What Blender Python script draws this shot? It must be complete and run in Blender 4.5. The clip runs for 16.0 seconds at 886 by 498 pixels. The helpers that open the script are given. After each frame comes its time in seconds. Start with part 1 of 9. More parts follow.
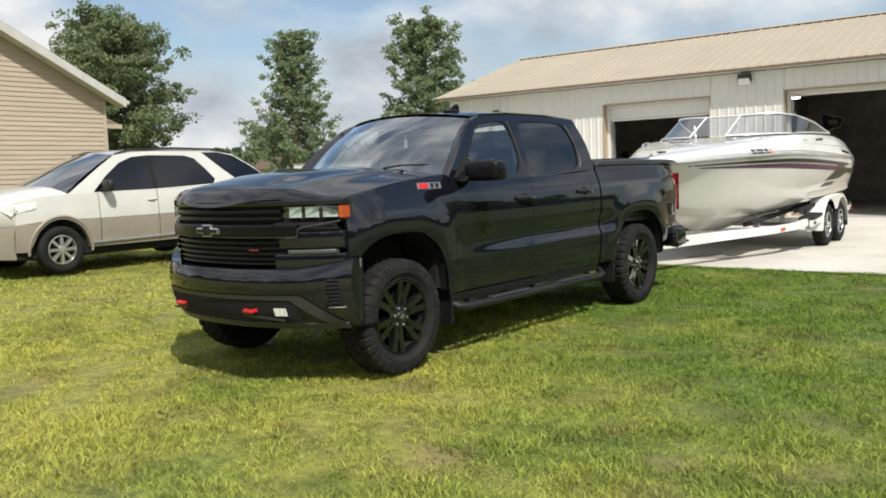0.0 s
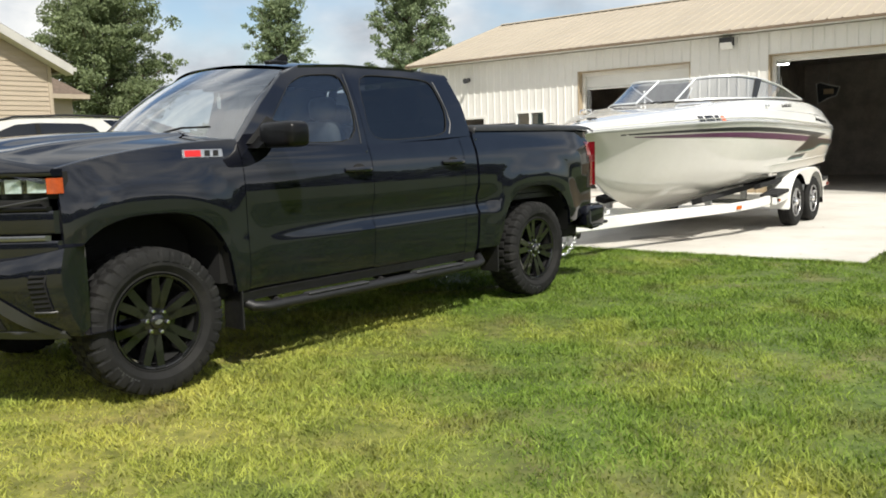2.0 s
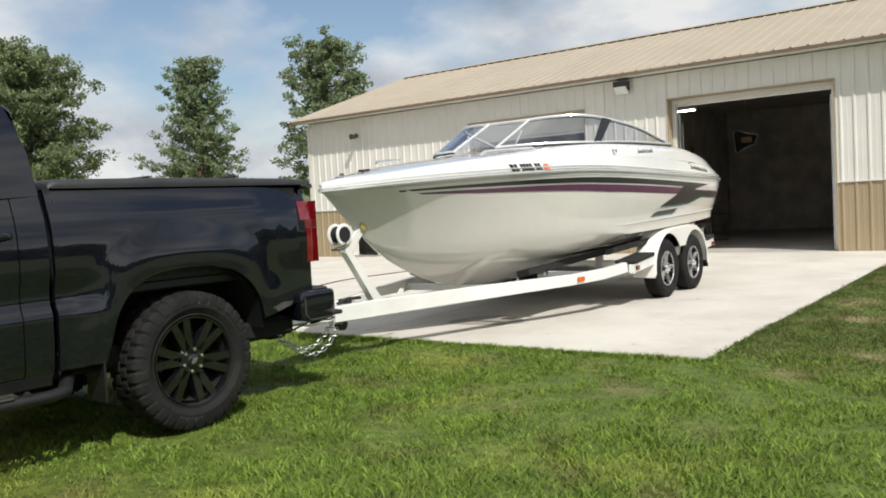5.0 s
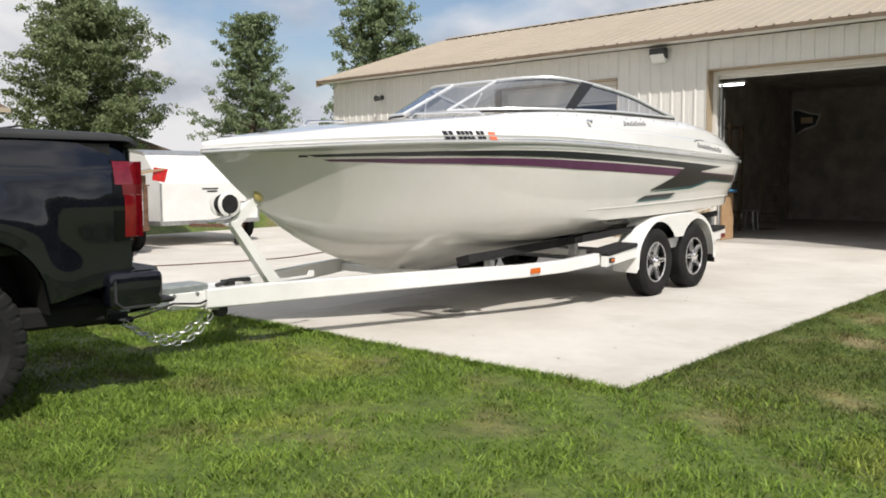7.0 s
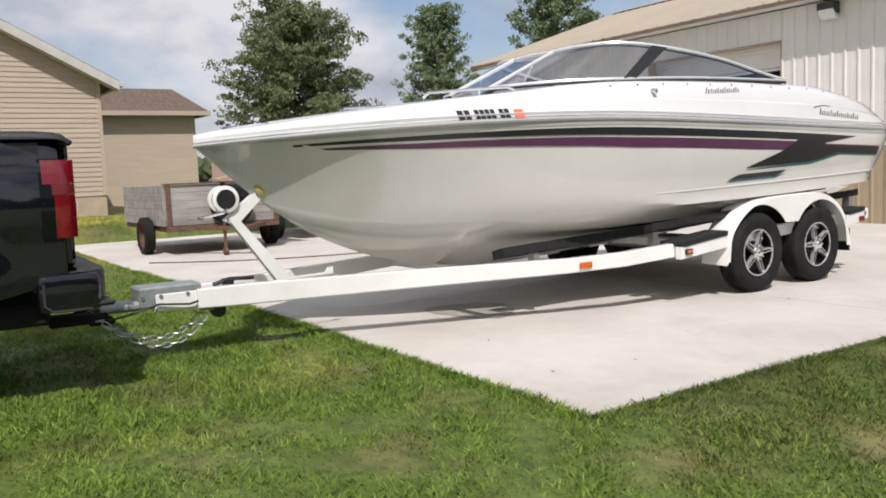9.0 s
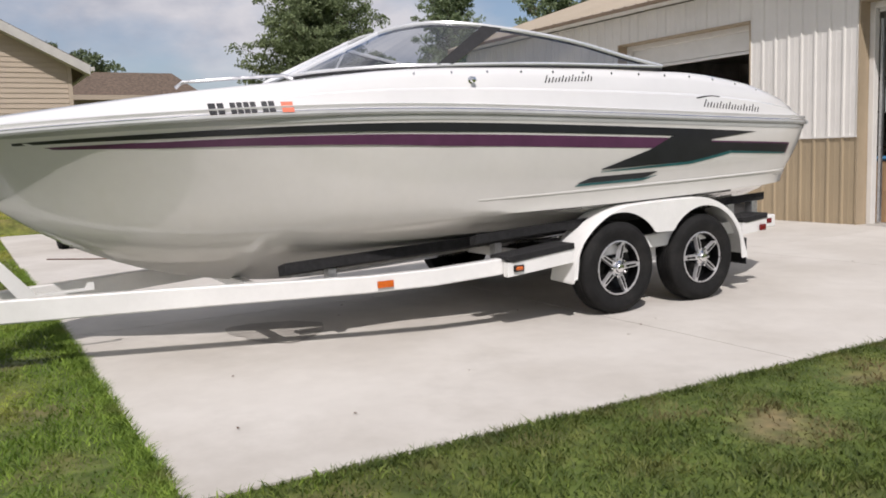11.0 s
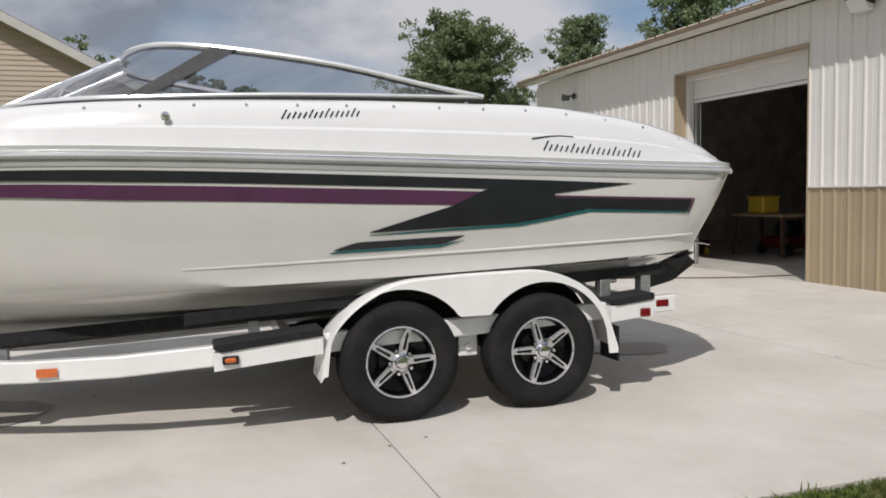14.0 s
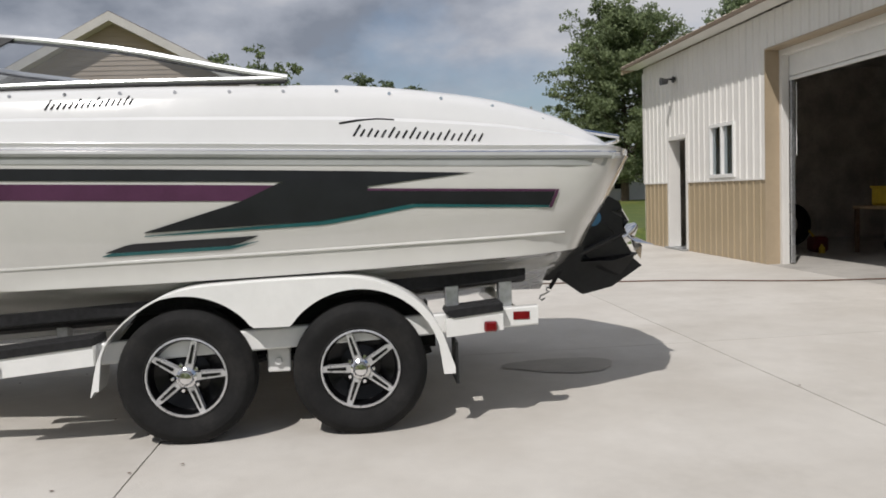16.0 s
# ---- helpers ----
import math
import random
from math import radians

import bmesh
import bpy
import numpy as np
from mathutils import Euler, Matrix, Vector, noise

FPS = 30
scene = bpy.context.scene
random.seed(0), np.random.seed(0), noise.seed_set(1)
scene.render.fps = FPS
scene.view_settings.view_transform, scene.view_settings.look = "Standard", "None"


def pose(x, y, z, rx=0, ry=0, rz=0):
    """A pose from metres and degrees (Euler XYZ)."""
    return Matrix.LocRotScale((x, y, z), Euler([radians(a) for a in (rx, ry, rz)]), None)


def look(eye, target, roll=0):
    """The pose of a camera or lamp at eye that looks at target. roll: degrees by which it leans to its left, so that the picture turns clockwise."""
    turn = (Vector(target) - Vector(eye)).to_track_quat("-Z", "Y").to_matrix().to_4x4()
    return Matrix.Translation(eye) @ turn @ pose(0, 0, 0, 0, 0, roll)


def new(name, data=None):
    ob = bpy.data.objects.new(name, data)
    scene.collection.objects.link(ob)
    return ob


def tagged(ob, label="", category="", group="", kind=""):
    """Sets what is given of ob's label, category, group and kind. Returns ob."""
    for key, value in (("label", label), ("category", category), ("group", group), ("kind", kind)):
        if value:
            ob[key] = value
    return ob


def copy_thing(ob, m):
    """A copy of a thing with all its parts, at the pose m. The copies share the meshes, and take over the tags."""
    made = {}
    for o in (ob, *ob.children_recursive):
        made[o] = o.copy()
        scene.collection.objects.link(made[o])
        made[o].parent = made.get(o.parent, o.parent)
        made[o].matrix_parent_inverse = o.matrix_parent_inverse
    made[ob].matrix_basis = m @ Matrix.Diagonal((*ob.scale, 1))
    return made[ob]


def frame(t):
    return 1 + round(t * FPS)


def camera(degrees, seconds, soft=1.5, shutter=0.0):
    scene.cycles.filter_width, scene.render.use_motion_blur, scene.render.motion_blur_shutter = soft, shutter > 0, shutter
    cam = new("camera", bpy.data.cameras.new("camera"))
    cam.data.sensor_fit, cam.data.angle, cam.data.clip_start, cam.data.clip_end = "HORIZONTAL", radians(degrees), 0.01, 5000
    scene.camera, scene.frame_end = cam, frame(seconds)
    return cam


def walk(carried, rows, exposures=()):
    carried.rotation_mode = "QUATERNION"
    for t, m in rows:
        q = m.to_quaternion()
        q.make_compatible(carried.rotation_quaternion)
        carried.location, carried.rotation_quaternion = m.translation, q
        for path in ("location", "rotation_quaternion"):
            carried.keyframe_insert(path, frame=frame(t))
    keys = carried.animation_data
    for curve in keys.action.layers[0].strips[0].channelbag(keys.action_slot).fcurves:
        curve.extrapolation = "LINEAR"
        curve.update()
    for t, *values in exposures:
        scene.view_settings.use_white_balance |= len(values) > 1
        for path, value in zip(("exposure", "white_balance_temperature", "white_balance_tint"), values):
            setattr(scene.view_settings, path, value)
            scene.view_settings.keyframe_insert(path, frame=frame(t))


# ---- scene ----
cam = camera(55.9, 16.0, soft=1.8)
PATH = [
    (0, (1.174, 0.625, 1.366), (-0.039, 2.205, 1.184), -1.9),
    (0.5, (1.219, 1.084, 1.374), (0.011, 2.668, 1.199), -2.3),
    (1, (1.288, 1.599, 1.352), (0.011, 3.124, 1.145), -2.2),
    (1.5, (1.288, 2.127, 1.318), (0.026, 3.657, 1.057), -2.0),
    (2, (1.44, 2.58, 1.262), (0.199, 4.13, 1.021), -1.8),
    (2.5, (1.427, 3.246, 1.227), (0.185, 4.801, 1.025), -2.2),
    (3, (1.61, 3.659, 1.198), (0.413, 5.25, 1.014), -1.9),
    (3.5, (1.61, 4.175, 1.208), (0.424, 5.779, 1.066), -0.1),
    (4, (1.569, 4.677, 1.242), (0.425, 6.315, 1.138), -0.4),
    (4.2, (1.591, 4.92, 1.183), (0.445, 6.557, 1.087), -1.6),
    (6.5, (1.8, 7.178, 1.178), (0.538, 8.722, 1.03), -2.2),
    (7, (1.91, 7.593, 1.174), (0.583, 9.08, 1.005), -0.2),
    (7.5, (1.912, 8.045, 1.137), (0.536, 9.484, 0.953), -0.1),
    (8, (2.006, 8.417, 1.113), (0.556, 9.783, 0.929), -0.9),
    (8.2, (2.11, 8.573, 1.13), (0.6, 9.874, 0.96), -1.2),
    (10.3, (2.539, 10.465, 1.146), (0.814, 11.446, 0.902), -2.7),
    (10.5, (2.559, 10.745, 1.113), (0.841, 11.746, 0.897), -2.7),
    (11, (2.561, 11.2, 1.196), (0.842, 12.197, 0.971), -2.0),
    (11.5, (2.547, 11.732, 1.241), (0.836, 12.746, 1.028), -1.8),
    (12, (2.562, 12.281, 1.228), (0.817, 13.239, 1.036), -1.3),
    (12.5, (2.454, 12.815, 1.188), (0.688, 13.731, 0.978), -2.2),
    (13, (2.461, 13.249, 1.139), (0.66, 14.099, 0.954), -3.2),
    (13.5, (2.419, 13.774, 1.204), (0.555, 14.47, 1.004), -1.7),
    (14, (2.37, 14.243, 1.263), (0.473, 14.864, 1.127), -1.0),
    (14.5, (2.373, 14.811, 1.225), (0.428, 15.266, 1.136), -1.6),
    (15, (2.272, 15.381, 1.228), (0.307, 15.735, 1.115), -2.3),
    (15.5, (2.269, 15.908, 1.218), (-2.687, 16.522, 0.960), -2.048),
    (16, (2.136, 16.419, 1.195), (0.149, 16.594, 1.062), -1.9),
]
EXPOSURES = [(0, 0.25, 6650, 8), (1, 0.33, 6700, 8), (2, 0.42, 6750, 8), (3, 0.29, 6750, 8), (4, 0.14, 6650, 8), (7, 0.10, 6650, 12), (8.2, 0.06, 6550, 14), (11, -0.20, 6450, 17), (13, -0.26, 6450, 16), (14.5, -0.42, 6400, 13), (16, -0.42, 6400, 13)]
walk(cam, [(t, look(eye, target, roll)) for t, eye, target, roll in PATH], EXPOSURES)

# ---- world, sun, exposure ----
SUN_DIR = Vector((0.71, -0.43, 1.0)).normalized()
world = bpy.data.worlds.new("sky")
scene.world = world
world.use_nodes = True
wn, wl = world.node_tree.nodes, world.node_tree.links
wn.clear()
w_out, w_bg = wn.new("ShaderNodeOutputWorld"), wn.new("ShaderNodeBackground")
w_sky = wn.new("ShaderNodeTexSky")
w_sky.sky_type, w_sky.sun_disc = "NISHITA", False
w_sky.sun_elevation, w_sky.sun_rotation = math.asin(SUN_DIR.z), math.atan2(SUN_DIR.x, SUN_DIR.y)
w_sky.air_density, w_sky.dust_density = 1.0, 1.5
w_co = wn.new("ShaderNodeTexCoord")
w_sep = wn.new("ShaderNodeSeparateXYZ")
wl.new(w_co.outputs["Generated"], w_sep.inputs[0])


def w_math(op, a, b=None):
    n = wn.new("ShaderNodeMath")
    n.operation = op
    for i, v in enumerate((a, b)):
        if v is None:
            continue
        if isinstance(v, (int, float)):
            n.inputs[i].default_value = v
        else:
            wl.new(v, n.inputs[i])
    return n.outputs[0]


# clouds: noise on the dome of directions, flattened towards the horizon
w_xy = wn.new("ShaderNodeCombineXYZ")
wl.new(w_sep.outputs[0], w_xy.inputs[0])
wl.new(w_sep.outputs[1], w_xy.inputs[1])
wl.new(w_math("MULTIPLY", w_sep.outputs[2], 1.9), w_xy.inputs[2])


def w_noise(scale, detail, offset, rough=0.55):
    m = wn.new("ShaderNodeMapping")
    m.inputs["Location"].default_value = offset
    wl.new(w_xy.outputs[0], m.inputs[0])
    n = wn.new("ShaderNodeTexNoise")
    n.inputs["Scale"].default_value, n.inputs["Detail"].default_value = scale, detail
    n.inputs["Roughness"].default_value = rough
    wl.new(m.outputs[0], n.inputs["Vector"])
    return n.outputs[0]


def w_ramp(fac, stops):
    r = wn.new("ShaderNodeValToRGB")
    r.color_ramp.elements[0].position, r.color_ramp.elements[0].color = stops[0][0], (*stops[0][1], 1)
    r.color_ramp.elements[1].position, r.color_ramp.elements[1].color = stops[-1][0], (*stops[-1][1], 1)
    for p, c in stops[1:-1]:
        e = r.color_ramp.elements.new(p)
        e.color = (*c, 1)
    wl.new(fac, r.inputs[0])
    return r.outputs[0]


w_side = w_math("MULTIPLY", w_math("SUBTRACT", 0.52, w_sep.outputs[1]), 0.20)
w_cover = w_ramp(w_math("ADD", w_noise(2.4, 7, (3.1, 1.7, 0), 0.52), w_side), [(0.40, (0, 0, 0)), (0.54, (1, 1, 1))])
w_tone = w_ramp(w_noise(4.2, 7, (8.4, 5.2, 0), 0.52), [(0.36, (2.7, 3.05, 3.6)), (0.48, (4.6, 4.95, 5.5)), (0.59, (6.8, 6.9, 7.05))])
w_mix = wn.new("ShaderNodeMixRGB")
wl.new(w_cover, w_mix.inputs[0])
wl.new(w_sky.outputs[0], w_mix.inputs[1])
wl.new(w_tone, w_mix.inputs[2])
wl.new(w_mix.outputs[0], w_bg.inputs[0])
w_bg.inputs[1].default_value = 0.11
wl.new(w_bg.outputs[0], w_out.inputs[0])

sun = new("sun", bpy.data.lights.new("sun", "SUN"))
sun.data.energy, sun.data.angle, sun.data.color = 4.2, radians(0.6), (1.0, 0.962, 0.90)
sun.matrix_world = look((0, 0, 30), Vector((0, 0, 30)) - SUN_DIR)

# ---- materials ----


def mat(name, color, rough=0.5, metal=0.0, var=0.12, scale=6.0, bump=0.0, bscale=60.0, spec=0.5, coat=0.0, rvar=0.0, color2=None, stain=0.0, stain_color=(0.1, 0.08, 0.06), sscale=1.2, rand=0.0, stretch=(1, 1, 1), coat_ior=1.5):
    """A surface with two scales of colour variation, wear in the roughness, stains and fine relief."""
    m = bpy.data.materials.new(name)
    m.use_nodes = True
    nt = m.node_tree
    b = nt.nodes["Principled BSDF"]
    co = nt.nodes.new("ShaderNodeTexCoord")
    mp = nt.nodes.new("ShaderNodeMapping")
    mp.inputs["Scale"].default_value = stretch
    nt.links.new(co.outputs["Object"], mp.inputs[0])

    def nz(s, d=5, r=0.6):
        n = nt.nodes.new("ShaderNodeTexNoise")
        n.inputs["Scale"].default_value, n.inputs["Detail"].default_value, n.inputs["Roughness"].default_value = s, d, r
        nt.links.new(mp.outputs[0], n.inputs["Vector"])
        return n.outputs[0]

    def ramp(fac, p0, c0, p1, c1):
        r = nt.nodes.new("ShaderNodeValToRGB")
        r.color_ramp.elements[0].position, r.color_ramp.elements[1].position = p0, p1
        r.color_ramp.elements[0].color, r.color_ramp.elements[1].color = (*c0, 1), (*c1, 1)
        nt.links.new(fac, r.inputs[0])
        return r.outputs[0]

    def mix(fac, a, b2, kind="MIX"):
        x = nt.nodes.new("ShaderNodeMixRGB")
        x.blend_type = kind
        for i, v in enumerate((fac, a, b2)):
            if isinstance(v, (int, float)):
                x.inputs[i].default_value = v
            elif isinstance(v, tuple):
                x.inputs[i].default_value = (*v, 1)
            else:
                nt.links.new(v, x.inputs[i])
        return x.outputs[0]

    lo = tuple(c * (1 - var) for c in color)
    hi = color2 or tuple(min(1, c * (1 + var)) for c in color)
    c = ramp(nz(scale), 0.36, lo, 0.64, hi)
    fine = ramp(nz(scale * 9, 3), 0.3, (1 - var * 0.6,) * 3, 0.7, (1 + var * 0.3,) * 3)
    c = mix(0.8, c, fine, "MULTIPLY")
    if stain:
        s = ramp(nz(sscale, 8, 0.7), 0.52, (0, 0, 0), 0.72, (stain,) * 3)
        c = mix(s, c, stain_color)
    if rand:
        oi = nt.nodes.new("ShaderNodeObjectInfo")
        c = mix(1.0, c, ramp(oi.outputs["Random"], 0, (1 - rand,) * 3, 1, (1 + rand,) * 3), "MULTIPLY")
    nt.links.new(c, b.inputs["Base Color"])
    b.inputs["Metallic"].default_value, b.inputs["Specular IOR Level"].default_value = metal, spec
    b.inputs["Coat Weight"].default_value = coat
    b.inputs["Coat Roughness"].default_value, b.inputs["Coat IOR"].default_value = 0.03, coat_ior
    if rvar:
        rr = ramp(nz(scale * 2.2), 0.3, (max(0, rough - rvar),) * 3, 0.7, (min(1, rough + rvar),) * 3)
        nt.links.new(rr, b.inputs["Roughness"])
    else:
        b.inputs["Roughness"].default_value = rough
    if bump:
        bp = nt.nodes.new("ShaderNodeBump")
        bp.inputs["Strength"].default_value, bp.inputs["Distance"].default_value = bump, 0.01
        nt.links.new(nz(bscale, 4), bp.inputs["Height"])
        nt.links.new(bp.outputs[0], b.inputs["Normal"])
    return m


def glass_mat(name, tint, density, rough=0.0, shine=0.075):
    """Thin window glass: mostly clear, tinted, with a mirror share that grows at glancing angles."""
    m = bpy.data.materials.new(name)
    m.use_nodes = True
    nt = m.node_tree
    nt.nodes.clear()
    out = nt.nodes.new("ShaderNodeOutputMaterial")
    tr, gl, mx, lw = (nt.nodes.new(k) for k in ("ShaderNodeBsdfTransparent", "ShaderNodeBsdfGlossy", "ShaderNodeMixShader", "ShaderNodeLayerWeight"))
    pw_, ad = nt.nodes.new("ShaderNodeMath"), nt.nodes.new("ShaderNodeMath")
    pw_.operation, pw_.inputs[1].default_value = "POWER", 4.0
    ad.operation, ad.inputs[1].default_value, ad.inputs[2].default_value = "MULTIPLY_ADD", 0.90, shine
    tr.inputs[0].default_value = (*[density * c for c in tint], 1)
    gl.inputs[0].default_value, gl.inputs["Roughness"].default_value = (0.95, 0.97, 1, 1), rough
    lw.inputs[0].default_value = 0.5
    nt.links.new(lw.outputs["Facing"], pw_.inputs[0])
    nt.links.new(pw_.outputs[0], ad.inputs[0])
    nt.links.new(ad.outputs[0], mx.inputs[0])
    nt.links.new(tr.outputs[0], mx.inputs[1])
    nt.links.new(gl.outputs[0], mx.inputs[2])
    nt.links.new(mx.outputs[0], out.inputs[0])
    return m


def glow_mat(name, color, power):
    m = bpy.data.materials.new(name)
    m.use_nodes = True
    b = m.node_tree.nodes["Principled BSDF"]
    b.inputs["Emission Color"].default_value, b.inputs["Emission Strength"].default_value = (*color, 1), power
    return m


M_PAINT = mat("black_car_paint", (0.0055, 0.0062, 0.0100), 0.5, 0.0, 0.2, 3, spec=0.0, coat=1.0, coat_ior=1.66)
M_GLOSSBLK = mat("gloss_black_plastic", (0.003, 0.003, 0.0035), 0.35, 0.0, 0.2, 8, spec=0.2, coat=0.2)
M_BLKPL = mat("black_textured_plastic", (0.009, 0.009, 0.010), 0.5, 0, 0.2, 12, bump=0.15, bscale=400, rvar=0.12)
M_GUN = mat("dark_gunmetal", (0.20, 0.205, 0.21), 0.25, 0.9, 0.1, 10)
M_CHAR = mat("charcoal_trim", (0.035, 0.036, 0.038), 0.42, 0, 0.15, 10, bump=0.08, bscale=300)
M_VINYL = mat("black_vinyl_cover", (0.022, 0.023, 0.025), 0.5, 0, 0.2, 5, bump=0.25, bscale=180, rvar=0.1)
M_TYRE = mat("tyre_rubber", (0.013, 0.013, 0.013), 0.8, 0, 0.25, 8, bump=0.2, bscale=150, spec=0.25, stain=0.2, stain_color=(0.05, 0.045, 0.038), sscale=4)
M_RIMBLK = mat("gloss_black_alloy", (0.010, 0.010, 0.011), 0.14, 0.3, 0.2, 8, coat=1.0)
M_CHROME = mat("polished_chrome", (0.80, 0.80, 0.81), 0.10, 1.0, 0.05, 10, rvar=0.05)
M_STEEL = mat("galvanised_steel", (0.52, 0.53, 0.54), 0.42, 0.9, 0.15, 20, bump=0.05, bscale=90, rvar=0.12)
M_GALV = mat("dull_galvanised", (0.33, 0.36, 0.36), 0.5, 0.5, 0.15, 16, bump=0.05, bscale=90)
M_RED = mat("red_lens", (0.17, 0.005, 0.010), 0.10, 0, 0.15, 20, coat=1.0)
M_REDPAINT = mat("red_paint", (0.55, 0.02, 0.02), 0.30, 0, 0.15, 10)
M_AMBER = mat("amber_lens", (0.60, 0.13, 0.02), 0.14, 0, 0.15, 30, coat=1.0)
M_TURN = mat("dark_amber_lens", (0.36, 0.055, 0.012), 0.12, 0, 0.15, 30, coat=1.0)
M_LENS = mat("lamp_reflector", (0.80, 0.82, 0.84), 0.22, 0.0, 0.15, 40, coat=1.0)
M_RAKE = mat("weathered_white_trim", (0.50, 0.49, 0.46), 0.6, 0, 0.06, 3)
M_RAIL = mat("bright_anodised_rail", (0.82, 0.83, 0.84), 0.28, 0.45, 0.05, 10)
M_FACED = mat("machined_alloy_face", (0.60, 0.60, 0.61), 0.3, 0.6, 0.06, 10, rvar=0.06)
# red with the shop bay's dimness put into its colour; also badge and lens
M_REDDIM = mat("dimmed_red_paint", (0.13, 0.012, 0.014), 0.5, 0, 0.2, 8)
M_WHITE = mat("white_gloss_paint", (0.80, 0.80, 0.78), 0.25, 0, 0.04, 3, coat=0.5, stain=0.06, stain_color=(0.5, 0.45, 0.36))
M_GEL = mat("white_gelcoat", (0.74, 0.74, 0.735), 0.16, 0, 0.02, 2, coat=0.9, rvar=0.05)
M_HULL = mat("off_white_hull_gelcoat", (0.64, 0.63, 0.60), 0.16, 0, 0.03, 1.5, coat=0.9, rvar=0.05, stain=0.10, stain_color=(0.52, 0.47, 0.34), sscale=0.8)
M_GREYBAND = mat("grey_pinstripe_gelcoat", (0.40, 0.41, 0.40), 0.2, 0, 0.06, 4, coat=0.6)
M_BLACKVINYL = mat("black_stripe_vinyl", (0.016, 0.017, 0.021), 0.28, 0, 0.15, 6)
M_PURPLE = mat("plum_stripe_vinyl", (0.088, 0.030, 0.072), 0.30, 0, 0.12, 6)
M_TEAL = mat("teal_stripe_vinyl", (0.018, 0.11, 0.115), 0.30, 0, 0.12, 6)
M_ORANGE = mat("orange_sticker", (0.75, 0.16, 0.08), 0.35, 0, 0.1, 20)
M_CARPET = mat("black_carpet", (0.014, 0.014, 0.015), 0.95, 0, 0.35, 30, bump=0.6, bscale=250)
M_CONC = mat("concrete", (0.55, 0.52, 0.47), 0.85, 0, 0.07, 0.9, bump=0.25, bscale=120, stain=0.42, stain_color=(0.36, 0.335, 0.295), sscale=0.8, rand=0.02, color2=(0.60, 0.575, 0.53))
M_OIL = mat("damp_concrete", (0.20, 0.185, 0.165), 0.75, 0, 0.12, 3, bump=0.2, bscale=120)
M_WALLW = mat("white_metal_siding", (0.71, 0.695, 0.66), 0.38, 0, 0.03, 1.4, rvar=0.06, stain=0.10, stain_color=(0.58, 0.54, 0.46), sscale=0.5)
M_WALLT = mat("tan_metal_siding", (0.36, 0.285, 0.185), 0.40, 0, 0.04, 1.4, rvar=0.06, stain=0.12, stain_color=(0.30, 0.25, 0.17), sscale=0.6)
M_ROOFT = mat("tan_metal_roof", (0.38, 0.325, 0.25), 0.5, 0, 0.05, 0.7, rvar=0.08, stain=0.18, stain_color=(0.33, 0.28, 0.21), sscale=0.4)
M_FASCIA = mat("brown_fascia", (0.17, 0.125, 0.085), 0.5, 0, 0.08, 2)
M_DARKWOOD = mat("dark_shop_wood", (0.13, 0.085, 0.05), 0.8, 0, 0.2, 6)
M_TRIMT = mat("tan_trim", (0.40, 0.32, 0.22), 0.45, 0, 0.06, 2)
M_DOORW = mat("white_door_panel", (0.72, 0.72, 0.70), 0.42, 0, 0.04, 2, stain=0.08, stain_color=(0.5, 0.47, 0.4))
M_SIDING = mat("beige_vinyl_siding", (0.44, 0.365, 0.285), 0.55, 0, 0.05, 2.5, stain=0.10, stain_color=(0.45, 0.36, 0.26), rand=0.03, stretch=(1, 0.3, 3))
M_SHINGLE = mat("brown_shingles", (0.13, 0.095, 0.07), 0.9, 0, 0.3, 9, bump=0.4, bscale=60)
M_FOUND = mat("tan_foundation", (0.42, 0.34, 0.25), 0.85, 0, 0.1, 4, bump=0.2, bscale=60)
M_GLASS = glass_mat("clear_glass", (0.93, 0.97, 0.96), 0.92)
M_SCREEN = glass_mat("windshield_glass", (0.86, 0.95, 0.98), 0.80, shine=0.34)
M_TINT = glass_mat("tinted_glass", (0.84, 0.93, 0.96), 0.72, shine=0.14)
M_DARKGLASS = glass_mat("privacy_glass", (0.6, 0.65, 0.7), 0.07)
M_SMOKE = glass_mat("smoked_boat_glass", (0.88, 0.90, 0.93), 0.74, shine=0.12)
M_DARK = mat("dark_interior", (0.03, 0.03, 0.032), 0.8, 0, 0.2, 8)
M_SEAT = mat("grey_upholstery", (0.10, 0.10, 0.105), 0.7, 0, 0.15, 12, bump=0.2, bscale=200)
M_SUVW = mat("pearl_white_paint", (0.60, 0.59, 0.56), 0.22, 0, 0.04, 3, coat=0.9)
M_SUVT = mat("taupe_cladding", (0.28, 0.245, 0.205), 0.4, 0, 0.06, 5, coat=0.3)
M_ALLOY = mat("silver_alloy", (0.60, 0.59, 0.57), 0.3, 0.8, 0.08, 10)
M_BARK = mat("bark", (0.12, 0.09, 0.065), 0.9, 0, 0.3, 9, bump=0.7, bscale=30, stretch=(1, 1, 0.2))
M_BOARD = mat("weathered_boards", (0.30, 0.285, 0.26), 0.85, 0, 0.22, 7, bump=0.35, bscale=60, rand=0.1, stretch=(1, 0.15, 1))
M_RUST = mat("rusty_steel", (0.15, 0.085, 0.055), 0.8, 0.3, 0.3, 12, bump=0.3, bscale=60)
M_CARD = mat("cardboard", (0.42, 0.27, 0.15), 0.85, 0, 0.1, 6, bump=0.1, bscale=60)
M_BLUE = mat("blue_tarp", (0.06, 0.20, 0.36), 0.5, 0, 0.12, 8)
M_YELLOW = mat("yellow_plastic", (0.62, 0.44, 0.04), 0.4, 0, 0.1, 8)
M_ROLLER = mat("aged_yellow_rubber", (0.40, 0.33, 0.11), 0.5, 0, 0.12, 12)
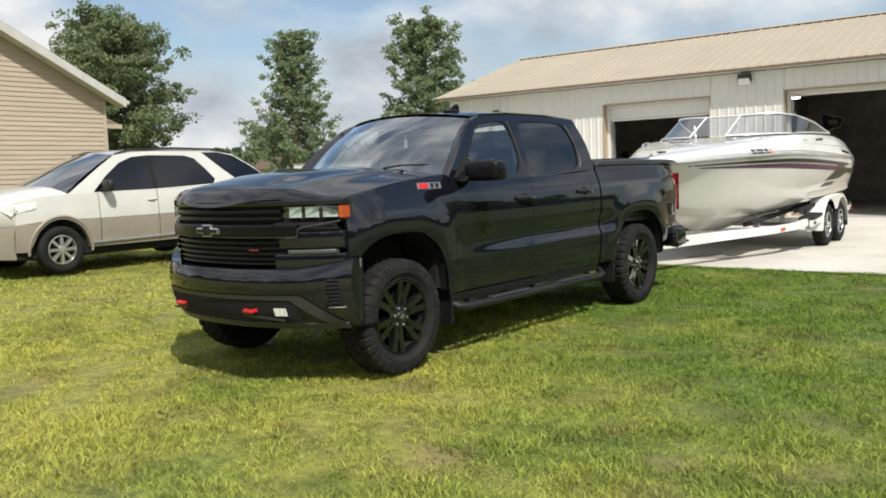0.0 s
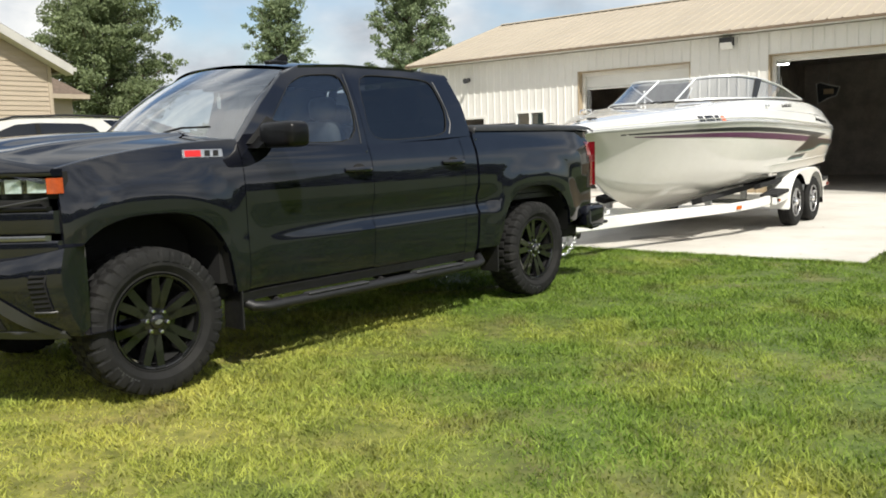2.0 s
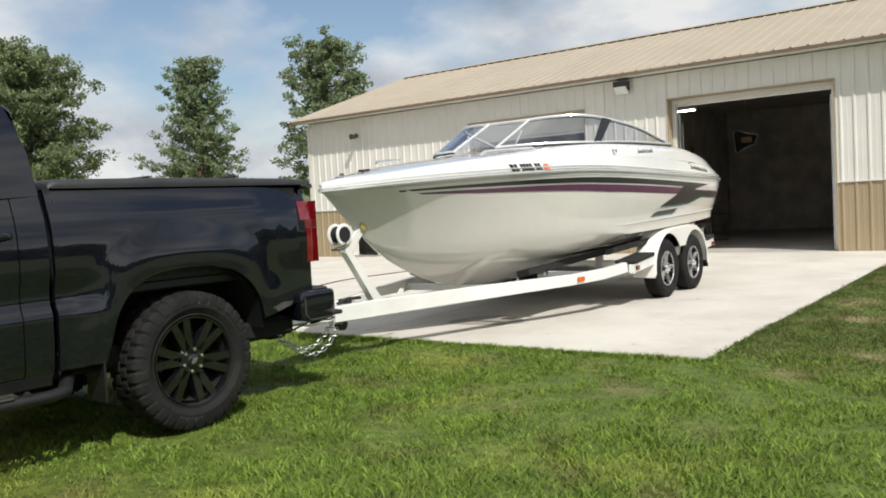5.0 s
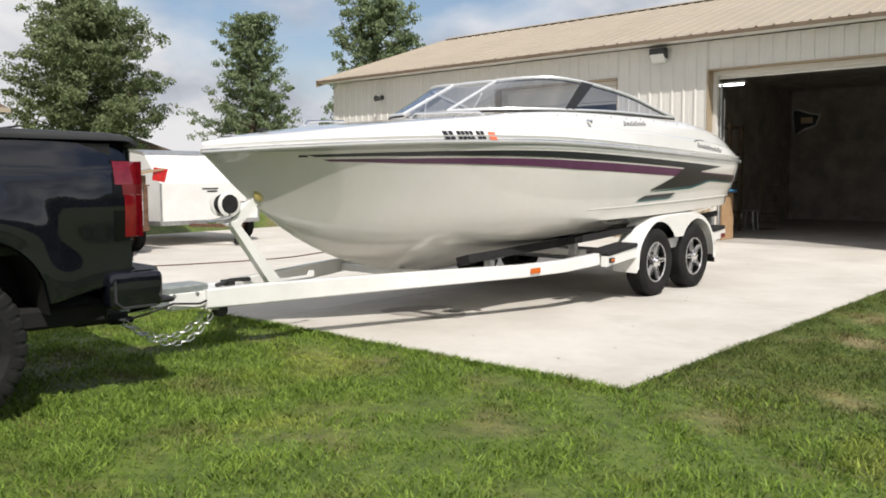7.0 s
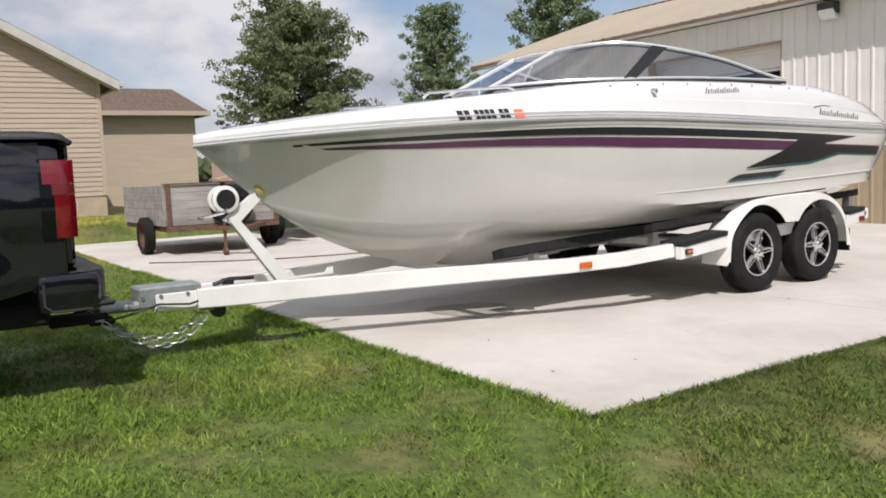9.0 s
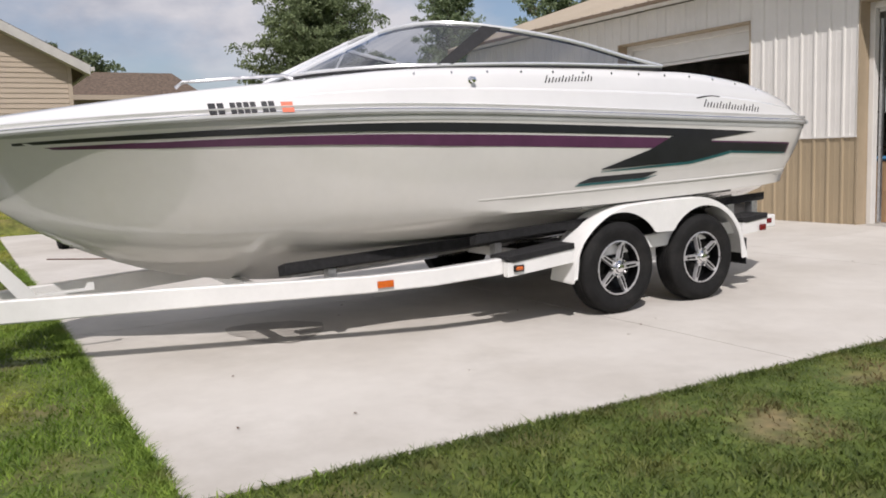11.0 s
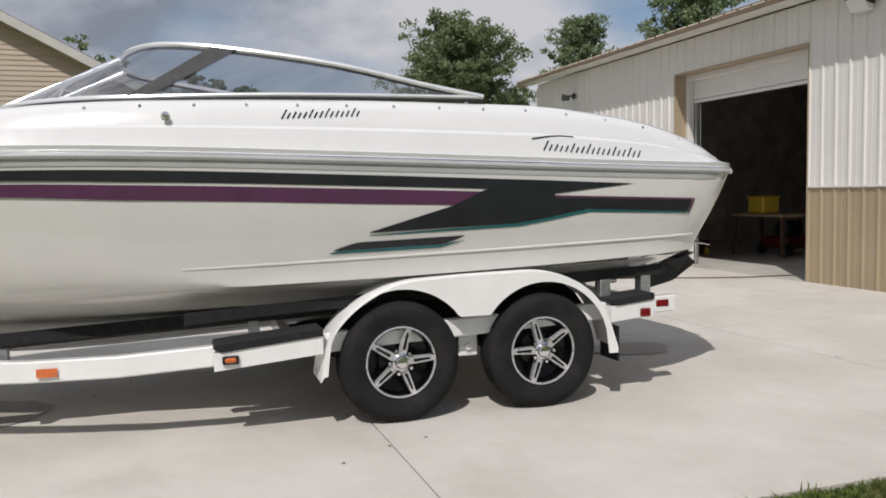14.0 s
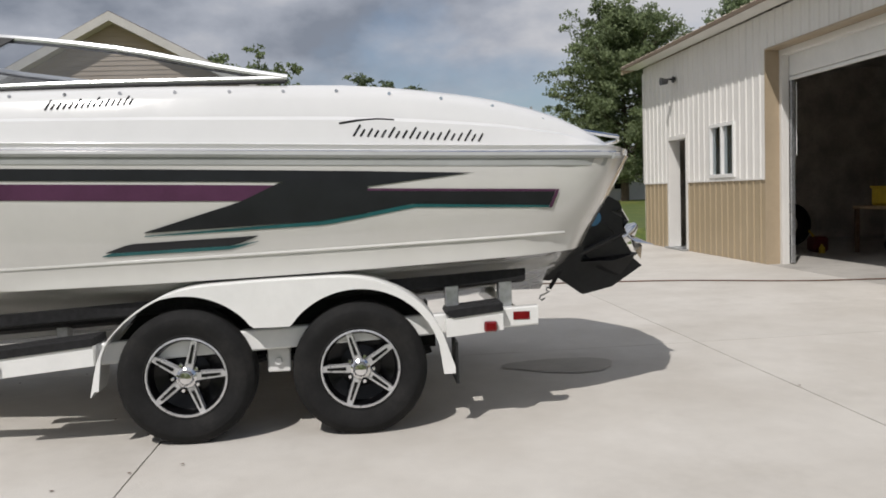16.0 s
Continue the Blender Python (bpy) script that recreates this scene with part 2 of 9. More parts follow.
M_PINK = mat("dusty_pink_paint", (0.50, 0.36, 0.32), 0.7, 0, 0.06, 3)
M_INWALL = mat("shop_wall_boards", (0.50, 0.46, 0.41), 0.9, 0, 0.2, 2, bump=0.2, bscale=20)
M_FLOORIN = mat("shop_floor_concrete", (0.44, 0.42, 0.385), 0.75, 0, 0.12, 1, stain=0.4, stain_color=(0.16, 0.15, 0.13))
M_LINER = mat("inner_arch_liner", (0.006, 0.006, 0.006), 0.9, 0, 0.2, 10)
M_WOODTAN = mat("tan_plywood", (0.42, 0.31, 0.19), 0.7, 0, 0.15, 6, stretch=(1, 0.2, 1))


# bare or thin spots in the lawn: x, y, radius
BARE = [(-0.06, 15.48, 0.16), (-0.27, 14.07, 0.10), (0.12, 14.33, 0.22), (-0.12, 15.30, 0.12), (0.37, 15.93, 0.26), (0.54, 12.51, 0.14), (0.13, 11.64, 0.14), (0.95, 13.4, 0.2), (-0.1, 17.6, 0.14), (0.7, 17.2, 0.25), (-1.44, 3.9, 0.16), (-0.43, 4.45, 0.12)]


def leaf_mat(name, c0, c1, dry=None, patch=1.1, ground=False):
    """Foliage: each leaf its own tone, patches over metres, light through the leaf."""
    m = bpy.data.materials.new(name)
    m.use_nodes = True
    nt = m.node_tree
    b = nt.nodes["Principled BSDF"]
    geo, co = nt.nodes.new("ShaderNodeNewGeometry"), nt.nodes.new("ShaderNodeTexCoord")
    r = nt.nodes.new("ShaderNodeValToRGB")
    r.color_ramp.elements[0].color, r.color_ramp.elements[1].color = (*c0, 1), (*c1, 1)
    last = None
    if not ground:
        nt.links.new(geo.outputs["Random Per Island"], r.inputs[0])
    else:
        n = nt.nodes.new("ShaderNodeTexNoise")
        n.inputs["Scale"].default_value, n.inputs["Detail"].default_value = 40, 6
        nt.links.new(co.outputs["Object"], n.inputs["Vector"])
        nt.links.new(n.outputs[0], r.inputs[0])
    last = r.outputs[0]
    def node_math(op, a, b2):
        x = nt.nodes.new("ShaderNodeMath")
        x.operation = op
        for i, v in enumerate((a, b2)):
            if isinstance(v, (int, float)):
                x.inputs[i].default_value = v
            else:
                nt.links.new(v, x.inputs[i])
        return x.outputs[0]

    def span(value, lo, hi, amount):
        k = nt.nodes.new("ShaderNodeMapRange")
        k.inputs["From Min"].default_value, k.inputs["From Max"].default_value, k.inputs["To Max"].default_value = lo, hi, amount
        nt.links.new(value, k.inputs[0])
        return k.outputs[0]

    def field(scale, detail):
        n = nt.nodes.new("ShaderNodeTexNoise")
        n.inputs["Scale"].default_value, n.inputs["Detail"].default_value, n.inputs["Roughness"].default_value = scale, detail, 0.6
        nt.links.new(co.outputs["Object"], n.inputs["Vector"])
        return n

    def blend(fac, a, col, kind="MIX"):
        x = nt.nodes.new("ShaderNodeMixRGB")
        x.blend_type = kind
        nt.links.new(fac, x.inputs[0])
        nt.links.new(a, x.inputs[1])
        if isinstance(col, tuple):
            x.inputs[2].default_value = (*col, 1)
        else:
            nt.links.new(col, x.inputs[2])
        return x.outputs[0]

    if dry:
        sep = nt.nodes.new("ShaderNodeSeparateXYZ")
        nt.links.new(co.outputs["Object"], sep.inputs[0])
        # the lawn is drier and yellower where the truck is parked, greener towards the slab; part of the step stands in
        # for brighter light
        dry_and_bright = node_math("MULTIPLY", node_math("SUBTRACT", 6.0, node_math("ADD", sep.outputs[1], node_math("MULTIPLY", sep.outputs[0], 0.55))), 0.042)
        dry_and_bright = node_math("MAXIMUM", node_math("MINIMUM", dry_and_bright, 0.20), -0.10)
        wet = node_math("ADD", field(patch, 5).outputs[0], dry_and_bright)
        last = blend(span(wet, 0.44, 0.70, 0.85), last, dry)
        last = blend(span(field(patch * 3.4, 6).outputs[0], 0.53, 0.68, 0.6), last, (0.17, 0.135, 0.070))
        last = blend(span(field(patch * 5.0, 4).outputs[0], 0.52, 0.70, 0.5), last, tuple(0.55 * c for c in c0))
        # bare earth
        wob = nt.nodes.new("ShaderNodeVectorMath")
        wob.operation = "MULTIPLY_ADD"
        wob.inputs[1].default_value, wob.inputs[2].default_value = (0.7, 0.7, 0), (-0.35, -0.35, 0)
        nt.links.new(field(3.2, 5).outputs["Color"], wob.inputs[0])
        at = nt.nodes.new("ShaderNodeVectorMath")
        nt.links.new(co.outputs["Object"], at.inputs[0])
        nt.links.new(wob.outputs[0], at.inputs[1])
        for bx, by, br in BARE:
            ds = nt.nodes.new("ShaderNodeVectorMath")
            ds.operation = "DISTANCE"
            nt.links.new(at.outputs[0], ds.inputs[0])
            ds.inputs[1].default_value = (bx, by, -0.1)
            last = blend(span(node_math("SUBTRACT", br, ds.outputs["Value"]), -0.12, 0.10, 0.85), last, (0.25, 0.185, 0.11))
        # mottling at clump scale puts the shadows between blades into the colour
        tuft_shade = nt.nodes.new("ShaderNodeValToRGB")
        tuft_shade.color_ramp.elements[0].position, tuft_shade.color_ramp.elements[1].position = 0.34, 0.66
        tuft_shade.color_ramp.elements[0].color, tuft_shade.color_ramp.elements[1].color = (0.62, 0.66, 0.62, 1), (1.30, 1.26, 1.2, 1)
        nt.links.new(field(11, 4).outputs[0], tuft_shade.inputs[0])
        one = nt.nodes.new("ShaderNodeValue")
        one.outputs[0].default_value = 1.0
        last = blend(one.outputs[0], last, tuft_shade.outputs[0], "MULTIPLY")
    nt.links.new(last, b.inputs["Base Color"])
    b.inputs["Roughness"].default_value = 0.6
    b.inputs["Specular IOR Level"].default_value = 0.3
    if not ground:
        tl, mx = nt.nodes.new("ShaderNodeBsdfTranslucent"), nt.nodes.new("ShaderNodeMixShader")
        nt.links.new(last, tl.inputs[0])
        mx.inputs[0].default_value = 0.35
        nt.links.new(b.outputs[0], mx.inputs[1])
        nt.links.new(tl.outputs[0], mx.inputs[2])
        nt.links.new(mx.outputs[0], nt.nodes["Material Output"].inputs[0])
    return m


M_GRASS = leaf_mat("grass_blades", (0.120, 0.205, 0.034), (0.265, 0.375, 0.066), (0.54, 0.52, 0.125), 0.5)
M_VERGE = leaf_mat("verge_blades", (0.078, 0.122, 0.030), (0.170, 0.212, 0.055), (0.36, 0.30, 0.125), 0.8)
M_LAWN = leaf_mat("lawn_soil_and_thatch", (0.060, 0.094, 0.019), (0.124, 0.170, 0.034), (0.25, 0.235, 0.066), 0.5, True)
M_LEAF1 = leaf_mat("maple_leaves", (0.125, 0.165, 0.082), (0.270, 0.325, 0.165))
M_LEAF2 = leaf_mat("birch_leaves", (0.145, 0.200, 0.108), (0.310, 0.375, 0.205))
M_LEAF3 = leaf_mat("far_leaves", (0.100, 0.138, 0.080), (0.200, 0.245, 0.140))

# ---- mesh helpers ----
ORIGIN = {}


class Geo:
    """Collects vertices and faces."""

    def __init__(self):
        self.v, self.f = [], []

    def add(self, verts, faces):
        k = len(self.v)
        self.v += [tuple(p) for p in verts]
        self.f += [tuple(i + k for i in f) for f in faces]
        return self

    def box(self, x0, x1, y0, y1, z0, z1, bev=0.0):
        x0, x1, y0, y1, z0, z1 = min(x0, x1), max(x0, x1), min(y0, y1), max(y0, y1), min(z0, z1), max(z0, z1)
        bev = min(bev, 0.45 * min(x1 - x0, y1 - y0, z1 - z0))
        if bev <= 0:
            v = [(x, y, z) for z in (z0, z1) for y in (y0, y1) for x in (x0, x1)]
            return self.add(v, [(0, 2, 3, 1), (4, 5, 7, 6), (0, 1, 5, 4), (2, 6, 7, 3), (0, 4, 6, 2), (1, 3, 7, 5)])
        v, ix = [], {}
        lim = ((x0, x1), (y0, y1), (z0, z1))
        for a in (0, 1):
            for b in (0, 1):
                for c in (0, 1):
                    s = (a, b, c)
                    for ax in range(3):
                        p = [lim[i][s[i]] + (0 if i == ax else (bev if s[i] == 0 else -bev)) for i in range(3)]
                        ix[(s, ax)] = len(v)
                        v.append(p)
        f = []
        for ax in range(3):
            o = [i for i in range(3) if i != ax]
            for side in (0, 1):
                q = []
                for b, c in ((0, 0), (1, 0), (1, 1), (0, 1)):
                    s = [0, 0, 0]
                    s[ax], s[o[0]], s[o[1]] = side, b, c
                    q.append(ix[(tuple(s), ax)])
                flip = (side == 0) != (ax == 1)
                f.append(tuple(reversed(q)) if flip else tuple(q))
            for b in (0, 1):
                for c in (0, 1):
                    s0, s1 = [0, 0, 0], [0, 0, 0]
                    s1[ax] = 1
                    for s in (s0, s1):
                        s[o[0]], s[o[1]] = b, c
                    s0, s1 = tuple(s0), tuple(s1)
                    f.append((ix[(s0, o[0])], ix[(s1, o[0])], ix[(s1, o[1])], ix[(s0, o[1])]))
        for a in (0, 1):
            for b in (0, 1):
                for c in (0, 1):
                    f.append(tuple(ix[((a, b, c), ax)] for ax in range(3)))
        return self.add(v, f)

    def grid(self, rows, closed=False):
        n, m = len(rows), len(rows[0])
        v = [p for r in rows for p in r]
        f = [(i * m + j, i * m + (j + 1) % m, (i + 1) * m + (j + 1) % m, (i + 1) * m + j) for i in range(n - 1) for j in range(m if closed else m - 1)]
        return self.add(v, f)

    def lathe(self, prof, c, axis="x", n=32, a0=0.0, a1=2 * math.pi):
        """prof: (radius, offset along the axis) from end to end."""
        full = abs(a1 - a0 - 2 * math.pi) < 1e-6
        rows = []
        for r, h in prof:
            row = []
            for i in range(n if full else n + 1):
                a = a0 + (a1 - a0) * i / n
                u, w = r * math.cos(a), r * math.sin(a)
                row.append({"x": (c[0] + h, c[1] + u, c[2] + w), "y": (c[0] + u, c[1] + h, c[2] + w), "z": (c[0] + u, c[1] + w, c[2] + h)}[axis])
            rows.append(row)
        return self.grid(rows, full)

    def cyl(self, c, r, h0, h1, axis="x", n=20, bev=0.0):
        p = [(0.0001, h0), (r - bev, h0), (r, h0 + bev), (r, h1 - bev), (r - bev, h1), (0.0001, h1)] if bev else [(0.0001, h0), (r, h0), (r, h1), (0.0001, h1)]
        return self.lathe(p, c, axis, n)

    def tube(self, path, r, n=8, closed=False, caps=True, flat=1.0):
        pts = [Vector(p) for p in path]
        k = len(pts)
        rows, up = [], None
        for i, p in enumerate(pts):
            d = (pts[(i + 1) % k] - pts[i - 1]) if closed else (pts[min(i + 1, k - 1)] - pts[max(i - 1, 0)])
            d.normalize()
            if up is None:
                up = Vector((0, 0, 1)) if abs(d.z) < 0.9 else Vector((1, 0, 0))
            s = d.cross(up).normalized()
            up = s.cross(d).normalized()
            rr = r[i] if isinstance(r, (list, tuple)) else r
            rows.append([p + s * rr * math.cos(2 * math.pi * j / n) + up * rr * flat * math.sin(2 * math.pi * j / n) for j in range(n)])
        if closed:
            rows.append(rows[0])
        self.grid(rows, True)
        if caps and not closed:
            self.add(rows[0], [tuple(range(n))])
            self.add(rows[-1], [tuple(reversed(range(n)))])
        return self

    def prism(self, poly, axis, h0, h1):
        """Polygon in the two other axes (in order x, y, z), drawn out along axis from h0 to h1."""
        def at(p, h):
            return {"x": (h, p[0], p[1]), "y": (p[0], h, p[1]), "z": (p[0], p[1], h)}[axis]
        n = len(poly)
        v = [at(p, h0) for p in poly] + [at(p, h1) for p in poly]
        return self.add(v, [tuple(range(n)), tuple(reversed(range(n, 2 * n)))] + [(i, i + n, (i + 1) % n + n, (i + 1) % n) for i in range(n)])

    def slab(self, poly, n, thick):
        """A flat or bent sheet given by points, thickened along the vector n."""
        k = len(poly)
        v = [Vector(p) for p in poly] + [Vector(p) + Vector(n) * thick for p in poly]
        return self.add(v, [tuple(reversed(range(k))), tuple(range(k, 2 * k))] + [(i, (i + 1) % k, (i + 1) % k + k, i + k) for i in range(k)])

    def mirror(self, xc):
        """Adds the mirror image across the plane x = xc."""
        k = len(self.v)
        self.v += [(2 * xc - p[0], p[1], p[2]) for p in self.v]
        self.f += [tuple(i + k for i in reversed(f)) for f in self.f]
        return self

    def flipped(self, xc):
        g = Geo()
        g.v = [(2 * xc - p[0], p[1], p[2]) for p in self.v]
        g.f = [tuple(reversed(f)) for f in self.f]
        return g


def mesh_of(name, g, material, smooth=35.0, shift=(0, 0, 0)):
    me = bpy.data.meshes.new(name)
    sx, sy, sz = shift
    me.from_pydata([(x - sx, y - sy, z - sz) for x, y, z in g.v], [], g.f)
    bm = bmesh.new()
    bm.from_mesh(me)
    bmesh.ops.remove_doubles(bm, verts=bm.verts, dist=1e-5)
    bmesh.ops.recalc_face_normals(bm, faces=bm.faces)
    bm.to_mesh(me)
    bm.free()
    me.materials.append(material)
    if smooth:
        me.shade_smooth()
        me.set_sharp_from_angle(angle=radians(smooth))
    return me


def thing(name, at, label, category, group="", kind=""):
    """A top-level thing: an Empty at its base."""
    ob = new(name)
    ob.empty_display_size = 0.2
    ob.location = at
    ORIGIN[ob] = Vector(at)
    return tagged(ob, label, category, group, kind)


def part(name, g, material, parent, label="", smooth=35.0):
    """One mesh under a thing or a part; g in world coordinates."""
    ob = new(name, mesh_of(name, g, material, smooth, ORIGIN[parent]))
    ob.parent = parent
    ORIGIN[ob] = ORIGIN[parent]
    if label:
        ob["label"] = label
    return ob


def solid(name, g, material, at, label, category, group="", kind="", smooth=35.0):
    """A top-level thing that is one mesh, with its origin at its base."""
    ob = new(name, mesh_of(name, g, material, smooth, at))
    ob.location = at
    ORIGIN[ob] = Vector(at)
    return tagged(ob, label, category, group, kind)


def piece(name, mesh, parent, loc, rot=(0, 0, 0), scale=(1, 1, 1)):
    """A repeated small part on shared mesh data; loc in world coordinates."""
    ob = new(name, mesh)
    ob.parent = parent
    ob.location = Vector(loc) - ORIGIN[parent]
    ob.rotation_euler, ob.scale = rot, scale
    ORIGIN[ob] = Vector(loc)
    return ob


def lerp(a, b, t):
    return a + (b - a) * t


def interp(x, pts):
    """Piecewise smooth interpolation through (x, y) pairs in rising x."""
    if x <= pts[0][0]:
        return pts[0][1]
    for (x0, y0), (x1, y1) in zip(pts, pts[1:]):
        if x <= x1:
            return lerp(y0, y1, (x - x0) / (x1 - x0))
    return pts[-1][1]


def curve(x, pts):
    """Catmull-Rom through (x, y) pairs in rising x."""
    xs, ys = [p[0] for p in pts], [p[1] for p in pts]
    if x <= xs[0]:
        return ys[0]
    if x >= xs[-1]:
        return ys[-1]
    i = max(k for k in range(len(xs) - 1) if xs[k] <= x)
    h = xs[i + 1] - xs[i]
    s = [(ys[min(k + 1, len(xs) - 1)] - ys[max(k - 1, 0)]) / max(1e-6, xs[min(k + 1, len(xs) - 1)] - xs[max(k - 1, 0)]) for k in (i, i + 1)]
    t = (x - xs[i]) / h
    return (2 * t**3 - 3 * t**2 + 1) * ys[i] + (t**3 - 2 * t**2 + t) * h * s[0] + (3 * t**2 - 2 * t**3) * ys[i + 1] + (t**3 - t**2) * h * s[1]


def pillow(g, c, r, p=0.45, n=20, m=12):
    """A rounded block: a ball squared off by the power p."""
    def sg(v, e):
        return math.copysign(abs(v) ** e, v)
    rows = []
    for i in range(m + 1):
        a = math.pi * (i / m - 0.5)
        a = max(-1.5705, min(1.5705, a))
        rows.append([(c[0] + r[0] * sg(math.cos(a), p) * sg(math.cos(b), p), c[1] + r[1] * sg(math.cos(a), p) * sg(math.sin(b), p), c[2] + r[2] * sg(math.sin(a), p)) for b in (2 * math.pi * j / n for j in range(n))])
    return g.grid(rows, True)


# ---- ground, slab ----
SX0, SX1, SY0, SY1 = -15.0, -0.48, 11.83, 22.2


def slab_z(y):
    return -0.045 + 0.045 * max(0.0, min(1.0, (y - 16.0) / 6.2))


def ground_z(x, y):
    dx, dy = max(SX0 - x, x - SX1, 0), max(SY0 - y, y - 32, 0)
    d = math.hypot(dx, dy)
    z = -0.10 + 0.042 * math.exp(-d / 1.3)
    rise = max(0.0, min(1.0, (-x - 6.5) / 11.0)) if x < -15.5 else max(0.0, min(1.0, (-x - 6.5) / 11.0)) * max(0.0, min(1.0, (11.7 - y) / 3.0))
    z += 0.36 * rise * rise * (3 - 2 * rise)
    return z


def ground_mesh():
    """One sheet, fine near the walk and coarse to the horizon."""
    def axis(lo, hi, fine0, fine1, step):
        a = list(np.arange(fine0, fine1 + 1e-6, step))
        left, right, d = [], [], step
        x = fine0
        while x > lo:
            d *= 1.5
            x -= d
            left.append(max(x, lo))
        x, d = fine1, step
        while x < hi:
            d *= 1.5
            x += d
            right.append(min(x, hi))
        return left[::-1] + a + right
    xs, ys = axis(-900, 900, -26, 8, 0.5), axis(-900, 900, -4, 34, 0.5)
    g = Geo()
    g.grid([[(x, y, ground_z(x, y) + 0.012 * noise.noise((x * 0.7, y * 0.7, 0)) - (0.3 if SX0 + 0.4 < x < SX1 - 0.4 and SY0 + 0.4 < y < 31 else 0)) for x in xs] for y in ys])
    return g


solid("ground", ground_mesh(), M_LAWN, (0, 0, -0.15), "mown lawn with green and straw-coloured dry patches", "lawn", kind="structure", smooth=60)

slab = thing("driveway", (-7.7, 17, -0.2), "pale broom-finished concrete driveway slab with saw-cut joints", "driveway", kind="structure")
g = Geo()
g.box(SX0 + 0.02, SX1 - 0.02, SY0 + 0.02, SY1, -0.35, -0.075)
part("slab_base", g, M_OIL, slab)
xs_j = [SX0, -11.4, -7.75, -4.1, SX1]
ys_j = [SY0, 15.30, 18.93, SY1 - 0.002]
for i in range(4):
    for j in range(3):
        g = Geo()
        x0, x1, y0, y1 = xs_j[i] + 0.004, xs_j[i + 1] - 0.004, ys_j[j] + 0.004, ys_j[j + 1] - 0.004
        rows = []
        nx, ny = 12, 8
        for b in range(ny + 1):
            y = lerp(y0, y1, b / ny)
            row = []
            for a in range(nx + 1):
                x = lerp(x0, x1, a / nx)
                row.append((x, y, slab_z(y) + 0.003 * noise.noise((x, y, 3))))
            rows.append(row)
        top = len(g.v)
        g.grid(rows)
        rim = [rows[0][a] for a in range(nx + 1)] + [rows[b][nx] for b in range(1, ny + 1)] + [rows[ny][a] for a in range(nx - 1, -1, -1)] + [rows[b][0] for b in range(ny - 1, 0, -1)]
        low = [(p[0], p[1], -0.2) for p in rim]
        g.grid([rim + rim[:1], low + low[:1]])
        part("concrete_panel", g, M_CONC, slab)

# ---- barn ----
BX0, BX1, BY, BY1 = -14.89, 2.5, 22.2, 31.8
G1, G2 = (-9.57, -6.53), (-4.70, -1.58)
DH, SPLIT, EAVE = 3.11, 1.25, 3.62
PD, PW = (-13.52, -12.52), (-11.53, -10.58)

barn = thing("barn", (-6.2, 27, 0), "white and tan ribbed metal pole barn with a tan metal roof and two overhead doors", "barn", kind="structure")


def ribbed(x0, x1, z0, z1, y=BY, pitch=0.229, out=-0.019):
    """A sheet of ribbed steel that faces -y, with a rib each pitch, on the barn's own grid of ribs."""
    g = Geo()
    prof = []
    k0, k1 = math.floor((x0 - BX0) / pitch), math.ceil((x1 - BX0) / pitch)
    prof.append((x0, 0))
    for k in range(k0, k1 + 1):
        c = BX0 + 0.11 + k * pitch
        for dx, o in ((-0.030, 0), (-0.013, out), (0.013, out), (0.030, 0), (0.085, 0), (0.0925, out * 0.16), (0.107, out * 0.16), (0.1145, 0)):
            if x0 < c + dx < x1:
                prof.append((c + dx, o))
    prof.append((x1, 0))
    g.grid([[(x, y + o, z) for x, o in prof] for z in (z0, z1)])
    g.box(x0, x1, y + 0.004, y + 0.05, z0, z1)
    return g


def bay(x0, x1, z0=0.0, top=EAVE):
    if z0 < SPLIT:
        part("lower_siding_panel", ribbed(x0, x1, z0, min(SPLIT, top)), M_WALLT, barn, "tan ribbed steel", 20)
    if top > SPLIT:
        part("upper_siding_panel", ribbed(x0, x1, max(z0, SPLIT + 0.006), top), M_WALLW, barn, "white ribbed steel", 20)
    if z0 < SPLIT <= top:
        part("siding_trim", Geo().box(x0, x1, BY - 0.026, BY + 0.01, SPLIT - 0.012, SPLIT + 0.012), M_WALLW, barn)


bay(BX0, PD[0])
bay(*PD, z0=2.12)
bay(PD[1], PW[0])
bay(*PW, top=1.30)
bay(*PW, z0=2.18)
bay(PW[1], G1[0])
bay(*G1, z0=DH)
bay(G1[1], G2[0])
bay(*G2, z0=DH)
bay(G2[1], BX1)
part("inner_lining", Geo().box(BX0, PD[0], BY + 0.055, BY + 0.22, 0, EAVE).box(PD[1], PW[0], BY + 0.055, BY + 0.22, 0, EAVE).box(PW[1], G1[0], BY + 0.055, BY + 0.22, 0, EAVE).box(G1[1], G2[0], BY + 0.055, BY + 0.22, 0, EAVE).box(G2[1], BX1, BY + 0.055, BY + 0.22, 0, EAVE).box(PD[0], PD[1], BY + 0.055, BY + 0.22, 2.12, EAVE).box(PW[0], PW[1], BY + 0.055, BY + 0.22, 0, 1.3).box(PW[0], PW[1], BY + 0.055, BY + 0.22, 2.18, EAVE).box(G1[0], G1[1], BY + 0.055, BY + 0.22, DH, EAVE).box(G2[0], G2[1], BY + 0.055, BY + 0.22, DH, EAVE), M_INWALL, barn)
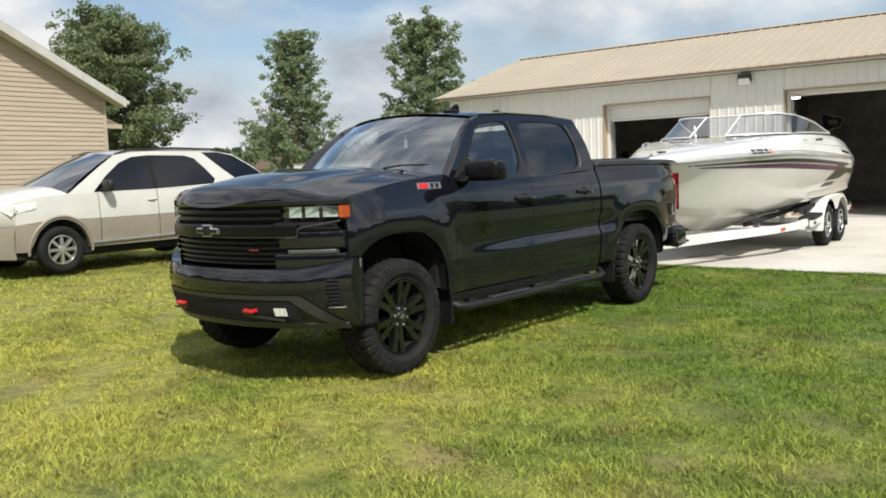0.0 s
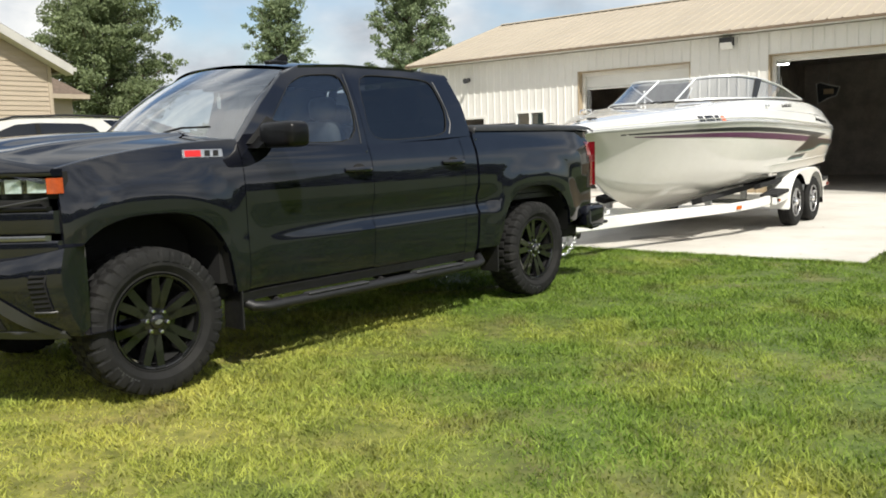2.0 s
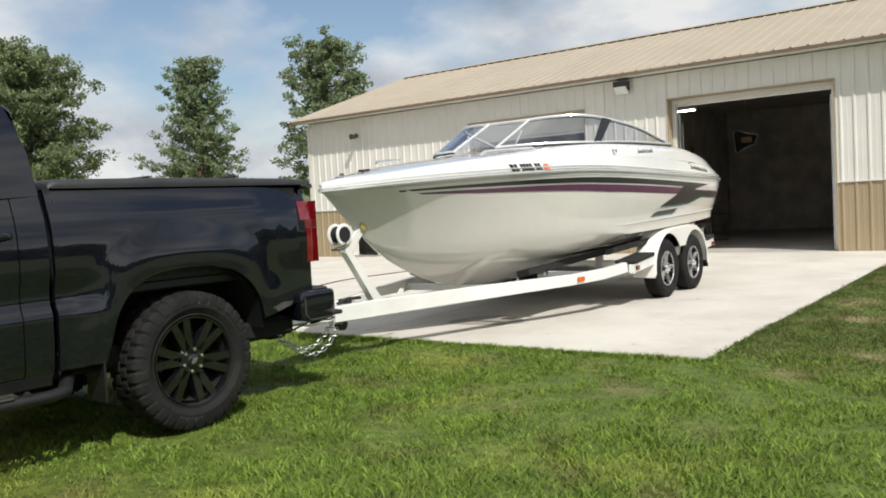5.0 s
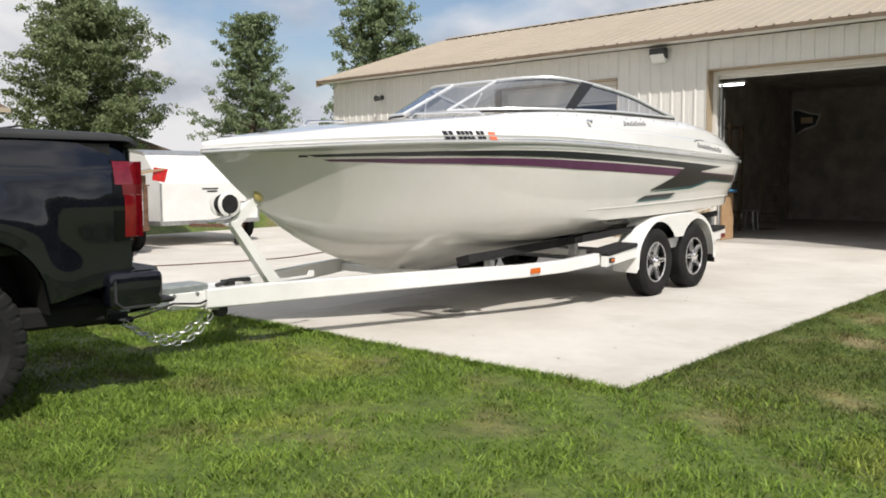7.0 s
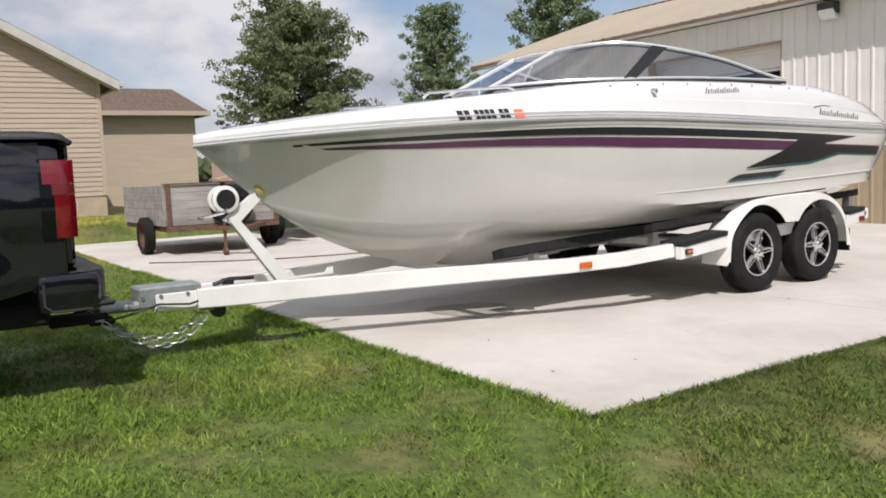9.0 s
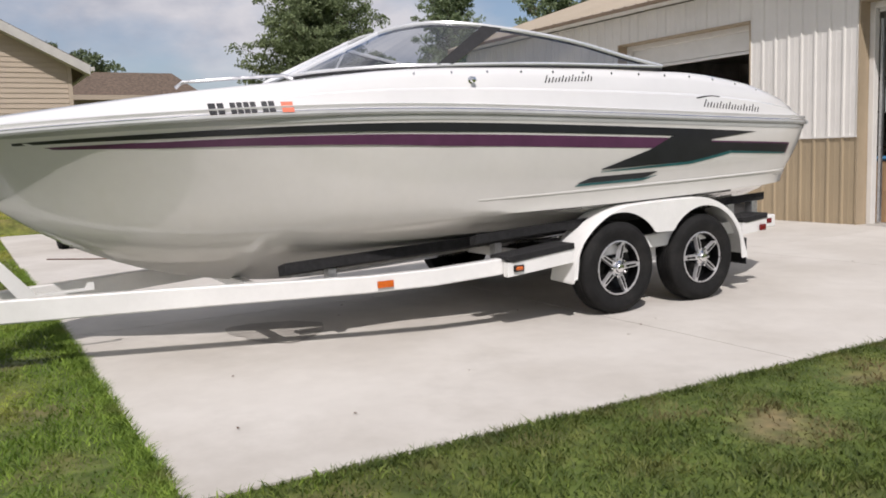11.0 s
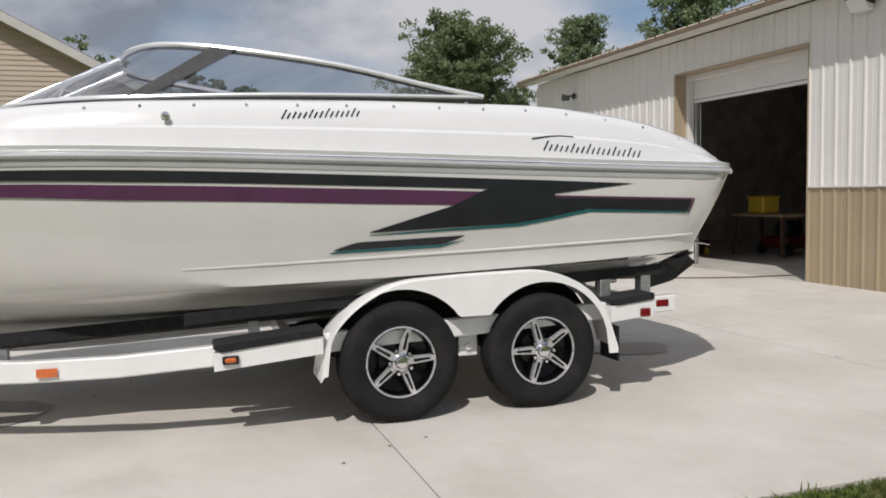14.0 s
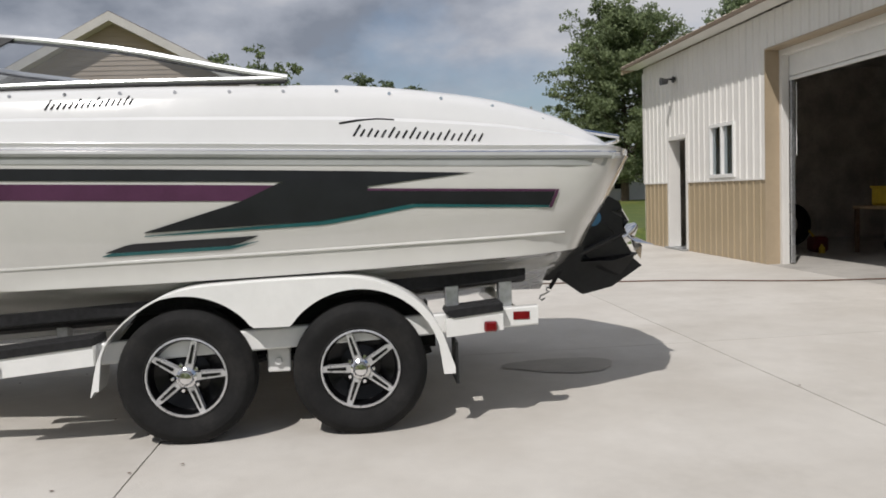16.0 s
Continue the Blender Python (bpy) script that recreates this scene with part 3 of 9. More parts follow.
# end and back walls
for nm, x in (("end_wall", BX0), ("end_wall", BX1)):
    g = Geo()
    g.prism([(BY + 0.001, 0), (BY1, 0), (BY1, EAVE), ((BY + BY1) / 2, 5.15), (BY + 0.001, EAVE)], "x", x - 0.02, x + 0.14)
    part(nm, g, M_WALLW, barn)
part("back_wall", Geo().box(BX0, BX1, BY1 - 0.15, BY1, 0, EAVE), M_WALLW, barn)
part("shop_floor", Geo().box(BX0 + 0.1, BX1 - 0.1, BY - 0.001, BY1 - 0.1, -0.3, 0.002), M_FLOORIN, barn, "stained concrete shop floor")
part("inner_ceiling", Geo().box(BX0 + 0.15, BX1 - 0.15, BY + 0.22, BY1 - 0.16, EAVE - 0.08, EAVE - 0.02), M_INWALL, barn)
part("back_lining", Geo().box(BX0 + 0.20, BX1 - 0.20, BY1 - 0.20, BY1 - 0.155, 0.004, EAVE - 0.09), M_INWALL, barn)
for x in (BX0 + 0.145, BX1 - 0.19):
    part("side_lining", Geo().box(x, x + 0.045, BY + 0.23, BY1 - 0.21, 0.004, EAVE - 0.09), M_INWALL, barn)
part("partition_wall", Geo().box(-6.62, -6.48, BY + 0.7, BY1 - 0.2, 0, EAVE - 0.09), M_INWALL, barn)

# roof with low ribs, fascia, soffit
EY, EZ, RY, RZ = 21.83, 3.70, 27.0, 5.37
g = Geo()
rows = [[], []]
n_r = 62
for k in range(n_r):
    x = lerp(BX0 - 0.28, BX1 + 0.28, k / (n_r - 1))
    for dx, dz in ((-0.03, 0), (-0.012, 0.018), (0.012, 0.018), (0.03, 0)):
        rows[0].append((x + dx, EY, EZ + dz))
        rows[1].append((x + dx, RY, RZ + dz))
g.grid(rows)
g.grid([[(x, 2 * RY - y, z) for x, y, z in r] for r in rows])
part("roof", g, M_ROOFT, barn, "tan standing-rib metal roof", 15)
g = Geo()
for s in (1, -1):
    e, r = (EY, RY) if s == 1 else (2 * RY - EY, RY)
    g.prism([(e, EZ - 0.03), (r, RZ - 0.03), (r, RZ - 0.012), (e, EZ - 0.012)], "x", BX0 - 0.3, BX1 + 0.3)
part("roof_deck", g, M_TRIMT, barn)
part("ridge_cap", Geo().prism([(RY - 0.16, RZ - 0.01), (RY, RZ + 0.05), (RY + 0.16, RZ - 0.01), (RY, RZ + 0.03)], "x", BX0 - 0.31, BX1 + 0.31), M_ROOFT, barn)
part("fascia", Geo().box(BX0 - 0.3, BX1 + 0.3, EY - 0.012, EY + 0.02, EZ - 0.065, EZ - 0.004, 0.004), M_FASCIA, barn, "brown fascia")
part("soffit", Geo().box(BX0 - 0.3, BX1 + 0.3, EY + 0.021, BY - 0.022, EZ - 0.062, EZ - 0.044), M_WALLW, barn)
for x in (BX0 - 0.315, BX1 + 0.295):
    part("rake_trim", Geo().prism([(EY, EZ - 0.16), (RY, RZ - 0.16), (RY, RZ + 0.02), (EY, EZ + 0.02)], "x", x, x + 0.02), M_TRIMT, barn)
part("corner_trim", Geo().box(BX0 - 0.03, BX0 + 0.07, BY - 0.024, BY + 0.08, SPLIT + 0.01, EAVE - 0.10), M_WALLW, barn)


def overhead_door(name, x0, x1, drop, label):
    d = thing(name, ((x0 + x1) / 2, BY + 0.3, 0), label, "garage door", kind="structure")
    # reveal, tan on the sides, white frame at the back
    g = Geo()
    g.box(x0 - 0.002, x0 + 0.02, BY - 0.02, BY + 0.26, 0, DH)
    g.box(x1 - 0.02, x1 + 0.002, BY - 0.02, BY + 0.26, 0, DH)
    g.box(x0 - 0.002, x1 + 0.002, BY - 0.02, BY + 0.26, DH - 0.02, DH + 0.002)
    part("reveal_trim", g, M_TRIMT, d, "tan metal reveal trim")
    g = Geo()
    g.box(x0 + 0.021, x0 + 0.10, BY + 0.19, BY + 0.30, 0, DH - 0.02, 0.006)
    g.box(x1 - 0.10, x1 - 0.021, BY + 0.19, BY + 0.30, 0, DH - 0.02, 0.006)
    g.box(x0 + 0.10, x1 - 0.10, BY + 0.19, BY + 0.30, DH - 0.11, DH - 0.021, 0.006)
    part("door_frame", g, M_WALLW, d, "white painted door frame")
    for x in (x0 + 0.13, x1 - 0.13):
        part("door_track", Geo().box(x - 0.02, x + 0.02, BY + 0.305, BY + 0.36, 0.02, DH - 0.25, 0.004), M_STEEL, d)
    z = DH + 0.12
    while z > DH - drop + 0.01:
        zb = max(DH - drop, z - 0.53)
        part("door_panel", Geo().box(x0 + 0.06, x1 - 0.06, BY + 0.302, BY + 0.345, zb + 0.004, z - 0.004, 0.008), M_DOORW, d, "white raised door panel")
        z = zb
    # panels that hang back under the ceiling
    for k in range(4):
        y = BY + 0.55 + 0.56 * k
        part("door_panel", Geo().box(x0 + 0.06, x1 - 0.06, y, y + 0.54, DH + 0.16, DH + 0.20, 0.006), M_DOORW, d)
    part("pull_rope", Geo().tube([(x0 + 0.17, BY + 0.37, DH - 0.5 - 0.08 * k + 0.0) if k % 2 else (x0 + 0.175, BY + 0.372, DH - 0.5 - 0.08 * k) for k in range(14)], 0.006, 5), M_WHITE, d)
    return d


overhead_door("garage_door_1", *G1, 0.47, "partly raised white overhead door in a tan reveal")
overhead_door("garage_door_2", *G2, 0.16, "fully raised overhead door of an open dark shop bay")

pd = thing("side_door", ((PD[0] + PD[1]) / 2, BY, 0), "white steel entry door ajar in a white frame", "door", kind="structure")
g = Geo()
g.box(PD[0], PD[0] + 0.075, BY - 0.03, BY + 0.2, 0, 2.12, 0.004).box(PD[1] - 0.075, PD[1], BY - 0.03, BY + 0.2, 0, 2.12, 0.004).box(PD[0] + 0.075, PD[1] - 0.075, BY - 0.03, BY + 0.2, 2.045, 2.12, 0.004)
part("door_frame", g, M_WALLW, pd)
part("threshold", Geo().box(PD[0], PD[1], BY - 0.1, BY + 0.2, 0.001, 0.035, 0.004), M_STEEL, pd)
g = Geo().box(-12.66, -12.615, BY + 0.03, BY + 0.88, 0.04, 2.035, 0.004)
leaf = part("door_leaf", g, M_DOORW, pd, "white steel door leaf swung open")
for z in (0.25, 1.02, 1.8):
    part("hinge", Geo().cyl((-12.62, BY + 0.02, z), 0.012, -0.05, 0.05, "z", 10).box(-12.64, -12.60, BY - 0.012, BY + 0.012, z - 0.05, z + 0.05), M_RUST, pd)

win = thing("window_1", ((PW[0] + PW[1]) / 2, BY, 1.3), "white two-pane sliding window with blinds behind", "window", kind="structure")
g = Geo()
fx0, fx1, fz0, fz1, ft = PW[0], PW[1], 1.30, 2.18, 0.055
for a in ((fx0, fx1, fz0, fz0 + ft), (fx0, fx1, fz1 - ft, fz1), (fx0, fx0 + ft, fz0 + ft, fz1 - ft), (fx1 - ft, fx1, fz0 + ft, fz1 - ft), ((fx0 + fx1) / 2 - 0.03, (fx0 + fx1) / 2 + 0.03, fz0 + ft, fz1 - ft)):
    g.box(a[0], a[1], BY - 0.035, BY + 0.07, a[2], a[3], 0.004)
part("window_frame", g, M_WHITE, win)
for a, b in ((fx0 + ft, (fx0 + fx1) / 2 - 0.03), ((fx0 + fx1) / 2 + 0.03, fx1 - ft)):
    part("pane", Geo().box(a, b, BY + 0.012, BY + 0.018, fz0 + ft, fz1 - ft), M_TINT, win)
for k in range(16):
    part("blind_slat", Geo().box((fx0 + fx1) / 2 + 0.04, fx1 - ft, BY + 0.08, BY + 0.1, fz0 + 0.07 + k * 0.046, fz0 + 0.09 + k * 0.046), M_DOORW, win)

# wall lamps
wl_ = thing("wall_lamp", (-5.62, BY - 0.02, 3.3), "dark grey box wall light with a pale lens under the eave", "wall lamp")
part("housing", Geo().prism([(BY - 0.022, 3.57), (BY - 0.022, 3.38), (BY - 0.13, 3.40), (BY - 0.20, 3.46), (BY - 0.20, 3.57)], "x", -5.765, -5.475), M_CHAR, wl_)
part("lens", Geo().prism([(BY - 0.03, 3.375), (BY - 0.03, 3.31), (BY - 0.11, 3.325), (BY - 0.195, 3.455), (BY - 0.13, 3.395)], "x", -5.755, -5.485), M_DOORW, wl_, "pale ribbed lens")
fl = thing("flood_light", (-13.1, BY - 0.02, 3.1), "small dark grey flood light on the wall", "flood light")
part("mount", Geo().cyl((-13.1, BY - 0.022, 3.16), 0.06, -0.04, 0.0, "y", 16, 0.005), M_CHAR, fl)
part("arm", Geo().tube([(-13.1, BY - 0.05, 3.16), (-13.1, BY - 0.13, 3.17), (-13.03, BY - 0.2, 3.15)], 0.018, 8), M_CHAR, fl)
part("lamp_head", Geo().lathe([(0.001, 0.0), (0.05, 0.0), (0.065, -0.10), (0.075, -0.13), (0.001, -0.12)], (-13.03, BY - 0.18, 3.12), "y", 16), M_CHAR, fl)

# ---- house ----
HX, HY0, HY1, HAP = -21.2, 5.65, 14.05, 9.85
house = thing("house", (-24, 10, 0), "beige vinyl-sided house with a brown shingle gable roof", "house", kind="structure")
HB, HE, HR = 0.80, 3.90, 6.14
sl = (HR - HE) / (HAP - HY0)
g = Geo().prism([(HY0 + 0.01, 0.1), (HY1 - 0.01, 0.1), (HY1 - 0.01, HE - 0.05), (HAP, HR - 0.1), (HY0 + 0.01, HE - 0.05)], "x", HX - 9, HX - 0.02)
part("wall", g, M_SIDING, house)
part("foundation", Geo().box(HX - 8.99, HX + 0.0, HY0 + 0.02, HY1 - 0.02, 0.0, HB), M_FOUND, house, "tan block foundation")
z, dz = HB, 0.128
while z < HR - 0.15:
    top = z + dz
    half = (HAP - HY0) if top < HE - 0.05 else max(0.0, (HR - 0.12 - top) / sl)
    half0 = (HAP - HY0) if z < HE - 0.05 else max(0.0, (HR - 0.12 - z) / sl)
    if half0 > 0.08:
        g = Geo()
        a0, a1, b0, b1 = HAP - half0, HAP + half0, HAP - half, HAP + half
        g.add([(HX + 0.022, a0, z), (HX + 0.022, a1, z), (HX + 0.004, b1, top), (HX + 0.004, b0, top), (HX, a0, z), (HX, a1, z)], [(0, 1, 2, 3), (4, 5, 1, 0)])
        part("siding_board", g, M_SIDING, house, smooth=0)
    z = top
part("corner_post", Geo().box(HX - 0.02, HX + 0.035, HY1 - 0.09, HY1 + 0.015, HB, HE - 0.05, 0.004), M_SIDING, house)
for s in (1, -1):
    g = Geo()
    y_e = HAP + s * (HAP - HY0 + 0.42)
    z_e = HR - sl * (HAP - HY0 + 0.42)
    g.prism([(y_e, z_e), (HAP, HR), (HAP, HR + 0.12), (y_e, z_e + 0.12)], "x", HX - 9.3, HX + 0.42)
    part("roof_slope", g, M_SHINGLE, house, "brown asphalt shingles")
    g = Geo()
    g.prism([(y_e, z_e - 0.14), (HAP, HR - 0.14), (HAP, HR + 0.10), (y_e, z_e + 0.10)], "x", HX + 0.421, HX + 0.445)
    part("rake_board", g, M_RAKE, house, "white rake board")
    g = Geo()
    g.prism([(y_e, z_e - 0.14), (HAP, HR - 0.14), (HAP, HR - 0.12), (y_e, z_e - 0.12)], "x", HX + 0.03, HX + 0.42)
    part("rake_soffit", g, M_RAKE, house)
    part("gutter", Geo().box(HX - 9.3, HX + 0.44, y_e, y_e + s * 0.11, z_e - 0.05, z_e + 0.06, 0.01), M_RAKE, house, "white gutter")
bw = part("basement_window", Geo().box(HX - 0.002, HX + 0.014, 11.9, 12.75, 0.30, 0.72, 0.004), M_WALLW, house, "white-framed basement window")
part("pane", Geo().box(HX + 0.015, HX + 0.02, 11.95, 12.70, 0.35, 0.67), M_DARKGLASS, bw)
# lower wing behind
WX0, WX1, WY1, WE, WR = -34.0, -29.6, 19.75, 3.70, 4.75
part("wing_wall", Geo().box(WX0 + 0.4, WX1 - 0.45, 12.5, WY1 - 0.45, 0.0, WE - 0.1), M_SIDING, house)
g = Geo()
xm = (WX0 + WX1) / 2
g.add([(WX0, 12.4, WE), (WX1, 12.4, WE), (WX1, WY1, WE), (WX0, WY1, WE), (xm, 12.4, WR), (xm, WY1 - 0.75, WR)], [(0, 1, 2, 3), (0, 3, 5, 4), (1, 4, 5, 2), (2, 5, 3), (0, 4, 1)])
part("wing_roof", g, M_SHINGLE, house, "brown shingle hip roof of the wing", 10)
part("wing_fascia", Geo().box(WX0, WX1 + 0.02, WY1, WY1 + 0.03, WE - 0.15, WE + 0.02).box(WX1, WX1 + 0.03, HY1 - 0.2, WY1 + 0.03, WE - 0.15, WE + 0.02), M_SIDING, house)

# ---- boat ----
BC = -3.40  # the boat's middle line
STERN, BOW = 17.72, 10.82


def b_half(y):
    return curve(y, [(10.82, 0.0), (10.95, 0.14), (11.2, 0.31), (11.7, 0.57), (12.3, 0.82), (13.0, 1.04), (13.8, 1.185), (14.8, 1.265), (16.0, 1.275), (17.0, 1.25), (17.4, 1.222), (17.6, 1.185), (17.68, 1.14), (17.72, 1.09)])


def b_sheer(y):
    return curve(y, [(10.82, 1.372), (11.3, 1.405), (12.2, 1.452), (13.2, 1.482), (14.0, 1.482), (15.35, 1.443), (16.87, 1.394), (17.72, 1.373)])


def b_chine(y):
    if y < 11.3:
        return 0.0, b_keel(y)
    return (curve(y, [(11.3, 0.0), (11.6, 0.075), (12.0, 0.25), (12.6, 0.56), (13.4, 0.92), (14.4, 1.10), (15.5, 1.165), (17.4, 1.145), (17.72, 1.05)]),
            curve(y, [(11.3, 0.988), (11.6, 0.82), (12.0, 0.72), (12.6, 0.69), (13.4, 0.715), (14.4, 0.76), (15.5, 0.785), (16.5, 0.815), (17.72, 0.86)]))


def b_keel(y):
    return curve(y, [(10.82, 1.362), (10.95, 1.26), (11.11, 1.13), (11.37, 0.94), (11.69, 0.735), (12.06, 0.565), (12.42, 0.445), (12.92, 0.345), (13.5, 0.31), (14.5, 0.345), (16.0, 0.43), (17.72, 0.53)])


def b_rake(y, z):
    """The transom leans: the lower it is, the further forward the stern ends."""
    k = max(0.0, min(1.0, (y - 15.8) / (STERN - 15.8)))
    if y < 12.6:
        y += 0.125 * ((12.6 - y) / 1.78) ** 2
    return y + k * k * (0.06 - 0.575 * max(0.0, 1.373 - z))


def b_side(y, z):
    """Half-breadth of the topside at height z."""
    cx, cz = b_chine(y)
    s, sx = b_sheer(y), b_half(y)
    t = max(0.0, min(1.0, (z - cz) / max(0.01, s - cz)))
    flare = 0.10 * max(0.0, min(1.0, (13.4 - y) / 2.0))
    return lerp(cx, sx, t) + 0.035 * math.sin(math.pi * t) * (1 - flare * 10) - flare * math.sin(math.pi * t) * 0.35


BY_ST = [10.82, 10.86, 10.91, 10.98, 11.06, 11.16, 11.28, 11.42] + [11.58 + 0.17 * k for k in range(36)] + [17.60, 17.65, 17.69, 17.72]


def hull_row(y, side):
    cx, cz = b_chine(y)
    zk, zs = b_keel(y), b_sheer(y)
    row = []
    for k in range(9):
        t = k / 8
        x = cx * t
        z = lerp(zk, cz, t) - 0.022 * math.sin(math.pi * t) * min(1, cx * 2)
        if k in (3, 6):
            z -= 0.014 * min(1, cx * 1.5)
        row.append((x, z))
    step = 0.035 * min(1.0, cx * 1.4) * max(0.12, min(1.0, (y - 13.2) / 1.8))
    row.append((cx + step, cz + 0.004))
    row.append((cx + step * 0.95, cz + 0.03))
    for k in range(1, 13):
        z = lerp(cz + 0.03, zs, k / 12)
        row.append((max(b_side(y, z), (cx + step * 0.95) * (1 - k / 12) + b_side(y, z) * k / 12), z))
    soft = max(0.0, min(1.0, (14.6 - y) / 1.6))
    for _ in range(10 if soft else 0):
        row = row[:1] + [(lerp(b[0], (a[0] + c[0]) / 2, 0.9 * soft), lerp(b[1], (a[1] + c[1]) / 2, 0.9 * soft)) for a, b, c in zip(row, row[1:], row[2:])] + row[-1:]
    return [(BC + side * x, b_rake(y, z), z) for x, z in row]


boat = thing("motor_boat", (BC, 14.3, 0.3), "white and cream fibreglass sport boat with black and plum stripes", "boat")
g = Geo()
rows = []
for y in BY_ST:
    p, s = hull_row(y, 1), hull_row(y, -1)
    rows.append(p[::-1] + s[1:])
g.grid(rows)
# transom, gently rounded
last = rows[-1]
m = len(last)
cap = []
for t in (0.0, 0.12, 0.3, 0.6, 1.0):
    k = 1 - t
    cap.append([(BC + (p[0] - BC) * k, p[1] + 0.26 * (1 - k * k) + 0.03 * math.sin(math.pi * min(1, t * 2)) , p[2]) for p in last])
g.grid(cap)
part("hull", g, M_HULL, boat, "cream gelcoat hull", 42)
for side in (1, -1):
    # a long moulded strake low on the topside, fading towards the bow
    rows = []
    for k in range(41):
        y = lerp(14.3, 17.62, k / 40)
        zc = 0.877 + 0.0275 * (y - 14.2)
        sec = hull_row(y, side)[10:]
        p, q = next(((p, q) for p, q in zip(sec, sec[1:]) if q[2] >= zc), sec[-2:])
        at = Vector(p).lerp(Vector(q), (zc - p[2]) / (q[2] - p[2]))
        w = 0.0065 * min(1.0, (k + 1) / 22)
        rows.append([at + Vector((side * o, 0, d)) for o, d in ((-0.004, 0.006), (w * 0.55, 0.001), (w, -0.005), (w * 0.9, -0.010), (-0.004, -0.014))])
    part("strake", Geo().grid(rows), M_HULL, boat, "", 30)


def crest(y):
    return curve(y, [(10.82, 1.415), (11.04, 1.455), (11.76, 1.55), (12.57, 1.64), (13.1, 1.69), (13.6, 1.745), (14.2, 1.775), (15.2, 1.785), (15.97, 1.778), (16.44, 1.765), (17.04, 1.69), (17.4, 1.59), (17.6, 1.49), (17.72, 1.415)])


def deck_row(y, side):
    s, c, h = b_sheer(y), crest(y), b_half(y)
    d, k = c - s, min(1.0, h / 0.6)
    prof = [(0.0, 0.0), (0.004, 0.022), (-0.006, 0.045), (0.012, 0.05), (0.030, 0.30 * d + 0.02), (0.040, 0.45 * d + 0.01), (0.060, 0.50 * d + 0.01), (0.085, 0.78 * d), (0.115, 0.93 * d), (0.155, d)]
    row = [(h - a * k, s + min(b, d)) for a, b in prof]
    inner = 0.0 if y < 13.75 or y > 16.95 else h - 0.30
    x0 = row[-1][0]
    for t in (0.25, 0.5, 0.75, 1.0):
        x = lerp(x0, inner, t)
        row.append((x, c + 0.025 * (1 - (x / max(0.05, x0)) ** 2) * (1 if inner == 0 else 0.2)))
    return [(BC + side * x, b_rake(y, z), z) for x, z in row]


g = Geo()
ys_d = [10.82, 10.86, 10.91, 10.98, 11.06, 11.16, 11.3, 11.5, 11.75] + [12.0 + 0.2 * k for k in range(9)] + [13.74, 13.76] + [13.9 + 0.2 * k for k in range(16)] + [16.94, 16.96, 17.1, 17.25, 17.4, 17.52, 17.62, 17.68, 17.72]
rows = []
for y in ys_d:
    p, s = deck_row(y, 1), deck_row(y, -1)
    rows.append((p + s[::-1]))
g.grid(rows)
last = rows[-1]
cap = [[(BC + (p[0] - BC) * (1 - t), p[1] + 0.30 * (1 - (1 - t) ** 2), p[2] - 0.02 * t) for p in last] for t in (0.0, 0.1, 0.3, 0.6, 1.0)]
g.grid(cap)
part("deck", g, M_GEL, boat, "white gelcoat deck", 30)
g = Geo()
for y0, y1 in ((13.76, 16.94),):
    a = []
    for k in range(13):
        y = lerp(y0, y1, k / 12)
        h = b_half(y) - 0.30
        a.append([(BC + h, y, crest(y) - 0.002), (BC + h - 0.02, y, 0.95), (BC - h + 0.02, y, 0.95), (BC - h, y, crest(y) - 0.002)])
    g.grid(a)
    for y in (y0, y1):
        h = b_half(y) - 0.30
        g.add([(BC + h, y, crest(y)), (BC + h, y, 0.95), (BC - h, y, 0.95), (BC - h, y, crest(y))], [(0, 1, 2, 3)])
part("cockpit_tub", g, M_GEL, boat)
part("sun_pad", Geo().box(BC - 0.85, BC + 0.85, 16.3, 16.93, 1.2, 1.68, 0.06), M_GEL, boat, "white padded sun pad")
for x in (BC - 0.5, BC + 0.5):
    seat = part("helm_seat", Geo().box(x - 0.26, x + 0.26, 14.9, 15.4, 1.15, 1.35, 0.05).box(x - 0.26, x + 0.26, 15.3, 15.45, 1.3, 1.80, 0.05), M_GEL, boat)
part("dash_console", Geo().prism([(13.77, 1.0), (14.3, 1.0), (14.3, 1.65), (14.05, 1.78), (13.77, 1.78)], "x", BC - 0.95, BC - 0.15), M_GEL, boat)
part("steering_wheel", Geo().tube([(BC - 0.5 + 0.17 * math.cos(a), 14.42 + 0.06 * math.sin(a), 1.68 + 0.16 * math.sin(a)) for a in np.linspace(0, 2 * math.pi, 21)[:-1]], 0.014, 6, True), M_BLKPL, boat)

# rub rail: dark strip and bright bead
for name, dz, r, mt, lab in (("rub_rail", -0.008, 0.016, M_GREYBAND, "grey rub rail"), ("rail_bead", 0.010, 0.008, M_CHROME, "bright metal bead")):
    for side in (1, -1):
        path = [(BC + side * (b_half(y) + 0.004), b_rake(y, 1.4), b_sheer(y) + dz) for y in BY_ST]
        part(name, Geo().tube(path, r, 6), mt, boat, lab)
path = []
for k in range(21):
    t = k / 20 * 2 - 1
    path.append((BC + t * 1.17, STERN + 0.26 * (1 - t * t) + 0.004, 1.366))
part("stern_rail", Geo().tube(path, 0.018, 6), M_GREYBAND, boat)


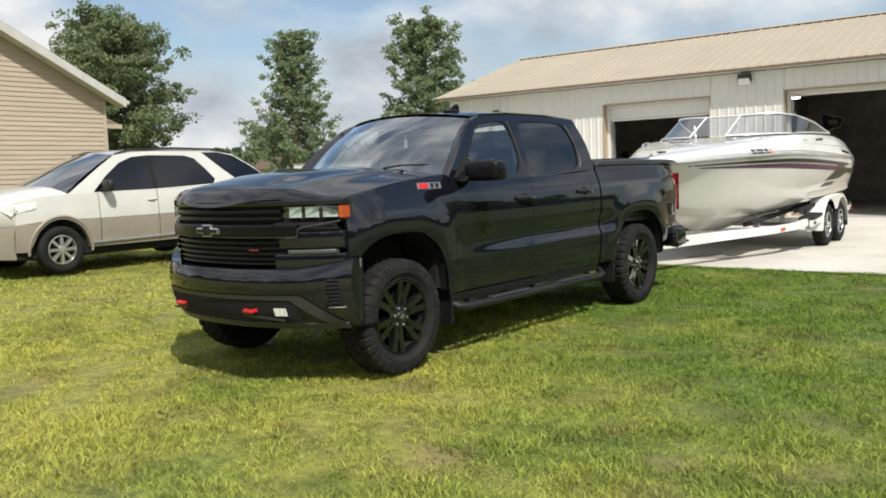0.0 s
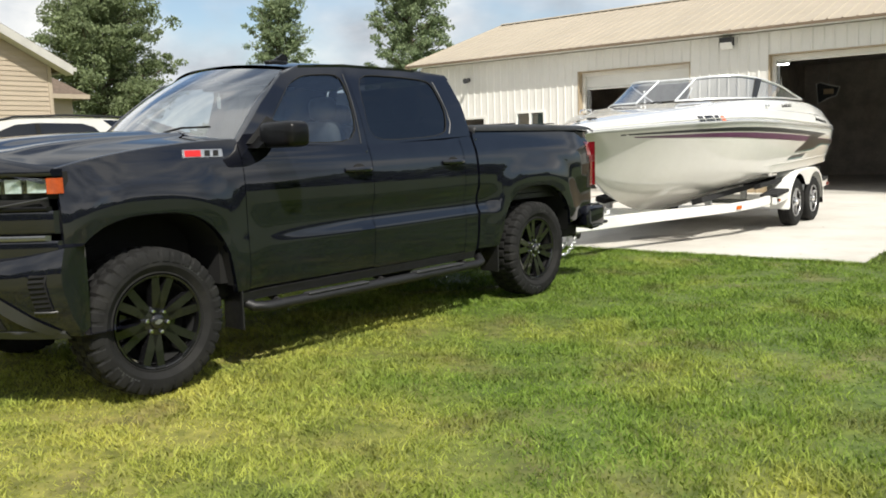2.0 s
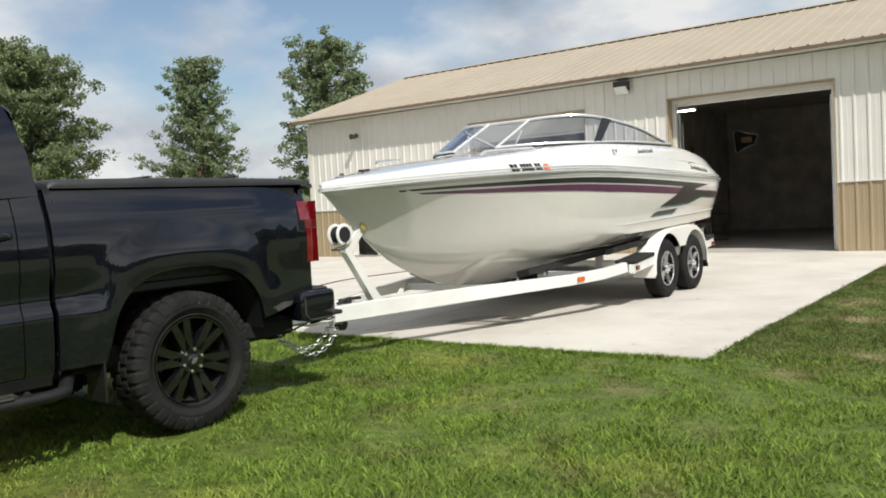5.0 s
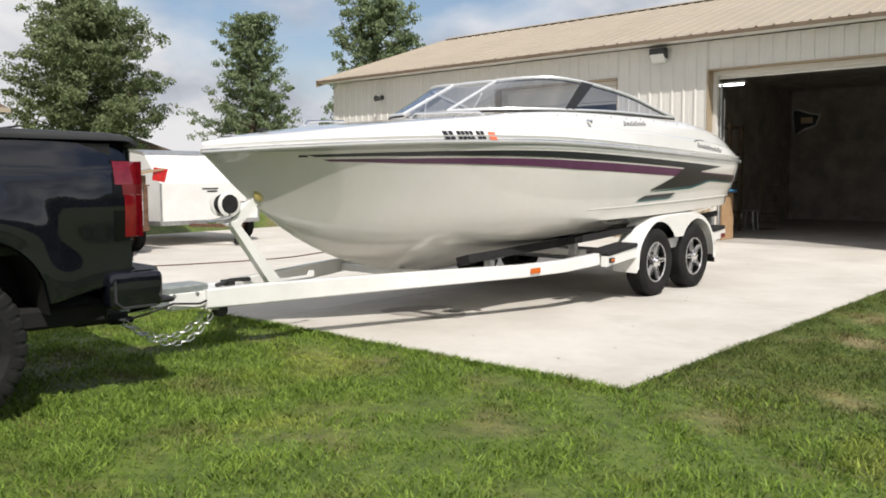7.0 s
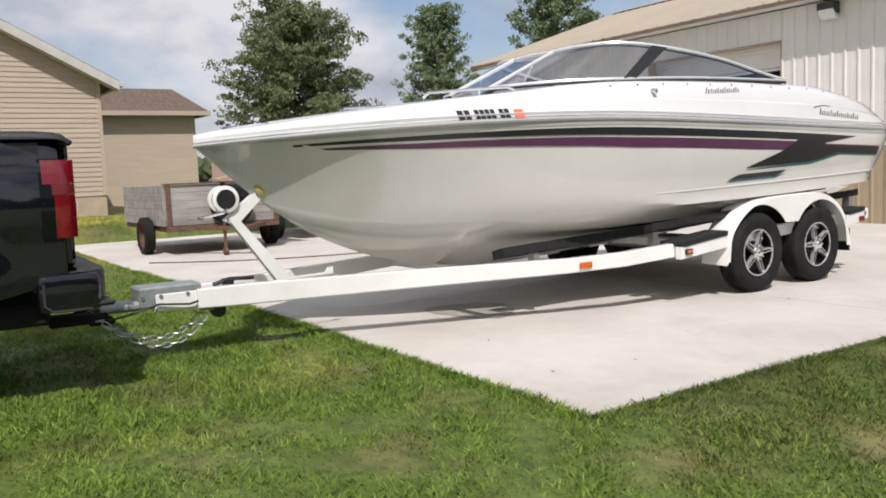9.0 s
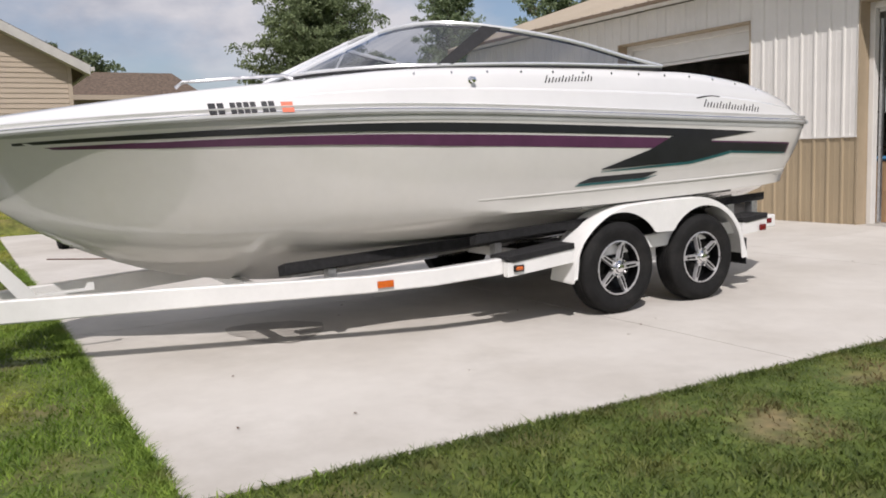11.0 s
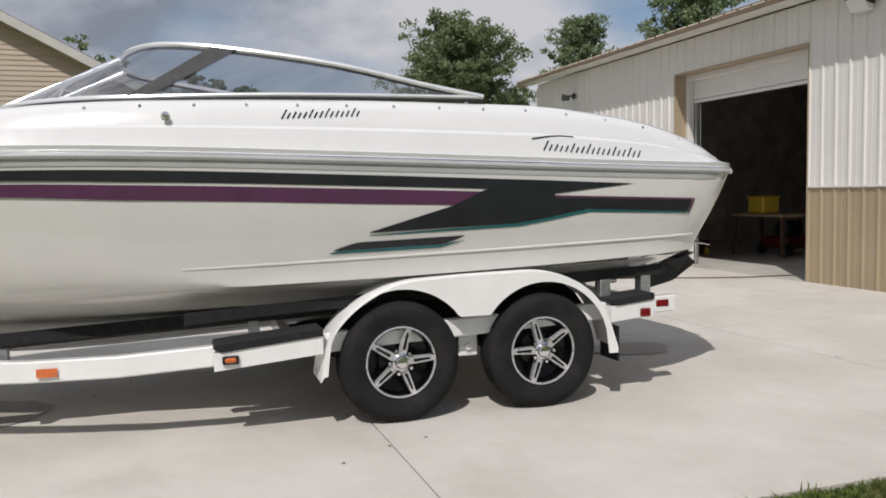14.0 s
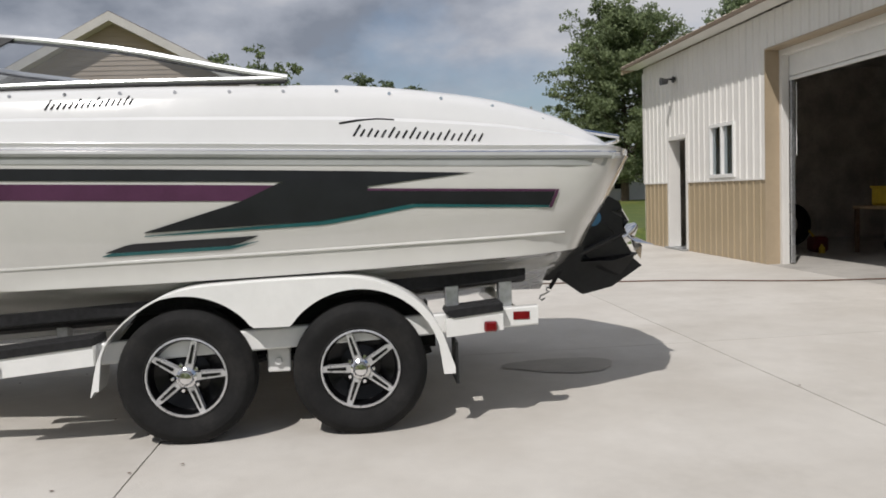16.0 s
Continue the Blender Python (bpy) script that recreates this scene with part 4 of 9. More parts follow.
def decal(name, y0, y1, top, bot, mt, n=28, off=0.0035, rows_n=5, sides=(1, -1), label=""):
    """A strip of vinyl that follows the topside; top and bot give its edges as heights along y."""
    for side in sides:
        g = Geo()
        rows = []
        for j in range(rows_n + 1):
            row = []
            for i in range(n + 1):
                y = lerp(y0, y1, i / n)
                z = lerp(bot(y), top(y), j / rows_n)
                row.append((BC + side * (b_side(y, z) + off), b_rake(y, z), z))
            rows.append(row)
        g.grid(rows)
        part(name, g, mt, boat, label, 60)


def unrake(y, z):
    """The station whose leaned place is y at height z."""
    s = y
    for _ in range(6):
        s += y - b_rake(s, z)
    return s


def line(pts):
    """Heights along the station from (y, z) places on the hull."""
    q = [(unrake(y, z), z) for y, z in pts]
    return lambda s: interp(s, q)


def below(pts):
    return lambda s: b_sheer(s) - interp(s, pts)


decal("grey_band", 10.9, 17.66, below([(10.9, 0.012), (17.7, 0.018)]), below([(10.9, 0.02), (11.6, 0.045), (13, 0.058), (17.7, 0.060)]), M_GREYBAND, 60, label="grey band under the rub rail")
decal("black_stripe", 11.02, 16.45, below([(11.0, 0.062), (11.45, 0.068), (12.3, 0.078), (14, 0.078), (15.35, 0.082), (16.45, 0.088)]), below([(11.0, 0.064), (11.45, 0.084), (12.3, 0.110), (14, 0.139), (15.35, 0.142), (16.0, 0.145), (16.45, 0.15)]), M_BLACKVINYL, 56, label="black vinyl stripe")
decal("plum_stripe", 11.3, unrake(16.02, 1.26), below([(11.3, 0.098), (12.3, 0.128), (14, 0.155), (15.35, 0.158), (17, 0.165)]), lambda s: min(max(b_sheer(s) - interp(s, [(11.3, 0.100), (12.3, 0.166), (14, 0.232), (15.35, 0.240), (17, 0.24)]), interp(s, [(unrake(15.78, 1.18), 0), (unrake(16.02, 1.26), 1.265)]) if s > unrake(15.78, 1.18) else 0), b_sheer(s) - interp(s, [(11.3, 0.098), (12.3, 0.128), (14, 0.155), (15.35, 0.158), (17, 0.165)])), M_PURPLE, 60, label="plum vinyl stripe")
decal("stripe_tail", 16.3, unrake(16.97, 1.30), below([(16.3, 0.087), (17.2, 0.098)]), line([(16.25, 1.22), (16.36, 1.236), (16.97, 1.298)]), M_BLACKVINYL, 14, 0.0045)
decal("flash", unrake(15.30, 1.05), unrake(16.42, 1.24), line([(15.30, 1.048), (15.78, 1.185), (15.98, 1.275), (16.1, 1.285), (16.42, 1.262)]), line([(15.30, 1.044), (16.18, 1.075), (16.42, 1.108)]), M_BLACKVINYL, 30, 0.005, label="black lightning flash")
decal("flash_shadow", unrake(15.30, 1.035), unrake(17.37, 1.12), line([(15.30, 1.030), (16.18, 1.0755), (16.42, 1.1085), (16.64, 1.147), (17.37, 1.114)]), line([(15.30, 1.026), (16.20, 1.054), (16.42, 1.088), (16.66, 1.128), (17.37, 1.104)]), M_TEAL, 34, 0.0035, label="teal edge of the flash")
decal("rear_bar", unrake(16.40, 1.18), unrake(17.385, 1.155), line([(16.40, 1.222), (17.385, 1.186)]), line([(16.40, 1.1055), (16.64, 1.147), (17.385, 1.1145)]), M_BLACKVINYL, 20, 0.004)
decal("rear_bar_edge", unrake(16.30, 1.23), unrake(17.40, 1.19), line([(16.30, 1.237), (17.40, 1.199)]), line([(16.30, 1.235), (16.40, 1.222), (17.40, 1.186)]), M_PURPLE, 20, 0.004)
decal("rear_bar_end", unrake(17.385, 1.15), unrake(17.402, 1.15), line([(17.3, 1.201), (17.45, 1.197)]), line([(17.3, 1.104), (17.45, 1.102)]), M_PURPLE, 3, 0.0045)
decal("small_flash", unrake(15.10, 0.955), unrake(15.86, 0.99), line([(15.10, 0.952), (15.22, 0.992), (15.86, 1.012)]), line([(15.10, 0.948), (15.74, 0.966), (15.86, 1.010)]), M_BLACKVINYL, 16, 0.004)
decal("small_flash_shadow", unrake(15.08, 0.94), unrake(15.86, 0.98), line([(15.08, 0.934), (15.10, 0.9475), (15.74, 0.9655), (15.86, 0.985)]), line([(15.08, 0.930), (15.72, 0.946), (15.86, 0.983)]), M_TEAL, 16, 0.004)


def deck_x(y, z):
    """Half-breadth of the deck's flank at height z."""
    row = [(p[0] - BC, p[2]) for p in deck_row(y, 1)][3:10]
    for (x0, z0), (x1, z1) in zip(row, row[1:]):
        if z <= z1:
            return lerp(x0, x1, (z - z0) / max(1e-4, z1 - z0))
    return row[-1][0]


def deck_mark(strokes, r, name, mt, label="", side=1):
    """Thin pen strokes laid on the deck's flank, as (y, z) paths; each stroke a part of the mark."""
    mark = None
    for s in strokes:
        fine = []
        for (y0, z0), (y1, z1) in zip(s, s[1:]):
            k = max(1, int(math.hypot(y1 - y0, z1 - z0) / 0.04))
            fine += [(lerp(y0, y1, i / k), lerp(z0, z1, i / k)) for i in range(k)]
        fine.append(s[-1])
        g = Geo().tube([(BC + side * (deck_x(y, z) + 0.001), y, z) for y, z in fine], r, 4)
        if mark is None:
            mark = part(name, g, mt, boat, label)
        else:
            part("mark_stroke", g, mt, mark)
    return mark


# maker's marks reduced to plain slanted strokes, registration to plain bars
def slashes(y0, y1, z0, z1, h, n, slant, under):
    """A row of separate slanted strokes of uneven height, with a long sweep over the first ones."""
    out = []
    for k in range(n):
        t = k / (n - 1)
        y, z = lerp(y0, y1, t), lerp(z0, z1, t)
        top = h * (1.0, 0.62, 0.72, 0.58, 0.66, 0.92, 0.60, 0.70)[k % 8]
        out.append([(y, z), (y + slant * top / h, z + top)])
    if under:
        out.insert(0, [(y0 - 0.07, z0 + h * 1.18), (y0 + 0.02, z0 + h * 1.42), (y0 + 0.12, z0 + h * 1.52), (y0 + 0.21, z0 + h * 1.40)])
    return out


for side in (1, -1):
    deck_mark(slashes(14.84, 15.25, 1.672, 1.690, 0.050, 15, 0.030, False), 0.0052, "model_mark", M_LINER, "black slanted pen strokes", side)
    deck_mark(slashes(16.36, 17.00, 1.500, 1.456, 0.056, 19, 0.036, True), 0.0054, "maker_mark", M_LINER, "black script-like pen strokes", side)
    y = 12.55
    for w in (0.050, 0.045, None, 0.038, 0.038, 0.038, 0.038, None, 0.040, 0.042):
        if w is None:
            y += 0.026
            continue
        z0 = 1.482 + 0.022 * (y - 12.55)
        g = Geo()
        g.grid([[(BC + side * (deck_x(yy, zz) + 0.004), yy, zz) for yy in (y, y + w * 0.5, y + w * 0.82)] for zz in (z0, z0 + 0.03, z0 + 0.066)])
        part("registration_bar", g, M_BLACKVINYL, boat, smooth=0)
        y += w
    y += 0.03
    g = Geo().grid([[(BC + side * (deck_x(yy, zz) + 0.004), yy, zz) for yy in (y, y + 0.035, y + 0.07)] for zz in (1.485, 1.52, 1.55)])
    part("registration_sticker", g, M_ORANGE, boat, "orange registration sticker", 0)

# snaps along the coaming, knob, cleats, rails
snap = mesh_of("snap", Geo().cyl((0, 0, 0), 0.009, 0, 0.006, "x", 8), M_CHROME)
for k in range(14):
    y = 13.85 + 0.27 * k
    z = crest(y) - 0.035 - 0.03 * (k % 2) * 0
    piece("snap", snap, boat, (BC + deck_x(y, z) + 0.001, y, z))
for side in (1, -1):
    y, z = 14.245, 1.684
    x = BC + side * deck_x(y, z)
    part("vent_knob", Geo().lathe([(0.024, 0.0), (0.024, side * 0.008), (0.014, side * 0.012), (0.014, side * 0.03), (0.021, side * 0.036), (0.018, side * 0.046), (0.0005, side * 0.049)], (x, y, z), "x", 16), M_CHROME, boat, "round chrome knob")
    for yc in (17.28,):
        g = Geo()
        zc = crest(yc) + 0.030
        g.tube([(BC + side * 0.98, yc - 0.11, zc), (BC + side * 0.98, yc + 0.11, zc - 0.050)], 0.009, 8)
        for d in (-0.05, 0.05):
            g.tube([(BC + side * 0.98, yc + d, zc - 0.16 * d), (BC + side * 0.98, yc + d, zc - 0.05 - 0.2 * d)], 0.008, 8)
        part("cleat", g, M_CHROME, boat)
    g = Geo()
    g.tube([(BC + side * 0.66, 12.42, 1.655), (BC + side * 0.67, 12.46, 1.69), (BC + side * 0.76, 12.75, 1.71), (BC + side * 0.84, 13.05, 1.725), (BC + side * 0.87, 13.1, 1.70)], 0.011, 8)
    part("bow_rail", g, M_CHROME, boat, "low bright bow rail")
part("bow_light", Geo().box(BC - 0.04, BC + 0.04, 11.15, 11.26, 1.47, 1.50, 0.01).cyl((BC, 11.2, 1.50), 0.02, 0, 0.02, "z", 10), M_CHROME, boat)
part("anchor_cleat", Geo().tube([(BC - 0.02, 11.45, 1.545), (BC + 0.1, 11.45, 1.545)], 0.012, 6).tube([(BC + 0.02, 11.45, 1.50), (BC + 0.02, 11.45, 1.545)], 0.01, 6), M_BLKPL, boat)
part("swim_rail", Geo().tube([(BC + 0.72, 17.40, 1.56), (BC + 0.70, 17.70, 1.53), (BC + 0.62, 17.92, 1.50), (BC + 0.3, 18.02, 1.49), (BC - 0.3, 18.02, 1.49), (BC - 0.62, 17.92, 1.50)], 0.012, 8), M_CHROME, boat, "bright stern grab rail")
part("bow_eye", Geo().tube([(BC, 11.36 + 0.03 * math.cos(a), 0.99 + 0.03 * math.sin(a)) for a in np.linspace(0, 2 * math.pi, 13)[:-1]], 0.008, 6, True), M_CHROME, boat)

# windshield: base line, top rail, posts, panes


def ws_base(t, side):
    pts = [(0.0, 0.28, 13.30, 1.780), (0.25, 0.60, 13.45, 1.785), (0.45, 0.88, 13.74, 1.790), (0.62, 1.04, 14.10, 1.792), (0.8, 1.10, 14.9, 1.812), (1.0, 1.12, 16.02, 1.815)]
    return Vector((BC + side * curve(t, [(p[0], p[1]) for p in pts]), curve(t, [(p[0], p[2]) for p in pts]), curve(t, [(p[0], p[3]) for p in pts])))


def ws_top(t, side):
    pts = [(0.0, 0.27, 14.01, 2.105), (0.25, 0.56, 14.08, 2.115), (0.45, 0.80, 14.26, 2.112), (0.62, 0.955, 14.62, 2.072), (0.8, 1.06, 15.2, 1.985), (0.93, 1.10, 15.70, 1.878), (1.0, 1.12, 16.03, 1.818)]
    return Vector((BC + side * curve(t, [(p[0], p[1]) for p in pts]), curve(t, [(p[0], p[2]) for p in pts]), curve(t, [(p[0], p[3]) for p in pts])))


TT = [k / 24 for k in range(25)]
wshield = part("windshield", Geo().tube([ws_top(t, 1) for t in TT], 0.016, 8), M_RAIL, boat, "bright framed wraparound windshield")
part("top_rail", Geo().tube([ws_top(t, -1) for t in TT], 0.016, 8), M_RAIL, wshield)
part("top_rail", Geo().tube([ws_top(0, 1), (BC, 13.98, 2.103), ws_top(0, -1)], 0.014, 8), M_RAIL, wshield)
for side in (1, -1):
    part("top_gasket", Geo().tube([ws_top(t, side) + Vector((0, 0, -0.02)) for t in TT], 0.008, 6), M_BLKPL, wshield)
    part("base_rail", Geo().tube([ws_base(t, side) for t in TT], 0.013, 8), M_RAIL, wshield)
    part("base_gasket", Geo().tube([ws_base(t, side) + Vector((side * 0.006, 0, -0.02)) for t in TT], 0.014, 6, flat=0.7), M_BLKPL, wshield, "dark rubber gasket")
    part("post", Geo().tube([ws_base(0, side), ws_top(0, side)], 0.014, 8), M_RAIL, wshield)
    part("side_bar", Geo().slab([ws_base(0.605, side), ws_base(0.640, side), ws_top(0.628, side), ws_top(0.575, side)], (side, 0, 0.3), 0.012), M_BLKPL, wshield, "broad black slanted side bar")
    part("stay", Geo().tube([(BC + side * 0.30, 13.62, 1.79), (BC + side * 0.35, 13.70, 1.96)], 0.008, 6), M_RAIL, wshield)
    for a, b in ((0, 15), (15, 24)):
        g = Geo()
        rows = [[ws_base(TT[k], side).lerp(ws_top(TT[k], side), f) for k in range(a, b + 1)] for f in (0.02, 0.35, 0.7, 0.98)]
        g.grid(rows)
        ob = part("pane", g, M_SMOKE, wshield, "clear curved glass", 60)
        ob.visible_shadow = False
g = Geo().grid([[Vector((BC - 0.27, 13.31, 1.785)), Vector((BC + 0.27, 13.31, 1.785))], [Vector((BC - 0.26, 14.00, 2.095)), Vector((BC + 0.26, 14.00, 2.095))]])
ob = part("pane", g, M_SMOKE, wshield)
ob.visible_shadow = False

# stern drive
drv = part("stern_drive", Geo().prism([(17.30, 0.62), (17.42, 0.60), (17.62, 0.66), (17.70, 0.95), (17.62, 1.05), (17.42, 0.98), (17.32, 0.84)], "x", BC - 0.17, BC + 0.17), M_BLKPL, boat, "black stern drive tilted up")
g = Geo()
rows = []
for u, w, h in ((0.0, 0.09, 0.14), (0.10, 0.105, 0.15), (0.25, 0.095, 0.145), (0.40, 0.07, 0.12), (0.50, 0.045, 0.09)):
    c = Vector((BC, 17.60, 0.98)) + Vector((0, 0.60, -0.50)).normalized() * u
    up = Vector((0, 0.50, 0.60)).normalized()
    rows.append([c + up * (h * sz) + Vector((w * sx, 0, 0)) for sx, sz in ((-1, -0.8), (-0.7, -1), (0.7, -1), (1, -0.8), (1, 0.8), (0.7, 1), (-0.7, 1), (-1, 0.8))])
g.grid(rows, True)
g.add(rows[0], [tuple(range(8))]).add(rows[-1], [tuple(range(8))])
part("drive_leg", g, M_BLKPL, drv)
part("upper_housing", Geo().prism([(17.40, 0.70), (17.46, 0.84), (17.64, 1.00), (17.80, 1.10), (17.86, 1.14), (17.93, 1.10), (17.955, 1.04), (17.945, 0.87), (18.00, 0.76), (17.72, 0.66), (17.50, 0.62)], "x", BC - 0.085, BC + 0.085), M_BLKPL, drv, "black drive housing")
part("cavitation_plate", Geo().slab([(BC - 0.13, 17.50, 0.70), (BC + 0.13, 17.50, 0.70), (BC + 0.15, 17.86, 0.70), (BC + 0.08, 18.04, 0.74), (BC - 0.08, 18.04, 0.74), (BC - 0.15, 17.86, 0.70)], (0, 0.5, 0.8), 0.018), M_BLKPL, drv)
part("skeg", Geo().prism([(17.42, 0.70), (17.52, 0.60), (17.68, 0.485), (17.88, 0.53), (18.09, 0.665), (17.99, 0.755), (17.8, 0.86), (17.55, 0.90)], "x", BC - 0.045, BC + 0.045), M_BLKPL, drv, "black gear case and skeg")
part("drive_decal", Geo().lathe([(0.001, 0), (0.055, 0), (0.055, 0.004), (0.001, 0.004)], (BC + 0.108, 17.74, 1.0), "x", 20), M_BLUE, drv, "blue round decal")
prop = part("propeller_hub", Geo().tube([(BC, 17.90, 0.80), (BC, 18.02, 0.90), (BC, 18.07, 0.94)], [0.06, 0.055, 0.02], 12), M_CHROME, drv, "polished propeller")
for k in range(4):
    a = k * math.pi / 2 + 0.4
    ax = Vector((0, 0.77, 0.64))
    e1 = Vector((1, 0, 0))
    e2 = ax.cross(e1)
    d = e1 * math.cos(a) + e2 * math.sin(a)
    t = ax.cross(d)
    c = Vector((BC, 18.00, 0.885))
    g = Geo().slab([c + d * 0.045, c + d * 0.11 + t * 0.07 + ax * 0.04, c + d * 0.215 + t * 0.06 + ax * 0.05, c + d * 0.21 - t * 0.05 - ax * 0.04, c + d * 0.11 - t * 0.06 - ax * 0.04], ax, 0.006)
    part("blade", g, M_CHROME, prop)
for side in (1, -1):
    part("trim_ram", Geo().tube([(BC + side * 0.15, 17.42, 0.68), (BC + side * 0.15, 17.85, 0.86)], 0.022, 8).tube([(BC + side * 0.15, 17.6, 0.755), (BC + side * 0.15, 17.95, 0.90)], 0.012, 8), M_BLKPL, drv)
part("gimbal_bellows", pillow(Geo().prism([(17.30, 0.66), (17.345, 0.775), (17.44, 0.80), (17.56, 0.70), (17.54, 0.62), (17.43, 0.60), (17.32, 0.605)], "x", BC - 0.14, BC + 0.14), (BC, 17.42, 0.70), (0.16, 0.10, 0.085), 0.6), M_BLKPL, drv, "black rubber bellows", 50)
part("transom_cable", Geo().tube([(BC + 0.35, 17.5, 1.06), (BC + 0.33, 17.62, 1.10), (BC + 0.3, 17.66, 1.22), (BC + 0.3, 17.72, 1.24)], 0.012, 6), M_BLKPL, drv)
drv.location.y += 0.16

# ---- boat trailer ----
trl = thing("boat_trailer", (BC, 14.3, -0.045), "white tandem-axle steel boat trailer hitched to the pickup", "boat trailer")
RAIL = [(10.86, 0.115, 0.325), (11.2, 0.16, 0.325), (12.3, 0.54, 0.345), (13.5, 0.955, 0.357), (13.95, 1.09, 0.375), (14.35, 1.14, 0.40), (15.5, 1.145, 0.455), (16.5, 1.145, 0.495), (17.30, 1.145, 0.532)]
for side in (1, -1):
    g = Geo()
    rows = []
    for y, v, z in RAIL:
        hh = interp(y, [(10.6, 0.062), (11.4, 0.078), (13.0, 0.058), (17.3, 0.052)])
        x = BC + side * v
        rows.append([(x - 0.03, y, z - hh), (x + 0.03, y, z - hh), (x + 0.036, y, z - hh + 0.008), (x + 0.036, y, z + hh - 0.008), (x + 0.03, y, z + hh), (x - 0.03, y, z + hh), (x - 0.036, y, z + hh - 0.008), (x - 0.036, y, z - hh + 0.008)])
    g.grid(rows, True)
    g.add(rows[0], [tuple(range(8))]).add(rows[-1], [tuple(range(8))])
    part("side_rail", g, M_WHITE, trl, "white painted steel rail", 25)
    # bunk and its brackets
    b = [(13.02, 0.70, 0.475), (14.0, 0.72, 0.52), (15.2, 0.74, 0.575), (16.3, 0.75, 0.64), (17.2, 0.75, 0.71)]
    g = Geo()
    rows = [[(BC + side * (v - 0.07), y, z - 0.035 - 0.02), (BC + side * (v + 0.07), y, z + 0.0 - 0.02), (BC + side * (v + 0.055), y, z + 0.05), (BC + side * (v - 0.085), y, z + 0.015)] for y, v, z in b]
    g.grid(rows, True).add(rows[0], [(0, 1, 2, 3)]).add(rows[-1], [(0, 1, 2, 3)])
    part("bunk_board", g, M_CARPET, trl, "black carpeted bunk board", 25)
    b2 = [(14.3, 1.04, 0.60), (15.5, 1.06, 0.665), (17.25, 1.06, 0.745)]
    g = Geo()
    rows = [[(BC + side * (v - 0.045), y, z - 0.05), (BC + side * (v + 0.045), y, z - 0.03), (BC + side * (v + 0.045), y, z + 0.035), (BC + side * (v - 0.045), y, z + 0.01)] for y, v, z in b2]
    g.grid(rows, True).add(rows[0], [(0, 1, 2, 3)]).add(rows[-1], [(0, 1, 2, 3)])
    part("outer_bunk", g, M_CARPET, trl, "", 25)
    for y in (16.85, 17.14):
        zr = interp(y, [(p[0], p[2]) for p in RAIL])
        part("bunk_bracket", Geo().box(BC + side * 1.02, BC + side * 1.10, y - 0.035, y + 0.035, zr + 0.03, zr + 0.20, 0.004), M_STEEL, trl)
    for y in (13.35, 14.7, 15.9):
        zr = interp(y, [(p[0], p[2]) for p in RAIL])
        part("bunk_bracket", Geo().box(BC + side * 0.68, BC + side * 0.76, y - 0.03, y + 0.03, zr - 0.03, interp(y, [(q[0], q[2]) for q in b]) - 0.03, 0.004), M_STEEL, trl)
    # fender: skirt with two arches, top sheet
    fy0, fy1 = 15.02, 16.83
    c1, c2, r_in = 15.466, 16.349, 0.425
    fx = BC + side * 1.272

    def f_top(y):
        return curve(y, [(15.00, 0.24), (15.04, 0.42), (15.13, 0.56), (15.28, 0.68), (15.46, 0.755), (15.7, 0.778), (16.1, 0.79), (16.35, 0.785), (16.52, 0.735), (16.67, 0.64), (16.77, 0.50), (16.84, 0.30)])

    def f_low(y):
        z = 0.0
        for c in (c1, c2):
            d = abs(y - c)
            if d < r_in:
                z = max(z, 0.305 + math.sqrt(r_in * r_in - d * d) * 0.98)
        mid = abs(y - (c1 + c2) / 2)
        zz = z if z else 0.26
        if mid < 0.12:
            zz = max(0.545, min(zz, 0.6)) if z else 0.545
            zz = lerp(0.545, max(0.545, zz), (mid / 0.12) ** 2)
        return min(zz, f_top(y) - 0.012)

    g = Geo()
    ys_f = [lerp(15.00, 16.84, k / 92) for k in range(93)]
    outer = [[(fx, y, f_low(y)) for y in ys_f], [(fx, y, lerp(f_low(y), f_top(y), 0.5)) for y in ys_f], [(fx, y, f_top(y) - 0.006) for y in ys_f], [(fx - side * 0.012, y, f_top(y)) for y in ys_f], [(fx - side * 0.27, y, f_top(y) + 0.004) for y in ys_f], [(fx - side * 0.27, y, f_top(y) - 0.004) for y in ys_f], [(fx - side * 0.008, y, f_top(y) - 0.012) for y in ys_f], [(fx - side * 0.006, y, f_low(y)) for y in ys_f]]
    g.grid(outer)
    fen = part("fender", g, M_WHITE, trl, "white teardrop twin-wheel fender", 40)
    # added near-black sheet: stands in for the shade inside the fender
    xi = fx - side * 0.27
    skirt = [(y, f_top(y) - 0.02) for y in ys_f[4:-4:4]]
    part("inner_skirt", Geo().prism([(skirt[0][0], 0.36)] + skirt + [(skirt[-1][0], 0.36)], "x", xi - 0.006, xi + 0.006), M_LINER, fen, "near-black sheet standing in for shade inside the fender")
    part("mud_flap", Geo().box(fx - side * 0.02, fx - side * 0.24, 16.845, 16.86, 0.20, 0.42, 0.003), M_BLKPL, fen)
    # step pads and markers
    for y0, y1 in ((14.44, 15.02), (16.80, 17.10)):
        z0 = interp((y0 + y1) / 2, [(p[0], p[2]) for p in RAIL])
        tilt = 0.045 * (y1 - y0)
        g = Geo()
        g.prism([(y0 + 0.04, z0 + 0.045 - tilt), (y1, z0 + 0.045 + tilt), (y1, z0 + 0.085 + tilt), (y0 + 0.01, z0 + 0.085 - tilt), (y0, z0 + 0.065 - tilt)], "x", fx - side * 0.008, fx - side * 0.24)
        part("step_pad", g, M_CARPET, trl, "black carpeted step pad")
